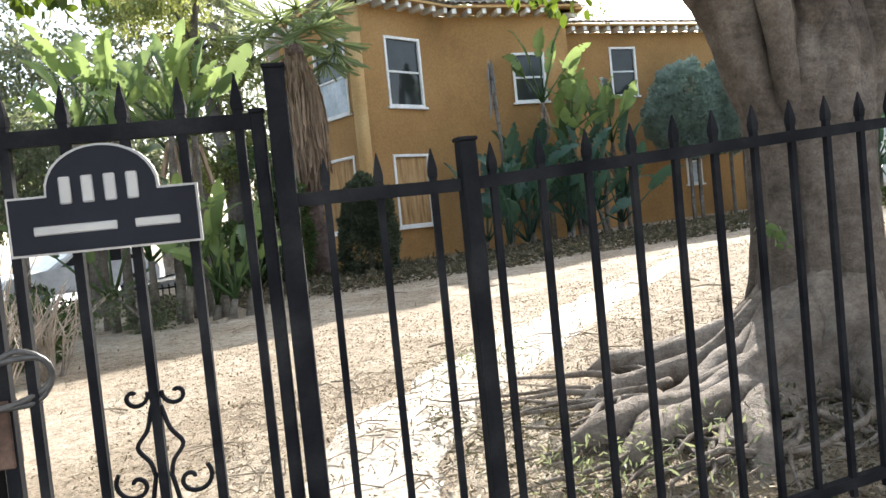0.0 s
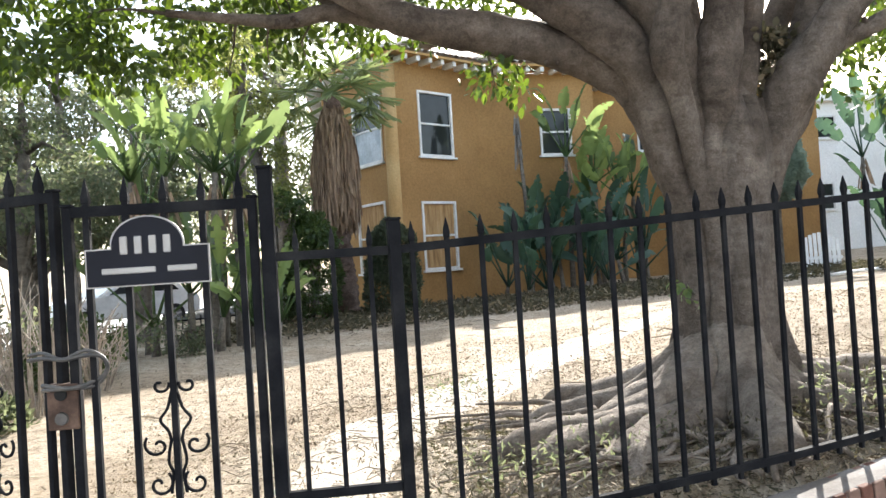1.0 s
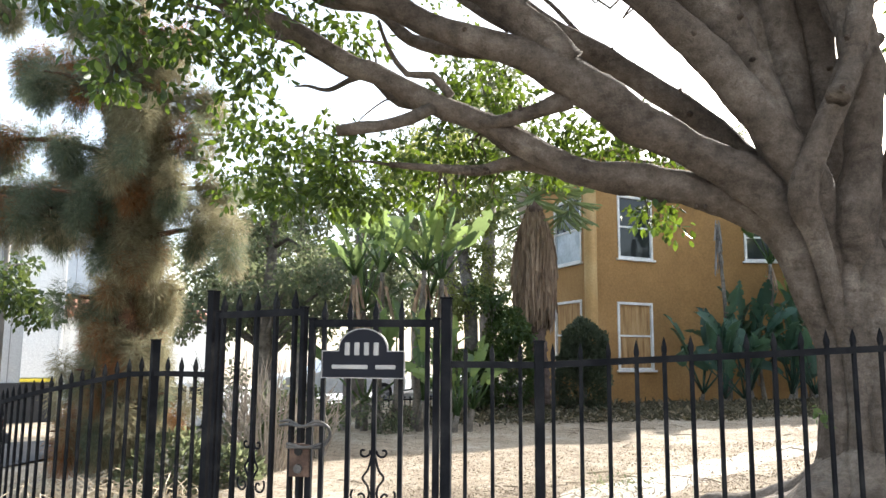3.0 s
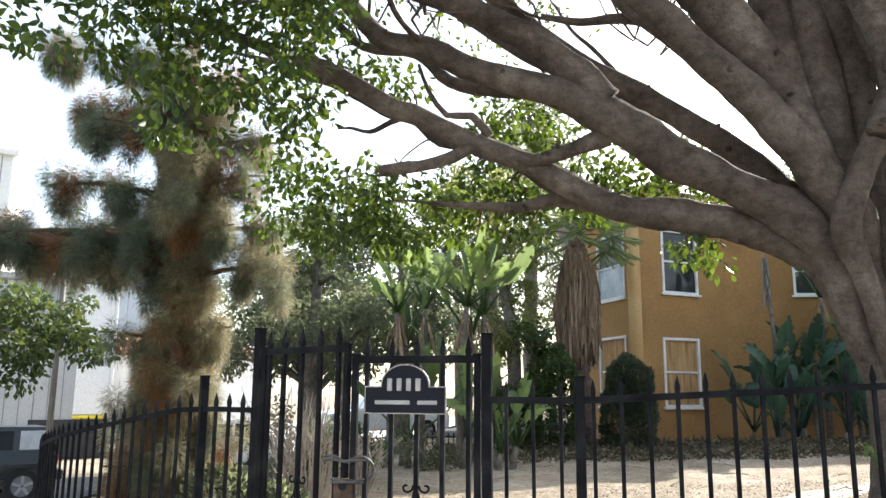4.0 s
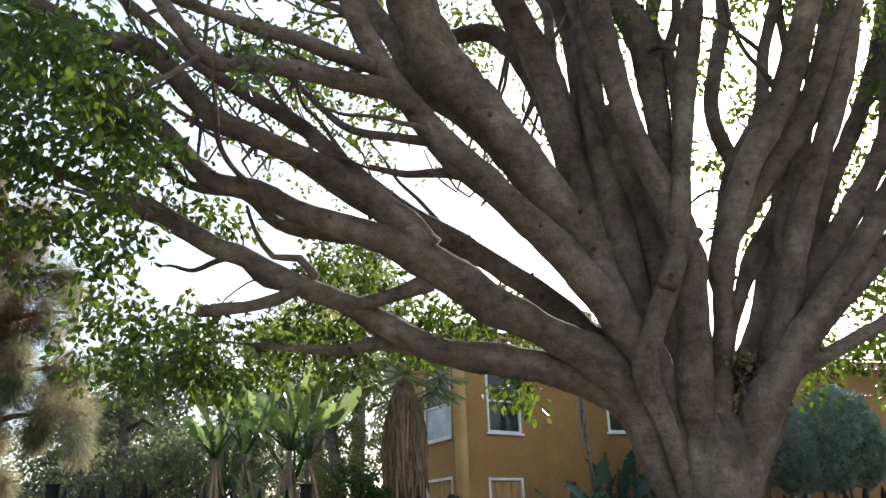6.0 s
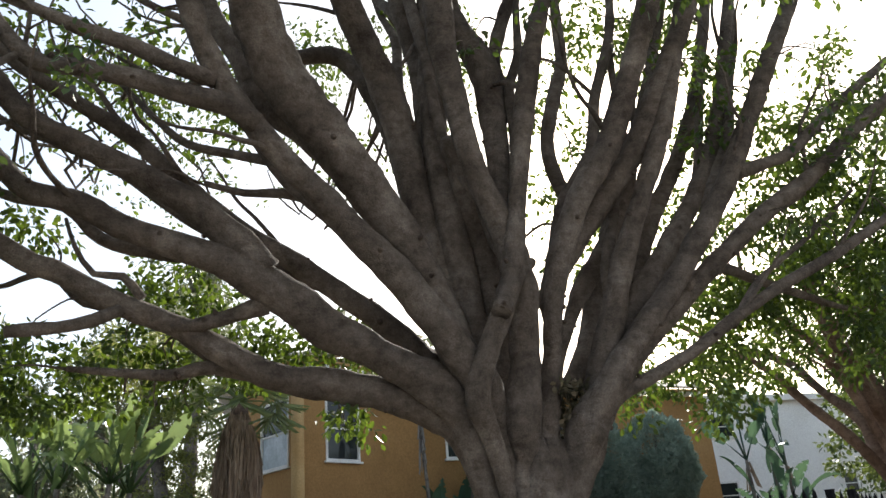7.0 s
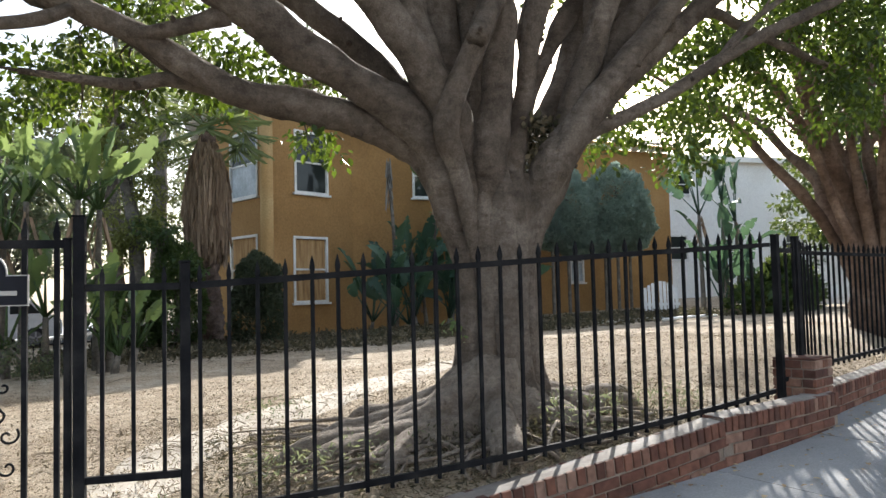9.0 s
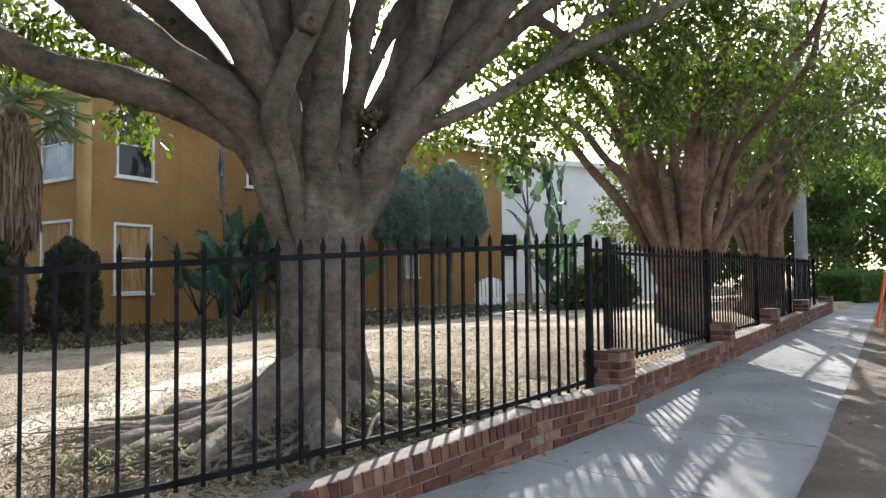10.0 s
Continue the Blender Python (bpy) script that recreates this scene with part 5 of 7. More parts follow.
# ---- fan palm with a skirt of dead fronds ----
def fan_palm(x, y, z, top):
    rg = np.random.default_rng(31)
    palm = thing("fan_palm", "fan palm with a long brown skirt of dead fronds", "palm tree", (x, y, z))
    tree_mesh("trunk", [tube([(x + 0.12, y, z - 0.1, 0.3), (x + 0.07, y, z + 0.8, 0.27), (x, y, z + 2.2, 0.25), (x, y, top, 0.2)], 16, 0.06, 0.35, 2, 9)], PALM_BARK, palm)
    n = 3600
    a = rg.uniform(0, 2 * math.pi, n)
    u = rg.random(n)
    rad = (0.1 + 0.42 * np.sin(np.minimum(u * 1.25, 0.75) * math.pi * 0.5 / 0.75)) * rg.uniform(0.7, 1.0, n)
    pl = np.c_[np.cos(a) * rad, np.sin(a) * rad, top - z + 0.05 - u * 2.35]
    lean = 0.22 * (0.75 - 1.25 * u)
    wy = np.c_[np.cos(a) * lean, np.sin(a) * lean, -np.ones(n)] + rg.normal(size=(n, 3)) * 0.055
    v, f = scatter(pl, wy, rg.uniform(0.45, 1.0, n), rg, CHIP, CHIP_FACES, 0.06)
    array_mesh("skirt", v, f, THATCH, palm, "hanging dead brown fronds")
    for k in range(20):
        a = 2 * math.pi * k * 0.381966
        up = 1.3 - 1.75 * (k / 19) ** 0.7
        d = np.array((math.cos(a), math.sin(a), up))
        d /= np.linalg.norm(d)
        stem = rg.uniform(0.75, 1.15)
        p0 = np.array((0, 0, top - z + 0.1))
        p1 = p0 + d * stem + np.array((0, 0, -0.05))
        fr = part("frond", bmesh.new(), PALM_LEAF, palm)
        pieces_v, pieces_f = tube([(*p0, 0.022), (*(p0 + d * stem * 0.5), 0.016), (*p1, 0.012)], 5, 0.3)
        side = np.cross(d, (0, 0, 1.0))
        side /= np.linalg.norm(side)
        m = 28
        th = np.linspace(-1.9, 1.9, m)
        ways = np.cos(th)[:, None] * d + np.sin(th)[:, None] * side + np.array((0, 0, -0.36)) * (np.abs(th)[:, None] * 0.5 + 0.4)
        v, f = scatter(np.tile(p1, (m, 1)), ways, rg.uniform(0.6, 0.9, m), rg, CHIP, CHIP_FACES, 0.055)
        nv = len(pieces_v)
        allv = np.vstack([np.array(pieces_v), v])
        me = bpy.data.meshes.new("frond")
        me.from_pydata([tuple(q) for q in allv], [], [tuple(q) for q in pieces_f] + [tuple(int(i) + nv for i in q) for q in f])
        me.materials.append(PALM_LEAF)
        fr.data = me
    return palm


fan_palm(1.9, 14.6, 0.25, 5.35)


# ---- bird-of-paradise clumps ----
def paddle(length, width, rg, bend=0.5, tears=3):
    """One torn paddle-shaped blade with a midrib fold, from its foot along +y, curving down."""
    n = 22
    cuts = set(int(c) for c in rg.integers(4, n - 2, tears))
    v, f = [], []
    for i in range(n + 1):
        u = i / n
        w = width * math.sin(math.pi * min(1.0, u * 0.93 + 0.07)) ** 0.6
        ang = bend * u * u
        y, z = length * (u - 0.18 * bend * u**3), -length * ang * 0.45 * u
        for s, k in ((-1, 1.0), (-0.5, 0.5), (0, 0.0), (0.5, 0.5), (1, 1.0)):
            v.append((s * w / 2, y - 0.06 * width * k, z + 0.16 * width * k + 0.01 * math.sin(9 * u + s)))
    for i in range(n):
        for k in range(4):
            if i in cuts and k in (0, 3) and rg.random() < 0.8:
                continue
            a = i * 5 + k
            f.append((a, a + 1, a + 6, a + 5))
    return v, f


def paradise_clump(label, x, y, z, stalks, seed, leaf, size=1.2, group=""):
    """Stalks (dx, dy, height) each with a fan of paddle leaves on long stems."""
    rg = np.random.default_rng(seed)
    plant = thing("bird_of_paradise", label, "plant", (x, y, z), group)
    for dx, dy, h, count in stalks:
        base = Vector((dx, dy, 0))
        head = Vector((dx + rg.uniform(-0.15, 0.15), dy + rg.uniform(-0.15, 0.15), h))
        vv, ff = tube([(base.x, base.y, -0.2, 0.085), ((base.x + head.x) / 2, (base.y + head.y) / 2, h / 2, 0.06), (*head, 0.045)], 8, 0.2, 0.2, seed, 5)
        link_mesh("stalk", vv, ff, BARK_GREY, plant, True)
        fan = rg.uniform(0, math.pi)
        for k in range(count):
            t = (k - (count - 1) / 2) / max(1, count - 1) * 2
            a = fan + rg.uniform(-1.1, 1.1)
            tilt = t * rg.uniform(0.45, 1.1) + rg.uniform(-0.15, 0.15)
            d = Vector((math.cos(a) * math.sin(tilt), math.sin(a) * math.sin(tilt), math.cos(tilt)))
            stem = size * rg.uniform(0.35, 1.0)
            tip = head + d * stem
            lv, lf = paddle(size * rg.uniform(0.6, 0.95), size * rg.uniform(0.2, 0.3), rg, rg.uniform(0.15, 0.8) + abs(tilt) * 0.5, int(rg.integers(2, 9)))
            q = d.to_track_quat("Y", "Z").to_matrix().to_4x4()
            m = Matrix.Translation(tip) @ q @ Matrix.Rotation(rg.uniform(-1.6, 1.6), 4, "Y")
            sv, sf = tube([(*head, 0.03), (*(head + d * stem * 0.5), 0.022), (*tip, 0.014)], 5, 0.3)
            nv = len(sv)
            verts = [tuple(p) for p in sv] + [tuple(m @ Vector(p)) for p in lv]
            faces = [tuple(i) for i in sf] + [tuple(i + nv for i in g) for g in lf]
            link_mesh("leaf", verts, faces, leaf, plant, True)
        if h > 1.2:
            m = 7
            a = rg.uniform(0, 2 * math.pi, m)
            pl = np.array(head) + np.c_[np.cos(a) * 0.06, np.sin(a) * 0.06, -rg.uniform(0.0, 0.3, m)]
            wy = np.c_[np.cos(a) * 0.25, np.sin(a) * 0.25, -np.ones(m)]
            v, f = scatter(pl, wy, rg.uniform(0.4, 0.8, m), rg, CHIP, CHIP_FACES, 0.13)
            array_mesh("dead_leaves", v, f, THATCH, plant, "dry drooping brown leaves")
    return plant


paradise_clump("tall bird-of-paradise clump with torn sunlit leaves", -1.2, 10.1, 0.2,
               [(-1.02, 0.1, 2.85, 8), (-0.42, 0.0, 2.9, 8), (0.28, -0.1, 2.95, 9), (0.7, 0.1, 2.8, 9), (-0.75, 0.35, 2.2, 6), (0.45, 0.4, 2.4, 7), (-0.05, -0.3, 1.0, 5), (0.35, -0.5, 0.6, 6), (-0.6, -0.3, 0.5, 5), (0.9, -0.3, 0.4, 6)], 41, PADDLE_LEAF, 1.0)
paradise_clump("small bird-of-paradise clump by the path", -0.25, 9.4, 0.25, [(0, 0, 0.3, 6), (0.25, 0.1, 0.4, 5), (-0.2, 0.2, 0.2, 5)], 42, PADDLE_LEAF, 0.85)
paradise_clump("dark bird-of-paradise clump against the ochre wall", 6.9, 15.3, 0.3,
               [(-0.8, 0, 0.4, 7), (-0.4, -0.4, 0.3, 7), (0.0, 0.2, 0.9, 8), (0.45, -0.3, 0.5, 8), (0.2, -0.6, 0.3, 7), (0.9, 0.1, 1.0, 8), (1.3, -0.2, 0.4, 7), (0.6, 0.4, 1.4, 7)], 43, SHADED_BLUE_LEAF, 1.35)
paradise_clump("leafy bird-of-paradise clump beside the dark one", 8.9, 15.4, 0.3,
               [(-0.5, -0.3, 0.6, 8), (0.1, -0.5, 0.4, 8), (0.0, 0.1, 1.2, 8), (0.6, -0.2, 0.9, 8), (1.1, 0.0, 0.5, 8), (1.5, 0.2, 1.1, 7)], 47, SHADED_BLUE_LEAF, 1.3)
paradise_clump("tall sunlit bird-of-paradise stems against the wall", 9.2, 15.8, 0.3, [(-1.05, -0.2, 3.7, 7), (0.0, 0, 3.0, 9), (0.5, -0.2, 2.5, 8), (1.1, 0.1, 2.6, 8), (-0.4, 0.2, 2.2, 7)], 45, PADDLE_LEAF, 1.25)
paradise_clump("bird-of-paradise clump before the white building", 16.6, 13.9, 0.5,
               [(-0.1, 0.3, 3.1, 6), (0.6, 0, 3.5, 6), (1.3, 0.2, 2.9, 6), (0.0, -0.3, 1.2, 6), (0.8, -0.4, 0.3, 7), (0.2, -0.4, 0.3, 7)], 44, SHADED_BLUE_LEAF, 1.5)
# bare dead stem by the wall
for k, (x, y, h) in enumerate(((6.95, 15.75, 5.0),)):
    dead = thing("dead_stem", "thin dead plant stem with drooping grey leaves", "plant", (x, y, 0.25), "dead stems")
    vv, ff = tube([(0, 0, -0.1, 0.07), (0.06, 0, h * 0.5, 0.055), (-0.08, 0, h - 0.2, 0.05)], 8, 0.25, 0.25, k)
    link_mesh("stem", vv, ff, BARK_GREY, dead, True)
    rg = np.random.default_rng(50 + k)
    m = 46
    a = rg.uniform(0, 2 * math.pi, m)
    pl = np.c_[np.cos(a) * 0.05 - 0.06, np.sin(a) * 0.05, h - 0.05 - rg.random(m) * 1.2]
    wy = np.c_[np.cos(a) * 0.1, np.sin(a) * 0.1, -np.ones(m)]
    v, f = scatter(pl, wy, rg.uniform(0.25, 0.6, m), rg, CHIP, CHIP_FACES, 0.13)
    array_mesh("dead_leaves", v, f, GREY_THATCH, dead)


# ---- pine with hanging clumps of long needles ----
def long_pine(x, y, z, height):
    rg = np.random.default_rng(61)
    pine = thing("pine_tree", "pine tree with hanging clumps of tan-green needles", "tree", (x, y, z))
    tree_mesh("trunk", [tube([(x, y, z - 0.3, 0.22), (x + 0.02, y, z + 1.5, 0.17), (x - 0.03, y, z + 3.2, 0.14), (x, y, z + height * 0.8, 0.09), (x, y, z + height, 0.04)], 14, 0.1, 0.3, 7, 8)], BARK_RED, pine)
    clumps_of = {"green": [], "dry": [], "rust": []}

    def hang(p, r, dry):
        clumps_of["rust" if rg.random() < 0.16 else "dry" if dry else "green"].append((np.array(p), r))

    def bough(ex, ey, z1, dry, rise=0.25, r=0.045, first=0.28, step=0.11, size=0.21):
        """A branch that leaves the trunk, bends down at its end and carries hanging clumps."""
        reach = math.hypot(ex, ey)
        pts = []
        for j in range(6):
            w = j / 5
            pts.append((x + ex * w + rg.uniform(-0.05, 0.05), y + ey * w + rg.uniform(-0.05, 0.05), z1 - rise * (1 - w) + 0.22 * math.sin(w * math.pi) * reach * 0.4, r * (1.15 - w * 0.85)))
        tree_mesh("branch", [tube(pts, 7, 0.15, 0.2, len(clumps_of["dry"]))], BARK_RED, pine)
        d = first
        while d < reach + 0.05:
            w = min(1.0, d / reach)
            p = np.array([np.interp(w, np.linspace(0, 1, 6), [q[c] for q in pts]) for c in range(3)])
            side = rg.normal(size=3) * (0.13, 0.13, 0.08)
            rr = size * rg.uniform(0.75, 1.2)
            hang(p + side - (0, 0, rr * 0.3), rr, dry if rg.random() < 0.8 else not dry)
            if rg.random() < 0.6:
                hang(p + side * 0.5 - (0, 0, rr * 1.25), rr * 0.75, dry if rg.random() < 0.7 else not dry)
            d += step

    # light put into needle colour: shaded boughs blue-green, lit ones dry and tan
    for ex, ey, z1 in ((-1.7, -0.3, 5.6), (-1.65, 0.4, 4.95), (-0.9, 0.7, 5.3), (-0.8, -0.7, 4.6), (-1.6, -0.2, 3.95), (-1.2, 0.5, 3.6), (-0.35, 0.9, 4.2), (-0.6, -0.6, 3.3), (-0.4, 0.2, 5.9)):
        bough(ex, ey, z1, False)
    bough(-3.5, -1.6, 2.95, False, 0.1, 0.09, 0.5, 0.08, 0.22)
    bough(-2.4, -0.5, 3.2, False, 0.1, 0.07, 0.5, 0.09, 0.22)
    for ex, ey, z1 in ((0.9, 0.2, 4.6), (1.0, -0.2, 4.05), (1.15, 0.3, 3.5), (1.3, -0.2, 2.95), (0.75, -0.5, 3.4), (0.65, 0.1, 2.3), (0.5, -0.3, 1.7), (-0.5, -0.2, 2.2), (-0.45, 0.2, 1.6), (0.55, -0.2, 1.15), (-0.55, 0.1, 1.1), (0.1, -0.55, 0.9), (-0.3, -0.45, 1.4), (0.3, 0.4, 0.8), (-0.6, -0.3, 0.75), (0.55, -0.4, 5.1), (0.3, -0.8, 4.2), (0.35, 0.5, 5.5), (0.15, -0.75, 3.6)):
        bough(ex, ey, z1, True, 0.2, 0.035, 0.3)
    for _ in range(330):
        # short tufts close round the trunk
        a, u = rg.uniform(0, 2 * math.pi), rg.random()
        zz = z + 0.35 + (height - 1.2) * u
        d = rg.uniform(0.16, 0.42 if 1.0 < zz < 2.7 else 0.33)
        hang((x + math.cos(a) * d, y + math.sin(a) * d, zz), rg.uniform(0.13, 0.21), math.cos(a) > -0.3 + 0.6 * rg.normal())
    for dry, mat, nm in (("green", NEEDLE, "needles"), ("dry", NEEDLE_DRY_LIT, "dry_sunlit_needles"), ("rust", NEEDLE_RUST, "rusty_needles")):
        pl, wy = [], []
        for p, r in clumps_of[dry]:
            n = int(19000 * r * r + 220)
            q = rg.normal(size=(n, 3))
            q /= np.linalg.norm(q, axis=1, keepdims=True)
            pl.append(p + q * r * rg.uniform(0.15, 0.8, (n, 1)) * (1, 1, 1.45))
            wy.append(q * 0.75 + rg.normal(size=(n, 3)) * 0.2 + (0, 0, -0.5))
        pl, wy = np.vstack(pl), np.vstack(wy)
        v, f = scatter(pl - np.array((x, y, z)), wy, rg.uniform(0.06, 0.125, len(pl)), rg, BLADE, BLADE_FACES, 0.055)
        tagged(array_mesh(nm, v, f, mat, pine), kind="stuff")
    return pine


long_pine(-4.08, 4.55, -0.15, 6.2)


# ---- woodland and shrubs ----
def wood_tree(label, x, y, z, height, crown, leaf, seed, size=0.16, per=55, trunk=0.16, category="tree", droop=0.4, group=""):
    """A tree: crown is a list of ellipsoids (dx, dy, z, rx, ry, rz)."""
    rg = np.random.default_rng(seed)
    tree = thing("woodland_tree", label, category, (x, y, z), group)
    pts = [(x, y, z - 0.3, trunk * 1.3), (x + rg.uniform(-0.2, 0.2), y, z + height * 0.35, trunk), (x + rg.uniform(-0.3, 0.3), y, z + height * 0.7, trunk * 0.6), (x, y, z + height * 0.92, trunk * 0.2)]
    tree_mesh("trunk", [tube(pts, 9, 0.3, 0.2, seed, 2)], BARK_GREY, tree)
    blobs, pieces = [], []
    for dx, dy, cz, rx, ry, rz in crown:
        n = max(8, int((rx + ry) * rz * 7 + 4))
        for _ in range(n):
            q = rg.normal(size=3)
            q = q / np.linalg.norm(q) * rg.random() ** 0.35
            b = (x + dx + q[0] * rx, y + dy + q[1] * ry, z + cz + q[2] * rz, rg.uniform(0.26, 0.52) * min(1.0, 0.4 + rx * 0.4))
            blobs.append(b)
        a = pts[1] if cz < height * 0.6 else pts[2]
        for _ in range(5):
            b = blobs[-1 - int(rg.integers(min(n, 6)))]
            pieces.append(tube([(a[0], a[1], a[2], trunk * 0.4), ((a[0] + b[0]) / 2, (a[1] + b[1]) / 2, (a[2] + b[2]) / 2 + 0.2, trunk * 0.25), (b[0], b[1], b[2], 0.012)], 5, 0.4))
    for piece in pieces:
        tree_mesh("limb", [piece], BARK_GREY, tree)
    pl, wy, sz = leaf_cloud(blobs, rg, size, per / size / size * 0.3, droop)
    v, f = scatter(pl - np.array((x, y, z)), wy, sz, rg, RHOMB, RHOMB_FACES)
    tagged(array_mesh("crown", v, f, leaf, tree), kind="stuff")
    return tree


wood_tree("dusty olive-green tree with sparse small leaves", -4.0, 12.0, -0.4, 6.0, [(0, 0, 3.9, 1.6, 1.4, 1.7), (0.9, 0.3, 3.0, 1.0, 1.0, 0.9), (-1.4, 0, 3.2, 1.3, 1.2, 1.2)], WOOD_LEAF, 71, 0.10, 45)
wood_tree("grey-green tree behind the gate", -2.3, 13.4, -0.1, 5.5, [(0, 0, 3.5, 1.2, 1.0, 1.2), (-1.3, 0.4, 3.3, 1.1, 1.0, 0.9)], WOOD_LEAF, 69, 0.10, 45)
wood_tree("tall leafy tree behind the clump", 0.2, 14.5, 0.0, 7.5, [(0.2, 0, 3.6, 0.75, 0.9, 0.9), (0.0, 0, 4.9, 0.9, 1.0, 0.8), (-0.9, 0, 6.2, 1.2, 1.2, 1.0), (0.1, 0.2, 2.6, 0.6, 0.7, 0.6)], SUNNY_LEAF, 72, 0.09, 60)
wood_tree("broad dark tree in the hollow", -4.7, 15.5, -1.0, 7.0, [(0, 0, 4.6, 1.7, 1.5, 1.5), (1.3, 0, 3.9, 1.1, 1.1, 0.9)], DARK_LEAF, 73, 0.12, 45)
wood_tree("tall tree with russet and green leaves", -4.6, 19.0, -0.8, 10.0, [(0, 0, 6.6, 2.4, 2.0, 2.0), (-0.8, 0, 4.5, 2.0, 1.8, 1.4)], WOOD_LEAF, 74, 0.14, 40)
wood_tree("tall hazy tree behind the house end", 0.2, 24.5, -0.5, 13.0, [(0, 0, 8.5, 2.8, 2.2, 3.0), (-2.6, 0, 7.0, 2.2, 2.0, 2.2), (1.6, 1, 11.0, 2.0, 1.8, 1.6)], WOOD_LEAF, 75, 0.18, 34, 0.25)
wood_tree("tall eucalyptus behind the roof", 1.9, 31.0, 0.0, 17.0, [(0, 0, 12.5, 2.2, 1.8, 2.8), (0.6, 0, 15.0, 1.6, 1.4, 1.6)], WOOD_LEAF, 76, 0.2, 30, 0.3)
# Added out of view behind the roof to cast dappled shade on the yard.
wood_tree("tall sparse tree added unseen behind the tiled roof", 13.0, 27.0, 0.0, 13.0, [(0, 0, 9.5, 3.4, 2.2, 2.2), (2.6, 1, 8.6, 2.4, 1.8, 1.8), (-2.2, 0, 8.4, 1.8, 1.8, 1.6)], WOOD_LEAF, 87, 0.2, 22, 0.3)
wood_tree("street tree with a low rounded crown", -8.25, 7.1, -1.0, 4.6, [(0.5, 0, 3.55, 1.2, 1.2, 0.85), (1.35, 0.4, 3.4, 0.7, 0.8, 0.6), (-0.6, -0.3, 3.3, 1.0, 1.0, 0.9)], DARK_LEAF, 77, 0.11, 60)
wood_tree("dark spiky shrub beside the palm", 1.0, 13.4, 0.2, 3.0, [(0, 0, 1.4, 0.65, 0.6, 1.2), (-0.2, 0, 2.6, 0.45, 0.45, 0.7)], DARK_LEAF, 79, 0.11, 60, 0.06, "shrub")
for k, (x, y, r, h) in enumerate(((-3.3, 6.8, 0.9, 1.0), (-2.6, 8.4, 0.7, 0.8), (-5.2, 9.4, 0.8, 0.9), (-1.5, 9.2, 0.5, 0.6))):
    wood_tree("dry leafy shrub at the edge of the slope", x, y, ground_z(x, y) - 0.05, h * 1.3, [(0, 0, h * 0.6, r, r * 0.8, h * 0.6)], WOOD_LEAF if k != 1 else DARK_LEAF, 83 + k, 0.07, 26, 0.03, "shrub", 0.0, "slope shrubs")

def dense_bush(label, x, y, z, lobes, leaf, seed, size, n, group="", name="shrub"):
    """A closed bush: leaves over the skin of a few lobes (dx, dy, z, rx, ry, rz), uneven in outline."""
    rg = np.random.default_rng(seed)
    bush = thing(name, label, "shrub", (x, y, z), group)
    pl, wy = [], []
    for dx, dy, cz, rx, ry, rz in lobes:
        q = rg.normal(size=(n, 3))
        q /= np.linalg.norm(q, axis=1, keepdims=True)
        lump = np.array([noise.noise((a * 3 + seed, b * 3, c * 3)) + 0.5 * noise.noise((a * 8, b * 8 + seed, c * 8)) for a, b, c in q])
        rad = (0.95 + 0.24 * lump) * (0.82 + 0.18 * rg.random(n) ** 0.4)
        pl.append(q * rad[:, None] * (rx, ry, rz) + (dx, dy, cz))
        wy.append(q + rg.normal(size=(n, 3)) * 0.6 + (0, 0, 0.3))
        vv, ff = tube([(dx, dy, -0.1, 0.06), (dx, dy, cz, 0.05), (dx, dy, cz + rz * 0.6, 0.02)], 6, 0.4)
        link_mesh("stem", vv, ff, BARK_GREY, bush, True)
    v, f = scatter(np.vstack(pl), np.vstack(wy), size * rg.uniform(0.6, 1.3, n * len(lobes)), rg, RHOMB, RHOMB_FACES, 0.8)
    tagged(array_mesh("foliage", v, f, leaf, bush), kind="stuff")
    return bush


dense_bush("rounded clipped shrub by the palm", 2.75, 13.1, 0.2, [(0, 0, 0.85, 0.6, 0.55, 0.9), (0.03, 0, 1.5, 0.5, 0.46, 0.7)], HAZED_HEDGE_LEAF, 78, 0.07, 14000)
dense_bush("grey-green topiary conifer before the house", 13.7, 17.3, 0.4, [(0, 0, 3.7, 1.0, 0.9, 1.15), (-0.55, 0.1, 3.2, 0.75, 0.7, 0.85), (0.3, 0, 2.75, 0.8, 0.7, 0.7)], HAZE_LEAF, 81, 0.1, 16000, "conifer bushes", "conifer_bush")
dense_bush("broad grey-green topiary conifer before the house", 15.6, 17.2, 0.4, [(0, 0, 3.85, 1.2, 1.0, 1.3), (0.5, 0, 3.2, 0.9, 0.8, 1.0), (-0.5, 0, 2.9, 0.9, 0.8, 0.8)], HAZE_LEAF, 82, 0.1, 18000, "conifer bushes", "conifer_bush")
dense_bush("dark leafy shrub before the white building", 17.4, 12.2, 0.45, [(0, 0, 0.6, 1.1, 0.8, 0.7), (0.9, 0.2, 0.7, 0.8, 0.7, 0.75), (-0.9, 0, 0.45, 0.8, 0.6, 0.5), (0.4, 0.1, 1.3, 0.5, 0.5, 0.45)], DARK_LEAF, 86, 0.24, 900)
dense_bush("dark shrub under the palm", 0.2, 13.6, 0.2, [(0, 0, 0.7, 0.7, 0.6, 0.8), (0.9, -0.2, 1.2, 0.6, 0.6, 1.3)], DARK_LEAF, 80, 0.08, 9000)
dense_bush("dusty green shrub inside the fence", -3.4, 4.3, -0.1, [(0, 0, 0.4, 0.5, 0.45, 0.45), (0.5, 0.3, 0.3, 0.4, 0.4, 0.35)], WOOD_LEAF, 89, 0.09, 2200)
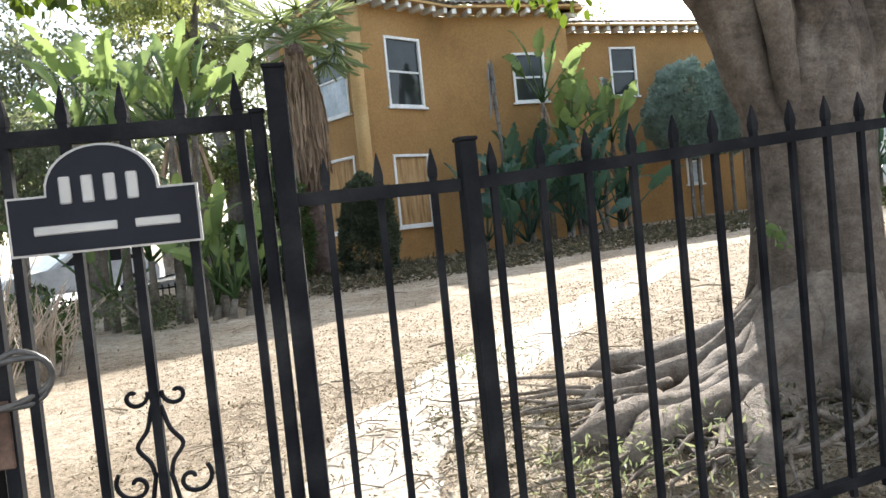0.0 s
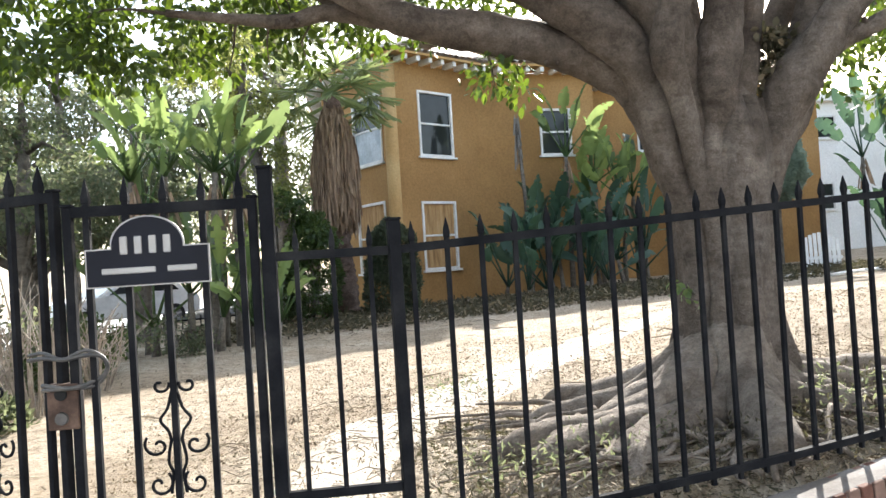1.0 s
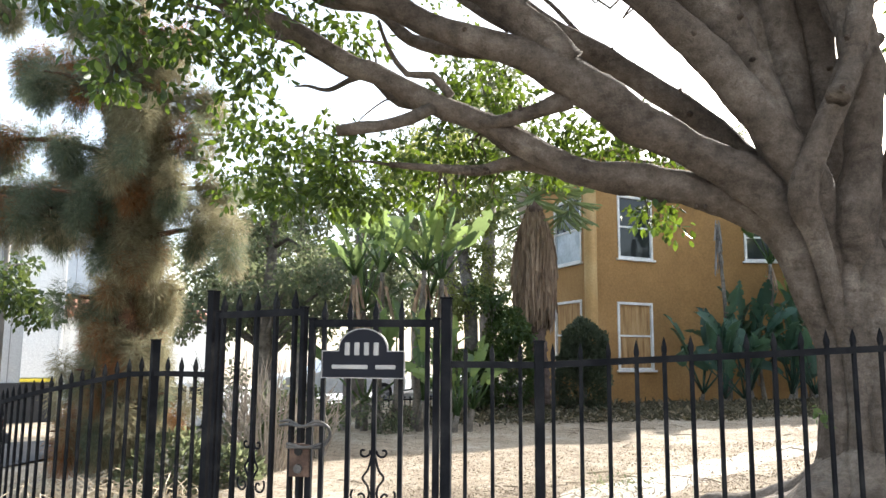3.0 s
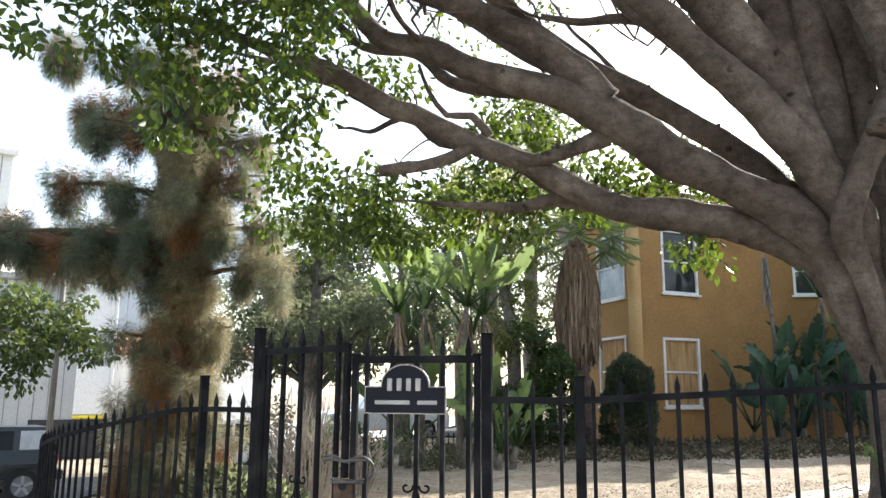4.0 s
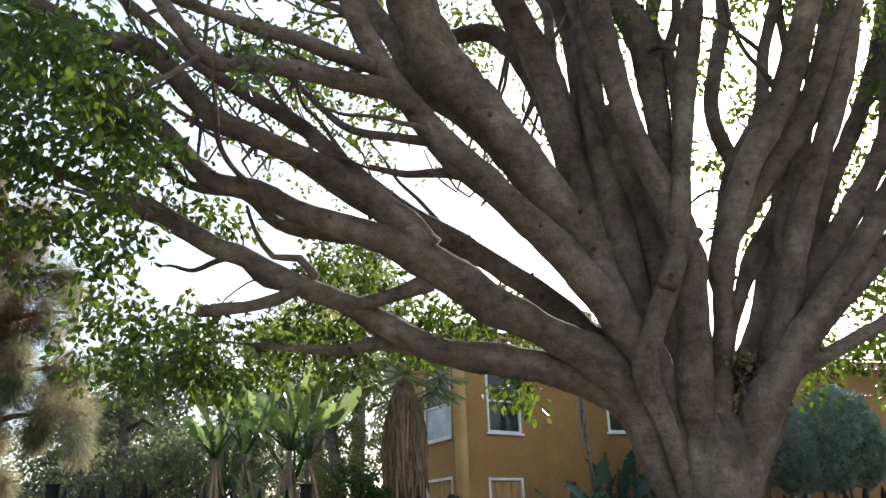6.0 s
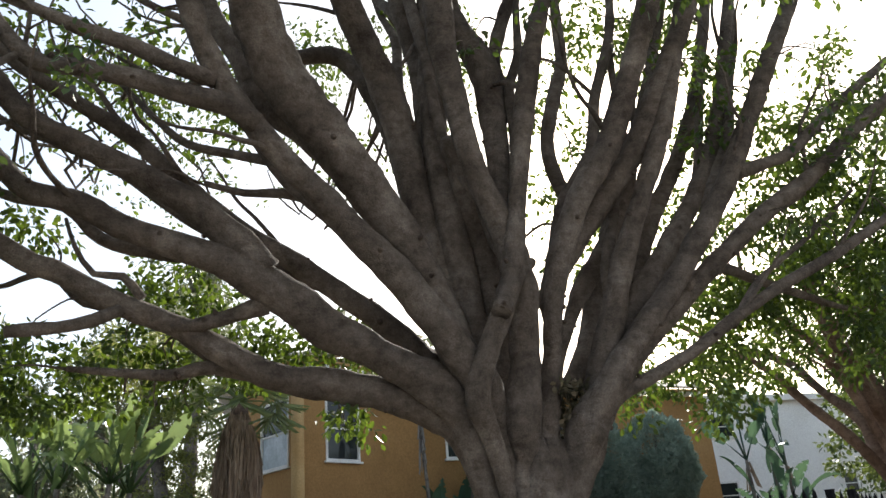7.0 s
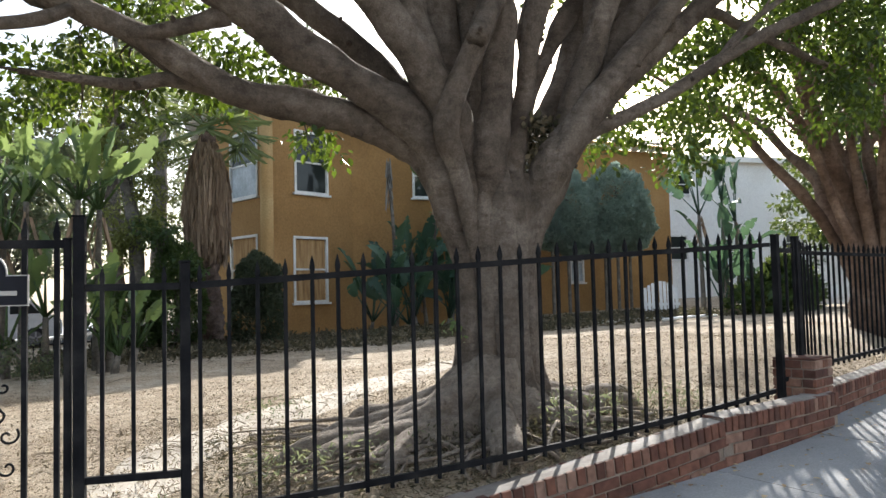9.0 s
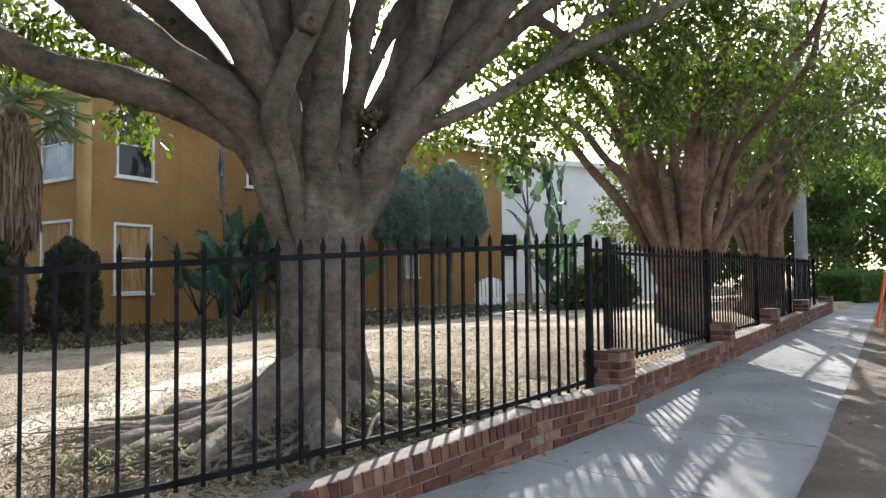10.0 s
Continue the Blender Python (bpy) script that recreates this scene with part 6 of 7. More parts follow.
dense_bush("dark shrub at the edge of the slope", -2.75, 7.6, 0.1, [(0, 0, 0.4, 0.6, 0.5, 0.45)], DARK_LEAF, 79, 0.07, 3500)
# woods beyond the pavement's end
for k, (x, y, h) in enumerate(((24.5, 10.5, 8), (28, 13.5, 10), (22.5, 13.0, 8), (31, 11.5, 11), (27, 7.5, 6.5), (36, 8, 12), (34, 16, 12), (31, 5, 8))):
    wood_tree("dark leafy tree at the end of the street", x, y, 0.9, h, [(0, 0, h * 0.62, 2.3, 2.0, h * 0.32), (1.4, 0, h * 0.35, 1.8, 1.5, h * 0.28), (-1.4, 0.5, h * 0.35, 1.8, 1.5, h * 0.3)], DARK_LEAF if k != 4 else HEDGE_LEAF, 90 + k, 0.2, 40, 0.22, "tree", 0.4, "trees at the street's end")
# woods on the far side of the hollow, left
for k, (x, y, h) in enumerate(((-3.6, 27, 9), (-1.2, 33, 11), (4, 36, 12))):
    wood_tree("leafy tree across the hollow", x, y, -1.0, h, [(0, 0, h * 0.6, 2.4, 2.0, h * 0.3), (1.3, 0, h * 0.55, 1.6, 1.5, h * 0.18)], WOOD_LEAF, 110 + k, 0.2, 32, 0.2, "tree", 0.4, "trees across the hollow")


# ---- street, left, in the hollow ----
def strip(name, left, right, n, mat, lift, label, category, depth=0.12):
    """A slab between two plan lines that follows the ground."""
    L, R = np.array(left, float), np.array(right, float)
    u = np.linspace(0, 1, n)
    s = np.linspace(0, 1, len(L))
    v, f = [], []
    for k in u:
        a = [np.interp(k, s, L[:, i]) for i in (0, 1)]
        b = [np.interp(k, s, R[:, i]) for i in (0, 1)]
        for w in np.linspace(0, 1, 9):
            x, y = a[0] + (b[0] - a[0]) * w, a[1] + (b[1] - a[1]) * w
            v.append((x, y, ground_z(x, y) + lift))
    for i in range(n - 1):
        for j in range(8):
            q = i * 9 + j
            f.append((q, q + 1, q + 10, q + 9))
    ob = link_mesh(name, v, f, mat, None, True)
    return tagged(ob, label, category, "", "structure")


strip("road", [(-30, -2), (-18, 6.5), (-10, 12.6), (-3, 18.0), (8, 27)], [(-36, 5), (-22, 13.5), (-14, 19.0), (-7, 25.0), (3, 34)], 40, ASPHALT, 0.05, "grey asphalt side street in the hollow", "road")

# Pale sheet added for the sunlit street, its brightness put into the colour.
PALE_STREET = worn("pale_street_concrete", (0.4, 0.4, 0.39), (0.5, 0.5, 0.485), (0.6, 0.6, 0.58), 0.5, 30, 0.9, 0.2, 0.004)
strip("lot", [(-17, 29.0), (-26, 62.0)], [(1.0, 31.0), (2.0, 64.0)], 30, PALE_STREET, 0.12, "pale concrete standing for the sunlit street beyond the trees", "pavement")

RUBBER = plain("tyre_rubber", (0.02, 0.02, 0.02), 0.9)
RIM_GREY = plain("rim_grey", (0.16, 0.16, 0.17), 0.5)
ALLOY = plain("alloy_wheel", (0.55, 0.55, 0.57), 0.35, 0.8)
JEEP_PAINT = plain("slate_car_paint", (0.045, 0.06, 0.075), 0.3)
WHITE_PAINT = plain("white_car_paint", (0.8, 0.8, 0.8), 0.3)
BLACK_PLASTIC = plain("black_plastic", (0.02, 0.02, 0.022), 0.6)
CAR_GLASS = glass_material("car_glass", (0.03, 0.035, 0.04), 0.02)
# Light seen through the rear quarter window, put into a pale pane colour.
LIT_THROUGH_GLASS = plain("lit_through_quarter_glass", (0.5, 0.53, 0.55), 0.1)
RED_LAMP = plain("red_lamp", (0.35, 0.02, 0.02), 0.3)


def wheel(parent, m, r, w):
    bm = bmesh.new()
    bmesh.ops.create_cone(bm, cap_ends=False, segments=28, radius1=r * 0.9, radius2=r * 0.9, depth=w * 0.96, matrix=m @ pose(0, 0, 0, 90))
    bmesh.ops.create_cone(bm, cap_ends=True, segments=28, radius1=r, radius2=r, depth=w * 0.8, matrix=m @ pose(0, 0, 0, 90))
    tyre = part("wheel", bm, RUBBER, parent)
    bm = bmesh.new()
    bmesh.ops.create_cone(bm, cap_ends=True, segments=24, radius1=r * 0.62, radius2=r * 0.58, depth=w * 1.02, matrix=m @ pose(0, 0, 0, 90))
    part("rim", bm, RIM_GREY, tyre)
    bm = bmesh.new()
    for k in range(5):
        block(bm, (-r * 0.085, -w * 0.52, r * 0.1), (r * 0.085, w * 0.52, r * 0.6), m @ pose(0, 0, 0, 0, k * 72, 0))
    part("spokes", bm, ALLOY, tyre)
    return tyre


def profile_body(bm, pts, y0, y1, m, taper=0.0):
    """A side profile drawn across the car's width."""
    a = [bm.verts.new(m @ Vector((x, y0, z))) for x, z in pts]
    b = [bm.verts.new(m @ Vector((x, y1, z))) for x, z in pts]
    bm.faces.new(a)
    bm.faces.new(b[::-1])
    for i in range(len(pts)):
        j = (i + 1) % len(pts)
        bm.faces.new((a[i], b[i], b[j], a[j]))


def boxy_suv(x, y, z, turn):
    car = thing("parked_suv", "slate-blue boxy off-road vehicle parked on the street", "car", (x, y, z))
    m = pose(0, 0, 0, 0, 0, turn)
    bm = bmesh.new()
    profile_body(bm, [(-0.1, 0.55), (-0.1, 1.15), (1.25, 1.2), (1.35, 1.12), (4.05, 1.1), (4.1, 0.55)], -0.78, 0.78, m)
    profile_body(bm, [(-0.05, 1.14), (0.05, 1.8), (1.9, 1.84), (2.35, 1.82), (2.65, 1.18), (2.6, 1.1), (-0.05, 1.08)], -0.72, 0.72, m)
    bmesh.ops.bevel(bm, geom=bm.edges[:], offset=0.03, segments=2, affect="EDGES")
    part("body", bm, JEEP_PAINT, car)
    for x0, x1, x2, x3, glass in ((0.1, 0.75, 0.75, 0.16, LIT_THROUGH_GLASS), (0.9, 1.55, 1.55, 0.9, CAR_GLASS), (1.65, 2.45, 2.25, 1.65, CAR_GLASS)):
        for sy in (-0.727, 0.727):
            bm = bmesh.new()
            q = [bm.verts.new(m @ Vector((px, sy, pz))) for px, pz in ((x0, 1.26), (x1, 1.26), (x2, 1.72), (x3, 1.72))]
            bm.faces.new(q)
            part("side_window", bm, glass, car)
    part("rear_window", block(bmesh.new(), (-0.045, -0.6, 1.25), (-0.03, 0.6, 1.72), m @ pose(0, 0, 0, 0, 4, 0)), CAR_GLASS, car)
    part("bumper", block(bmesh.new(), (-0.3, -0.8, 0.5), (-0.1, 0.8, 0.75), m, 0.04), BLACK_PLASTIC, car)
    for sy in (-0.76, 0.66):
        part("tail_light", block(bmesh.new(), (-0.16, sy, 0.9), (-0.09, sy + 0.1, 1.12), m, 0.01), RED_LAMP, car)
    for wx in (0.65, 3.35):
        for sy in (-0.8, 0.8):
            wheel(car, m @ pose(wx, sy, 0.4), 0.4, 0.26)
        for sy in (-0.92, 0.74):
            bm = bmesh.new()
            profile_body(bm, [(wx - 0.62, 0.62), (wx - 0.42, 0.93), (wx + 0.42, 0.93), (wx + 0.62, 0.62), (wx + 0.52, 0.62), (wx + 0.36, 0.84), (wx - 0.36, 0.84), (wx - 0.52, 0.62)], sy, sy + 0.18, m)
            part("fender", bm, BLACK_PLASTIC, car)
    return car


def saloon(x, y, z, turn, paint, label):
    car = thing("parked_car", label, "car", (x, y, z))
    m = pose(0, 0, 0, 0, 0, turn)
    bm = bmesh.new()
    profile_body(bm, [(0, 0.35), (-0.03, 0.75), (0.15, 0.98), (1.0, 1.02), (3.2, 0.98), (4.2, 0.85), (4.4, 0.6), (4.35, 0.32)], -0.88, 0.88, m)
    profile_body(bm, [(0.25, 0.96), (0.8, 1.42), (1.4, 1.5), (2.3, 1.46), (3.1, 0.97)], -0.72, 0.72, m)
    bmesh.ops.bevel(bm, geom=bm.edges[:], offset=0.05, segments=2, affect="EDGES")
    part("body", bm, paint, car)
    for q in (((0.6, 1.04), (1.5, 1.04), (1.5, 1.4), (0.95, 1.36)), ((1.58, 1.04), (2.75, 1.02), (2.2, 1.38), (1.58, 1.4))):
        for sy in (-0.735, 0.735):
            bm = bmesh.new()
            bm.faces.new([bm.verts.new(m @ Vector((px, sy, pz))) for px, pz in q])
            part("side_window", bm, CAR_GLASS, car)
    for wx in (0.85, 3.5):
        for sy in (-0.8, 0.8):
            wheel(car, m @ pose(wx, sy, 0.32), 0.32, 0.22)
    return car


boxy_suv(-11.83, 16.12, -1.17, 222)
saloon(-1.9, 22.3, ground_z(-3.6, 21.0) + 0.05, 214, WHITE_PAINT, "white saloon car parked beyond the slope")
saloon(-6.4, 18.9, ground_z(-8.0, 17.8) + 0.05, 214, WHITE_PAINT, "white saloon car parked along the street")

SIDING = worn("pale_grey_siding", (0.38, 0.385, 0.38), (0.44, 0.445, 0.44), (0.49, 0.49, 0.48), 0.4, 20, 0.8, 0.15, 0.004)
SEAM = plain("siding_seam", (0.2, 0.2, 0.2), 0.8)
BLUE_SIDING = worn("pale_blue_siding", (0.36, 0.4, 0.44), (0.42, 0.46, 0.5), (0.46, 0.5, 0.54), 0.4, 20, 0.8, 0.1, 0.004)
# The blue-grey reflection in the flats' window glass, painted as a pale pane.
REFLECTING_PANE = plain("pale_window_pane", (0.42, 0.47, 0.48), 0.4)


def city_block(label, a, b, z0, z1, depth, mat, holes, roof=None, category="building", seams=0.0, pane=None):
    """A plain building: front wall with windows, sides, back and roof."""
    bld = thing("apartment_building", label, category)
    wall_slab("wall", a, b, z0, z1, holes, mat, bld, 0.3)
    for h in holes:
        sash_window(bld, a, b, h, pane or DARK_GLASS, pane or DARK_GLASS)
    run = math.hypot(b[0] - a[0], b[1] - a[1])
    m = wall_matrix(a, b, 0, 0)
    for name, lo, hi in (("side_wall", (0, 0.3, z0), (0.3, depth, z1)), ("side_wall", (run - 0.3, 0.3, z0), (run, depth, z1)), ("back_wall", (0.3, depth - 0.3, z0), (run - 0.3, depth, z1))):
        part(name, block(bmesh.new(), lo, hi, m), mat, bld)
    part("roof", block(bmesh.new(), (-0.2, -0.2, z1), (run + 0.2, depth + 0.2, z1 + 0.25), m, 0.02), roof or mat, bld)
    s = seams
    while seams and s < run:
        part("seam", block(bmesh.new(), (s, -0.02, z0 + 1.6), (s + 0.03, 0.0, z1), m), SEAM, bld)
        s += seams
    return bld


FLATS_A, FLATS_B = (-25.5, 22.2), (-15.4, 27.4)
grey_flats = city_block("tall grey-sided apartment building with white panels", FLATS_A, FLATS_B, -1.5, 5.9, 9.0, SIDING,
                        [(10.08, 10.97, 2.6, 3.4)], None, "building", 0.5, REFLECTING_PANE)
city_block("white-panelled upper storeys of the flats", FLATS_A, (-19.35, 25.37), 6.15, 10.9, 7.0, WHITE_WALL, [(1.0, 2.6, 8.0, 10.0), (4.5, 5.7, 8.2, 9.8)], None, "building", 1.3)
gm = wall_matrix(FLATS_A, FLATS_B, 0, 0)
part("white_panel", block(bmesh.new(), (9.95, -0.12, 0.6), (11.2, -0.035, 2.52), gm, 0.01), WHITE_WALL, grey_flats)
part("white_panel", block(bmesh.new(), (9.7, -0.12, 3.5), (11.2, -0.035, 5.85), gm, 0.01), WHITE_WALL, grey_flats)
part("corner_trim", block(bmesh.new(), (11.21, -0.14, 0.45), (11.34, 0.1, 5.85), gm, 0.01), WHITE_WALL, grey_flats)
part("yellow_strip", block(bmesh.new(), (9.95, -0.2, 0.44), (11.2, -0.05, 0.57), gm, 0.01), plain("yellow_paint", (0.75, 0.6, 0.05), 0.6), grey_flats)
part("dark_base", block(bmesh.new(), (8.4, -0.06, -1.4), (11.3, -0.02, 0.4), gm), BLACK_PLASTIC, grey_flats)
part("lower_wall", block(bmesh.new(), (2.0, -0.08, -1.4), (8.36, -0.02, 0.05), gm), WHITE_WALL, grey_flats)
blue_flats = city_block("pale blue-grey block of flats", (-26.6, 48.5), (-20.6, 51.5), -1, 9.6, 8, BLUE_SIDING, [(3.6, 4.8, 5.9, 7.2)], None, "building", 0.9)
part("brown_band", block(bmesh.new(), (0.0, -0.3, 3.6), (6.7, -0.05, 5.55), wall_matrix((-26.6, 48.5), (-20.6, 51.5), 0, 0)), STUCCO, blue_flats)
red_house = city_block("white house with a red tile roof", (-20.1, 36.3), (-13.0, 39.6), -1, 3.2, 7, WHITE_WALL, [(2, 3.2, 1, 2.5)])
tm = wall_matrix((-20.1, 36.3), (-13.0, 39.6), 0, 3.5)
for k in range(27):
    vv, ff = tube([(-0.2 + k * 0.3, -0.6, 0.0, 0.14), (-0.2 + k * 0.3, 3.0, 0.95, 0.14)], 7, 1.0)
    link_mesh("roof_tile", [tm @ Vector(q) for q in vv], ff, ROOF_TILE, red_house, True)
city_block("far pale building with a row of windows", (-22.5, 58.0), (-18.0, 60.0), -1, 4.9, 8, GREY_WALL,
           [(s, s + 0.75, z, z + 1.15) for s in (0.75, 2.15, 3.4) for z in (0.9, 2.85)])
pole = thing("street_pole", "slim grey steel street pole", "pole", (-10.2, 13.25, -1.1))
vv, ff = tube([(0, 0, -0.2, 0.075), (0, 0, 2.0, 0.07), (0, 0, 5.2, 0.06)], 10, 1.0)
link_mesh("shaft", vv, ff, plain("pole_grey", (0.12, 0.105, 0.085), 0.7), pole, True)
vv, ff = tube([(0, 0, -0.1, 0.12), (0, 0, 0.1, 0.11)], 10, 1.0)
link_mesh("base", vv, ff, plain("pole_base_grey", (0.25, 0.24, 0.22), 0.8), pole, True)
# low black fence on the slope
low_xs = [(-4.9 + 0.9 * k, 14.3 + 0.45 * k) for k in range(8)]
low_fence = fence_run("low black iron fence across the slope", low_xs, lambda s: 0.45, lambda s: -0.35, over=0.1)

# ---- far along the pavement ----
pole2 = thing("utility_pole", "grey utility pole among trees", "pole", (18.8, 6.4, 0.7))
vv, ff = tube([(0, 0, -0.2, 0.16), (0, 0, 4, 0.145), (0, 0, 9, 0.12)], 12, 1.0, 0.03)
link_mesh("shaft", vv, ff, plain("weathered_pole", (0.2, 0.21, 0.23), 0.85), pole2, True)
for x, y, w in ((21.6, 6.2, 1.3), (23.6, 7.6, 1.2)):
    hedge = thing("hedge", "low clipped green hedge beside the pavement", "hedge", (x, y, ground_z(x, y)), "clipped hedges")
    rg = np.random.default_rng(int(x * 10))
    n = 5200
    q = rg.uniform(-1, 1, (n, 3)) * (w, 0.55, 0.36)
    face = rg.integers(0, 3, n)
    for ax, half in enumerate((w, 0.55, 0.36)):
        pick = face == ax
        q[pick, ax] = np.sign(rg.uniform(-1, 1, pick.sum())) * half
    q += rg.normal(size=(n, 3)) * 0.03 + (0, 0, 0.42)
    v, f = scatter(q, rg.normal(size=(n, 3)) + (0, 0, 0.4), rg.uniform(0.06, 0.11, n), rg)
    array_mesh("leaves", v, f, HEDGE_LEAF, hedge)
    part("core", block(bmesh.new(), (-w + 0.06, -0.5, 0.0), (w - 0.06, 0.5, 0.72), None, 0.06), DARK_LEAF, hedge)

ORANGE = plain("safety_orange", (0.75, 0.12, 0.02), 0.5)
REFLECT = plain("white_reflector", (0.8, 0.8, 0.78), 0.4)


def barricade(x, y, turn):
    b = thing("traffic_barricade", "orange and white folding traffic barricade", "barricade", (x, y, ground_z(x, y) + 0.01), "barricades")
    m = pose(0, 0, 0, 0, 0, turn)
    for sx in (-0.32, 0.32):
        for lean in (-12, 12):
            part("leg", block(bmesh.new(), (sx - 0.03, -0.02, 0.0), (sx + 0.03, 0.02, 1.05), m @ pose(0, 0.21 if lean > 0 else -0.21, 0, lean, 0, 0), 0.005), ORANGE, b)
    for z, mat in ((0.85, ORANGE), (0.5, REFLECT)):
        board = part("board", block(bmesh.new(), (-0.38, -0.09, z - 0.1), (0.38, -0.06, z + 0.1), m, 0.006), mat, b)
        for k in range(3):
            part("stripe", block(bmesh.new(), (-0.3 + k * 0.24, -0.095, z - 0.098), (-0.2 + k * 0.24, -0.091, z + 0.098), m), REFLECT if mat is ORANGE else ORANGE, board)
    return b


barricade(14.4, 2.15, 60)
barricade(12.6, 1.2, 62)

gate_panel = thing("slatted_panel", "white slatted wooden panel leaning by the wall", "panel", (15.2, 14.6, ground_z(15.2, 14.6)))
for k in range(9):
    part("slat", block(bmesh.new(), (-0.5 + k * 0.115, 0, 0), (-0.5 + k * 0.115 + 0.09, 0.03, 0.85 + 0.2 * math.sin(k / 8 * math.pi)), pose(0, 0, 0, -10, 0, -35), 0.004), TRIM, gate_panel)
part("rail", block(bmesh.new(), (-0.52, 0.032, 0.3), (0.56, 0.06, 0.38), pose(0, 0, 0, -10, 0, -35)), TRIM, gate_panel)
far_gate = thing("white_gate", "white slatted gate beside the white building", "gate", (20.2, 13.0, ground_z(20.2, 13.0)))
gtm = pose(0, 0, 0, 0, 0, -35)
for k in range(13):
    part("slat", block(bmesh.new(), (-0.95 + k * 0.147, 0, 0.05), (-0.95 + k * 0.147 + 0.12, 0.03, 1.75), gtm, 0.004), TRIM, far_gate)
for z in (0.25, 1.45):
    part("rail", block(bmesh.new(), (-0.97, -0.035, z), (0.95, -0.003, z + 0.09), gtm, 0.004), TRIM, far_gate)
for k, (x, y, dx, dy) in enumerate(((11.0, 12.2, 3.0, 0.4), (12.4, 11.2, 2.6, 0.9))):
    pipe = thing("pipe", "long pale pipe lying on the dirt", "pipe", (x, y, ground_z(x, y) + 0.06), "pipes on the ground")
    vv, ff = tube([(0, 0, 0, 0.04), (dx / 2, dy / 2, 0.02, 0.04), (dx, dy, 0, 0.04)], 8, 0.5)
    link_mesh("tube", vv, ff, TRIM, pipe, True)

# plain unseen walls added behind the camera: close the place and cut skylight
for k, (x0, x1, h) in enumerate(((-26, -6, 8.0), (-4, 12, 9.5), (14, 34, 8.5))):
    wall = part("unseen_wall_across_street", block(bmesh.new(), (x0, -17.4, -1.5), (x1, -17.0, h), None, 0.03), GREY_WALL)
    tagged(wall, "plain unseen wall added across the street", "wall", "", "structure")

# pale trodden path that climbs from the gate past the fig
v, f = [], []
P_LINE = smooth_line([(-0.45, 0.55, 0, 0.3), (-0.2, 1.2, 0, 0.38), (0.35, 2.2, 0, 0.42), (1.35, 3.2, 0, 0.45), (2.6, 4.4, 0, 0.4), (4.3, 5.9, 0, 0.3), (5.6, 6.9, 0, 0.15)], 0.12)
tang = np.gradient(P_LINE[:, :2], axis=0)
tang /= np.linalg.norm(tang, axis=1, keepdims=True)
for i, (x, y, _, w) in enumerate(P_LINE):
    nx, ny = -tang[i, 1], tang[i, 0]
    lo = w * (1 + 0.35 * noise.noise((i * 0.23, 1, 0)) + 0.15 * noise.noise((i * 0.9, 5, 0)))
    hi = w * (1 + 0.35 * noise.noise((i * 0.21, 8, 0)) + 0.15 * noise.noise((i * 0.8, 3, 0)))
    for j in range(9):
        s = -lo + (lo + hi) * j / 8
        px, py = x + nx * s, y + ny * s
        v.append((px, py, ground_z(px, py) + (0.014 + 0.006 * noise.noise((px * 4, py * 4, 2)) if 0 < j < 8 else -0.02)))
for i in range(len(P_LINE) - 1):
    for j in range(8):
        q = i * 9 + j
        f.append((q, q + 1, q + 10, q + 9))
trod = link_mesh("path", v, f, PATH_DIRT, None, True)
tagged(trod, "pale trodden dirt path through the yard", "path", "", "structure")

# soil between the pavement and the street, tree shade put into its dark colour
v, f = [], []
for i in range(86):
    x = -5.7 + i * 0.45
    edge = max(-1.84 + 0.43 * (x - 3.97), front_y(x) - 1.84 if x < 4.4 else -99)
    for j in range(7):
        px, py = x + 0.4 * j * 0.42, edge - 0.4 * j + (0.05 * noise.noise((x * 1.3, 4, 0)) if j == 0 else 0)
        v.append((px, py, ground_z(px, py) + 0.03 - (0.05 if j == 6 else 0.0) + 0.015 * noise.noise((px * 2.5, py * 2.5, 0))))
for i in range(85):
    for j in range(6):
        q = i * 7 + j
        f.append((q, q + 1, q + 8, q + 7))
verge = link_mesh("verge", v, f, VERGE, None, True)
tagged(verge, "bare soil strip beside the pavement, darkened for shade", "verge", "", "structure")


# ---- pavement ----
pavement = thing("pavement", "pale concrete pavement slabs strewn with leaves", "pavement", (0, 0, 0), "", "structure")


def edge_pair(x):
    """The wall's foot and the outer edge of the pavement across from it."""
    d = 0.05
    t = Vector((d * 2, front_y(x + d) - front_y(x - d), 0)).normalized() if abs(x - 5.1) > 0.06 else Vector((0.95, 0.3, 0))
    line = (front_y(x) + 1.84 - 0.43 * (x - 3.97)) / (t.x + 0.43 * t.y)
    w = max(0.95, min(1.79, line))
    return Vector((x, front_y(x) - 0.01, 0)), Vector((x + t.y * w, front_y(x) - t.x * w, 0))


stations = [-5.8, -4.4, -3.0, -1.6, -0.4, 0.85, 2.1, 3.35, 4.7, 6.3, 7.9, 9.6, 11.3, 13.2, 15.2, 17.4, 19.8, 22.5, 25.5]
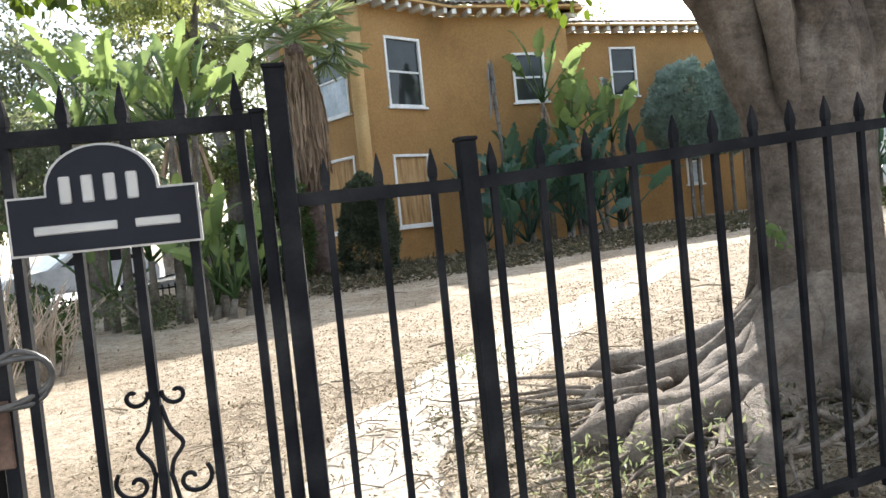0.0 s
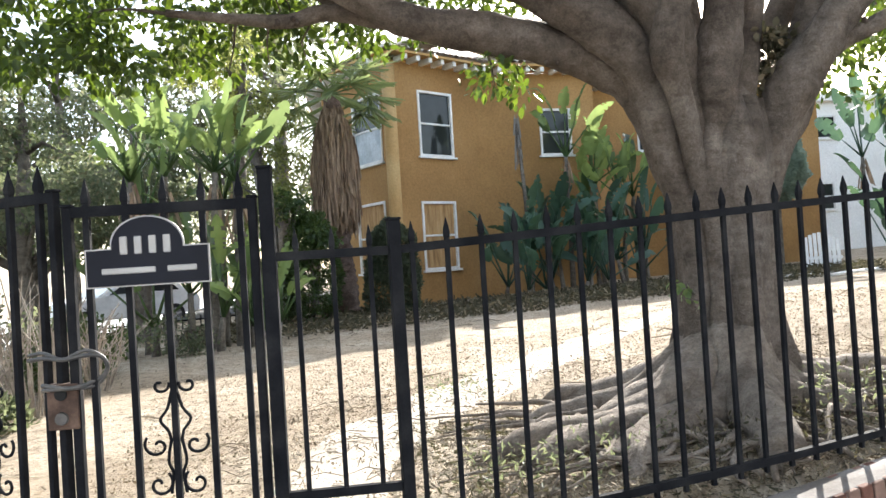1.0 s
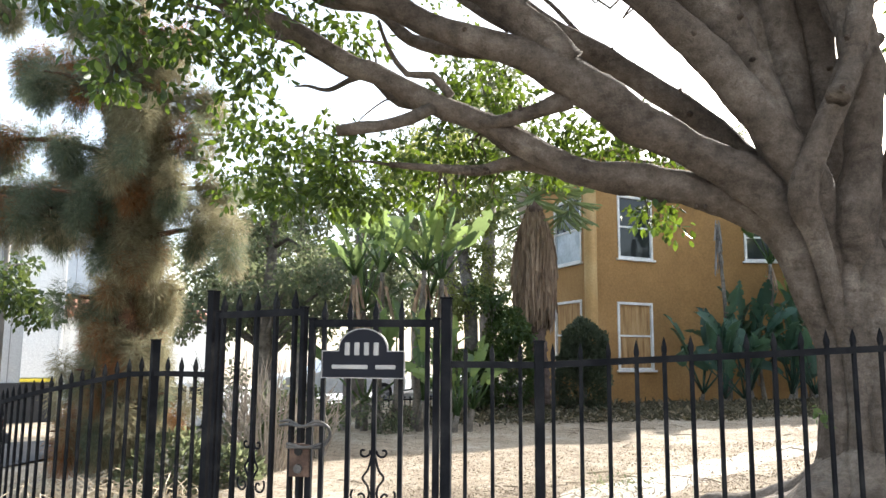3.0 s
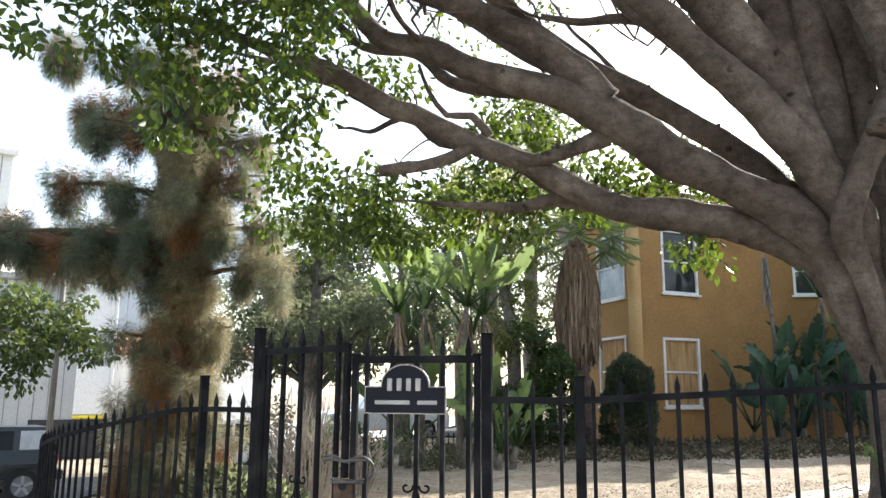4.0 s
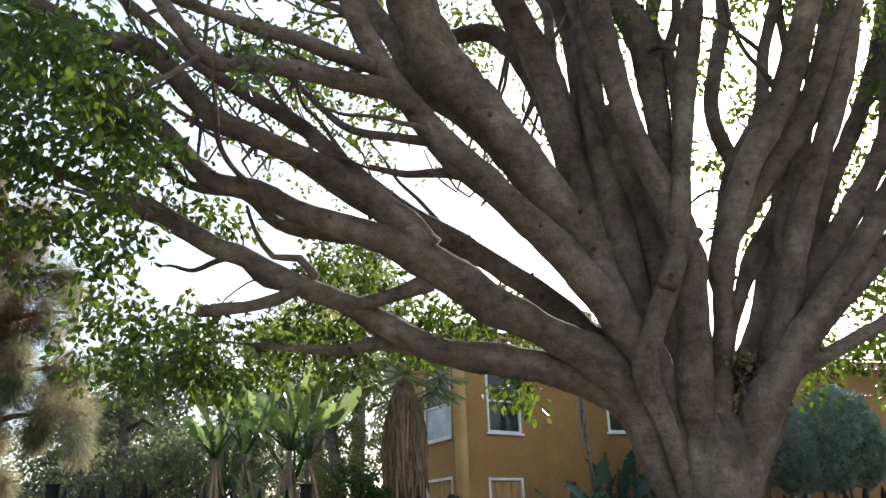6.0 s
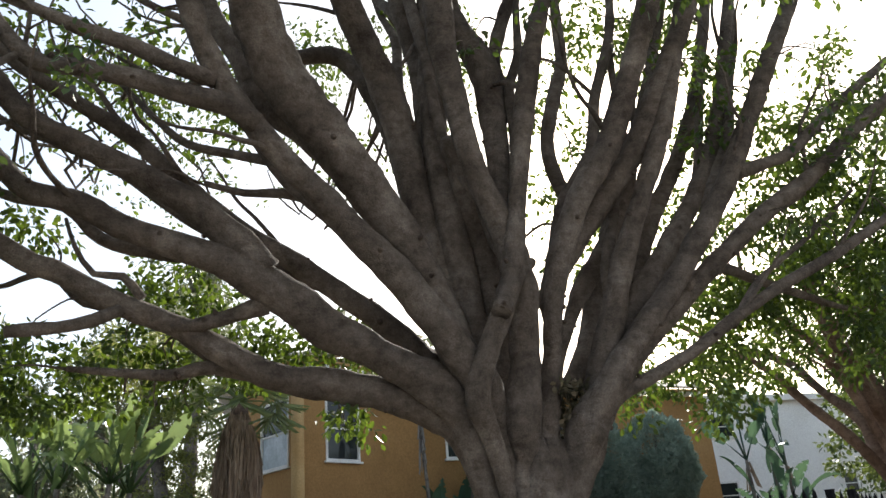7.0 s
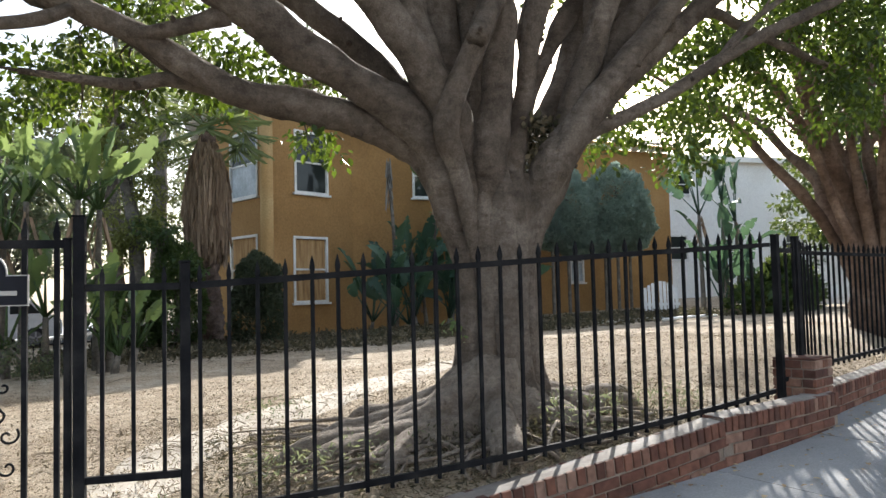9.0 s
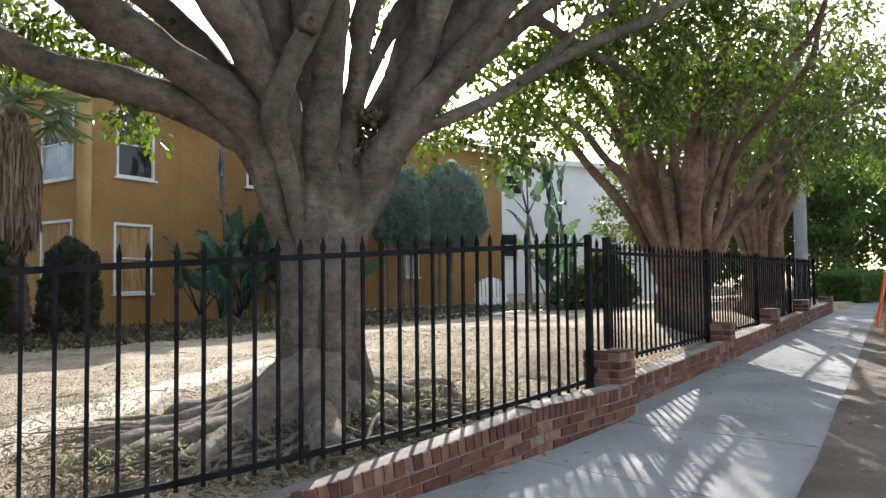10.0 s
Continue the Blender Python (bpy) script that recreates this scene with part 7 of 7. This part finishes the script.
for k, (x0, x1) in enumerate(zip(stations, stations[1:])):
    bm = bmesh.new()
    g = 0.006
    n = 6
    dz = 0.008 * noise.noise((k * 3.7, 1, 2))
    rows = []
    for i in range(n + 1):
        a, b = edge_pair(x0 + g + (x1 - x0 - 2 * g) * i / n)
        rows.append([(a + (b - a) * j / 4) for j in range(5)])
    top = [[bm.verts.new((p.x, p.y, walk_z(p.x) + dz - 0.012 * j)) for j, p in enumerate(r)] for r in rows]
    low = [[bm.verts.new((p.x, p.y, walk_z(p.x) - 0.14)) for p in r] for r in rows]
    for i in range(n):
        for j in range(4):
            bm.faces.new((top[i][j], top[i][j + 1], top[i + 1][j + 1], top[i + 1][j]))
        for e in (0, 4):
            bm.faces.new((top[i][e], top[i + 1][e], low[i + 1][e], low[i][e]))
    for j in range(4):
        for e in (0, n):
            bm.faces.new((top[e][j], low[e][j], low[e][j + 1], top[e][j + 1]))
    part("slab", bm, CONCRETE, pavement)

# ---- brick retaining wall under the fence ----
brick_rows = {}
ROWLOCK = box_mesh("brick", (-0.032, -0.1, -0.1), (0.032, 0.1, 0.0), BRICK, 0.004)
CAP_TOP = -0.003
CEMENT_WASH = worn("cement_wash", (0.12, 0.1, 0.085), (0.2, 0.18, 0.163), (0.3, 0.28, 0.26), 3, 50, 0.9, 0.5, 0.004)
STRETCH = box_mesh("brick", (-0.1, -0.05, -0.032), (0.1, 0.05, 0.032), BRICK, 0.004)


def cap_low(x):
    return max(0.333 + 0.108 * (x - 1.75), 0.2 + 0.06 * x)


def brick_wall(label, x0, x1, cap, courses):
    wall = thing("brick_wall", label, "wall", (0, 0, 0), "", "structure")
    n = max(2, int((x1 - x0) / 0.3))
    v, f = [], []
    for i in range(n + 1):
        x = x0 + (x1 - x0) * i / n
        y = front_y(x)
        c = cap(x)
        for dy, z in ((0.012, walk_z(x) - 0.2), (0.205, walk_z(x) - 0.2), (0.205, c - 0.01), (0.012, c - 0.01)):
            v.append((x, y + dy, z))
    for i in range(n):
        for k in range(4):
            f.append((4 * i + k, 4 * i + (k + 1) % 4, 4 * i + 4 + (k + 1) % 4, 4 * i + 4 + k))
    f += [(3, 2, 1, 0), tuple(range(4 * n, 4 * n + 4))]
    link_mesh("core", v, f, MORTAR, wall)
    rg = random.Random(int(x0 * 10) + 3)
    s = x0 + 0.04
    while s < x1 - 0.03:
        t = math.atan2(front_y(s + 0.05) - front_y(s - 0.05), 0.1)
        slope = math.atan2(cap(s + 0.05) - cap(s - 0.05), 0.1)
        m = Matrix.Translation((s - 0.1 * math.sin(t) * -1 * 0, front_y(s) + 0.1, cap(s) + rg.uniform(-0.003, 0.003))) @ Matrix.Rotation(t, 4, "Z") @ Matrix.Rotation(-slope, 4, "Y") @ Matrix.Rotation(rg.uniform(-0.012, 0.012), 4, "Z")
        same_mesh("brick", ROWLOCK, m, wall)
        s += 0.0755 * math.cos(t)
    # worn cement wash over the top of the cap
    v, f = [], []
    n = max(4, int((x1 - x0) / 0.05))
    for i in range(n + 1):
        x = x0 + 0.01 + (x1 - x0 - 0.02) * i / n
        wob = 0.006 * noise.noise((x * 9, x0, 0.5)) + 0.004 * noise.noise((x * 31, x0, 3.5))
        for dy, dz in ((0.016 + wob, 0.0), (0.2, 0.0), (0.2, 0.005), (0.1, 0.008), (0.022 + wob, 0.004)):
            v.append((x, front_y(x) + dy, cap(x) + CAP_TOP + dz))
    for i in range(n):
        for k in range(5):
            f.append((5 * i + k, 5 * i + (k + 1) % 5, 5 * i + 5 + (k + 1) % 5, 5 * i + 5 + k))
    f += [(4, 3, 2, 1, 0), tuple(range(5 * n, 5 * n + 5))]
    link_mesh("cap_wash", v, f, CEMENT_WASH, wall, False, "worn grey cement over the cap bricks")
    for c in range(courses):
        s = x0 + (0.1 if c % 2 else 0.0)
        while s < x1 - 0.06:
            xm = s + 0.105
            t = math.atan2(front_y(xm + 0.05) - front_y(xm - 0.05), 0.1)
            slope = math.atan2(cap(xm + 0.05) - cap(xm - 0.05), 0.1)
            z = cap(xm) - 0.148 - 0.076 * c
            m = Matrix.Translation((xm, front_y(xm) + 0.05 + rg.uniform(-0.002, 0.002), z)) @ Matrix.Rotation(t, 4, "Z") @ Matrix.Rotation(-slope, 4, "Y")
            if xm + 0.11 < x1 + 0.09 and z > walk_z(xm) - 0.06:
                same_mesh("brick", STRETCH, m, wall)
            s += 0.212 * math.cos(t)
    return wall


brick_wall("low red brick retaining wall with an on-edge brick cap", -0.08, 3.455, cap_low, 4)
brick_wall("low red brick wall running to a brick pillar", 3.46, 5.09, lambda x: 0.535 + 0.008 * (x - 3.5), 4)
brick_wall("low red brick wall along the rising pavement", 5.12, 16.9, lambda x: 0.54 + 0.034 * (x - 5.39), 4)


def brick_pillar(x, y, turn, top, z0, w=0.36):
    p = thing("brick_pillar", "short red brick pillar with a pale mortar top", "pillar", (x, y, 0), "brick pillars")
    m = pose(0, 0, 0, 0, 0, turn)
    h = w / 2
    part("core", block(bmesh.new(), (-h + 0.012, -h + 0.012, z0), (h - 0.012, h - 0.012, top - 0.012), m), MORTAR, p)
    part("cap", block(bmesh.new(), (-h + 0.004, -h + 0.004, top - 0.012), (h - 0.004, h - 0.004, top + 0.006), m, 0.005), BRICK, p)
    z, k = top - 0.048, 0
    while z > z0:
        for side in range(4):
            r = m @ pose(0, 0, 0, 0, 0, side * 90)
            cuts = (-h, h - 0.1) if w < 0.3 else (-h, -h + 0.245, h - 0.02) if (k + side) % 2 else (-h, -0.02, h - 0.1)
            for a, b in zip(cuts, cuts[1:]):
                key = (round(b - a, 3),)
                if key not in brick_rows:
                    brick_rows[key] = box_mesh("brick", (-(b - a) / 2 + 0.005, -0.05, -0.032), ((b - a) / 2 - 0.005, 0.05, 0.032), BRICK, 0.004)
                same_mesh("brick", brick_rows[key], r @ pose((a + b) / 2, -h + 0.05, z), p)
        z -= 0.076
        k += 1
    return p


brick_pillar(4.96, 0.52, 18, 0.832, 0.45)
for x, top in ((8.7, 0.88), (11.45, 0.97), (14.1, 1.05), (16.9, 1.05)):
    brick_pillar(x, front_y(x) + 0.13, 19.5, top, walk_z(x) - 0.15, 0.27)

# ---- fallen leaves and sticks ----
rg = np.random.default_rng(9)
n = 110000
u = rg.random(n)
lx = rg.uniform(-3.5, 10, n)
ly = 0.1 + (rg.random(n) ** 1.7) * 14
patchy = np.array([noise.noise((a * 1.1, b * 1.1, 4.0)) + 0.5 * noise.noise((a * 3.1, b * 3.1, 9.0)) for a, b in zip(lx, ly)])
keep = (ly > np.array([line_y(v) + 0.12 for v in lx])) & (patchy + 0.35 * rg.normal(size=n) > -0.05)
lx, ly = lx[keep], ly[keep]
lz = np.array([ground_z(a, b) + 0.012 + 0.012 * abs(math.sin(a * 37 + b * 91)) for a, b in zip(lx, ly)])
ways = np.c_[rg.normal(size=(len(lx), 2)), rg.normal(size=len(lx)) * 0.25]
v, f = scatter(np.c_[lx, ly, lz], ways, 0.008 + 0.032 * rg.random(len(lx)) ** 2.2, rg, CHIP, CHIP_FACES, 0.6, False)
n2 = 50000
lx2 = rg.uniform(-1.5, 8.0, n2)
ly2 = np.array([line_y(q) + 0.1 for q in lx2]) + rg.random(n2) ** 1.5 * 6.5
lz2 = np.array([ground_z(a, b) for a, b in zip(lx2, ly2)]) + 0.006 + 0.014 * rg.random(n2)
ways2 = np.c_[rg.normal(size=(n2, 2)), rg.normal(size=n2) * 0.5]
v2, f2 = scatter(np.c_[lx2, ly2, lz2], ways2, 0.007 + 0.016 * rg.random(n2) ** 1.5, rg, CHIP, CHIP_FACES, 0.7, True)
v, f = np.vstack([v, v2]), np.vstack([f, f2 + len(v)])
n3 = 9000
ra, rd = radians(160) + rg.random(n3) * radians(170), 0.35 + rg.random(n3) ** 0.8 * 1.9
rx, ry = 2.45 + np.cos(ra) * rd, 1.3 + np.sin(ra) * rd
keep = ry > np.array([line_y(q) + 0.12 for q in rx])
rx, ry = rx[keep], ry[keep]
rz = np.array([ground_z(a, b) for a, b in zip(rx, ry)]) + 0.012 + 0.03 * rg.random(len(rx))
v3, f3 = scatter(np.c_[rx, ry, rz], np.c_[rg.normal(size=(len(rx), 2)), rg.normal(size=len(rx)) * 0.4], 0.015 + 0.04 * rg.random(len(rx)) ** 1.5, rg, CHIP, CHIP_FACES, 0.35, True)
tagged(array_mesh("root_litter", v3, f3, SCRUB), "dark leaves lodged between the roots", "leaf litter", "", "stuff")
litter = array_mesh("leaf_litter", v, f, LITTER)
tagged(litter, "dry tan leaves and chips over the yard", "leaf litter", "", "stuff")
n = 1500
lx = rg.uniform(-1.0, 14, n)
ly = np.array([front_y(v) - rg.random() ** 1.6 * 3.2 - 0.03 for v in lx])
lz = np.array([walk_z(a) + 0.004 for a in lx])
ways = np.c_[rg.normal(size=(n, 2)), rg.normal(size=n) * 0.12]
v, f = scatter(np.c_[lx, ly, lz], ways, 0.015 + 0.05 * rg.random(n) ** 1.5, rg, LEAF, LEAF_FACES, 0.9, False)
fallen = array_mesh("fallen_leaves", v, f, TAN_LEAF)
tagged(fallen, "scattered dry leaves on the pavement", "fallen leaves", "", "stuff")
TWIG_TAN = worn("fallen_twig", (0.13, 0.1, 0.07), (0.26, 0.21, 0.15), (0.42, 0.35, 0.26), 5, 30, 0.9, 0.2, 0.003)
pieces = []
for k in range(1500):
    # short twigs near the fence, longer sticks towards the house
    far = k % 25 == 0
    x = rg.uniform(-1.5, 7.5) if far else rg.uniform(-0.8, 4.8)
    y = rg.uniform(3.0, 13.5) if far else 0.08 + rg.random() ** 1.4 * 3.4
    if y < line_y(x) + 0.12:
        continue
    a, l = rg.uniform(0, math.pi), rg.uniform(0.15, 0.6) if far else 0.03 + 0.3 * rg.random() ** 3
    z, r = ground_z(x, y), rg.uniform(0.005, 0.01) if far else rg.uniform(0.002, 0.0045)
    pieces.append(tube([(x, y, z + 0.015, r), (x + math.cos(a) * l / 2, y + math.sin(a) * l / 2, z + rg.uniform(0.01, 0.07), r * 0.85), (x + math.cos(a + 0.3) * l, y + math.sin(a + 0.3) * l, z + 0.02, r * 0.5)], 4, 0.3))
v, f = joined(pieces)
sticks = link_mesh("fallen_twigs", v, f, TWIG_TAN)
tagged(sticks, "dry fallen twigs and vines among the roots", "twigs", "", "stuff")
# green sprouts along the fence foot
for k, (x, y, r, h, cnt) in enumerate(((0.3, 0.3, 0.25, 0.14, 90), (0.85, 0.45, 0.3, 0.12, 80), (2.75, 0.55, 0.3, 0.26, 240), (3.2, 0.7, 0.35, 0.2, 160), (-0.25, 0.3, 0.16, 0.12, 60), (1.0, 2.9, 0.35, 0.16, 120), (2.25, 0.45, 0.25, 0.2, 140), (1.25, 0.75, 0.35, 0.16, 160), (0.6, 0.55, 0.3, 0.14, 130), (1.7, 0.5, 0.3, 0.16, 150), (3.7, 0.75, 0.3, 0.18, 140))):
    z = ground_z(x, y)
    cnt = int(cnt * 1.3)
    sprout = thing("weed", "low green weeds at the fence foot", "weeds", (x, y, z), "weeds along the fence")
    a, d = rg.uniform(0, 2 * math.pi, cnt), np.sqrt(rg.random(cnt)) * r
    pl = np.c_[np.cos(a) * d, np.sin(a) * d, rg.random(cnt) * h]
    v, f = scatter(pl, rg.normal(size=(cnt, 3)) + (0, 0, 0.5), rg.uniform(0.02, 0.055, cnt), rg, LEAF, LEAF_FACES, 0.4)
    array_mesh("leaves", v, f, WOOD_LEAF if k % 3 else SCRUB, sprout)
# the small sprout on the trunk
vv, ff = tube([(2.2, 1.25, 1.12, 0.008), (2.08, 1.17, 1.19, 0.006), (2.0, 1.13, 1.2, 0.003)], 5, 0.05)
link_mesh("sprout_twig", [Vector(q) - fig.location for q in vv], ff, BARK_GREY, fig, True)
for k in range(16):
    q = np.array((2.02, 1.14, 1.18)) + rg.normal(size=(1, 3)) * (0.045, 0.04, 0.05) - np.array(fig.location)
    v, f = scatter(q, rg.normal(size=(1, 3)) + (-0.6, -0.3, -0.4), rg.uniform(0.04, 0.075, 1), rg)
    array_mesh("sprout_leaf", v, f, BROAD_LEAF, fig)

# heap of pale dead stalks inside the fence, and a bare thicket behind the gate
STRAW = worn("pale_dead_stalk", (0.35, 0.28, 0.19), (0.5, 0.42, 0.31), (0.62, 0.55, 0.43), 6, 40, 0.9, 0.2, 0.003)
for k, (x, y, w, h, cnt) in enumerate(((-3.0, 2.2, 0.5, 0.4, 90), (-3.7, 2.9, 0.55, 0.45, 100), (-2.5, 1.9, 0.35, 0.3, 60), (-4.3, 3.6, 0.5, 0.4, 80))):
    z = ground_z(x, y)
    heap = thing("straw_heap", "heap of pale dry dead stalks behind the fence", "dead stalks", (x, y, z), "straw heaps")
    for j in range(cnt):
        a, d = rg.uniform(0, 2 * math.pi), math.sqrt(rg.random()) * w
        b, l, up = rg.uniform(0, 2 * math.pi), rg.uniform(0.2, 0.6), rg.uniform(0.05, 1.0) * h
        p = (math.cos(a) * d, math.sin(a) * d)
        q = (p[0] + math.cos(b) * l * 0.5, p[1] + math.sin(b) * l * 0.5)
        e = (p[0] + math.cos(b + 0.6) * l, p[1] + math.sin(b + 0.6) * l)
        vv, ff = tube([(*p, -0.03, 0.007), ((p[0] + q[0]) / 2, (p[1] + q[1]) / 2, up * 0.8, 0.006), (*q, up, 0.005), (*e, up * rg.uniform(0.2, 0.8), 0.003)], 4, 0.12)
        link_mesh("stalk", vv, ff, STRAW, heap)
DRY_TWIG = worn("dry_grey_twig", (0.2, 0.17, 0.14), (0.3, 0.26, 0.22), (0.4, 0.36, 0.31), 6, 40, 0.9, 0.2, 0.003)
for k, (x, y, w, h, cnt) in enumerate(((-2.55, 5.2, 0.55, 1.4, 45), (-3.2, 6.0, 0.6, 1.5, 45), (-2.2, 6.4, 0.4, 1.0, 40))):
    z = ground_z(x, y)
    thicket = thing("bare_shrub", "dry grey-brown leafless shrub of many thin twigs", "shrub", (x, y, z), "bare shrubs")
    for j in range(cnt):
        a, d = rg.uniform(0, 2 * math.pi), math.sqrt(rg.random()) * w * 0.35
        out, up = rg.uniform(0.2, 1.0) * w, rg.uniform(0.5, 1.0) * h
        p = (math.cos(a) * d, math.sin(a) * d)
        m1 = (p[0] + math.cos(a) * out * 0.4 + rg.normal() * 0.06, p[1] + math.sin(a) * out * 0.4 + rg.normal() * 0.06, up * 0.55, 0.007)
        e = (p[0] + math.cos(a) * out + rg.normal() * 0.1, p[1] + math.sin(a) * out + rg.normal() * 0.1, up, 0.003)
        s1 = (m1[0] + rg.normal() * 0.2, m1[1] + rg.normal() * 0.2, up * rg.uniform(0.75, 1.05), 0.003)
        link_mesh("twig", *joined([tube([(*p, -0.05, 0.011), m1, e], 4, 0.25), tube([m1, s1], 4, 0.25)]), DRY_TWIG, thicket)

# dry leaves, stems and low scrub banked up along the foot of the house and its plants
n = 26000
sx = rg.uniform(-1.5, 16.0, n)
sy = 13.9 + 0.1 * sx - rg.random(n) ** 1.8 * 3.6
sz = np.array([ground_z(a, b) for a, b in zip(sx, sy)]) + 0.01 + rg.random(n) ** 2 * 0.16
ways = np.c_[rg.normal(size=(n, 2)), rg.normal(size=n) * 0.6 + 0.2]
v, f = scatter(np.c_[sx, sy, sz], ways, rg.uniform(0.04, 0.15, n), rg, CHIP, CHIP_FACES, 0.5, True)
scrub = array_mesh("ground_scrub", v, f, TAN_LEAF)
scrub.data.materials[0] = SCRUB
tagged(scrub, "dark dry leaves and low scrub along the house", "scrub", "", "stuff")
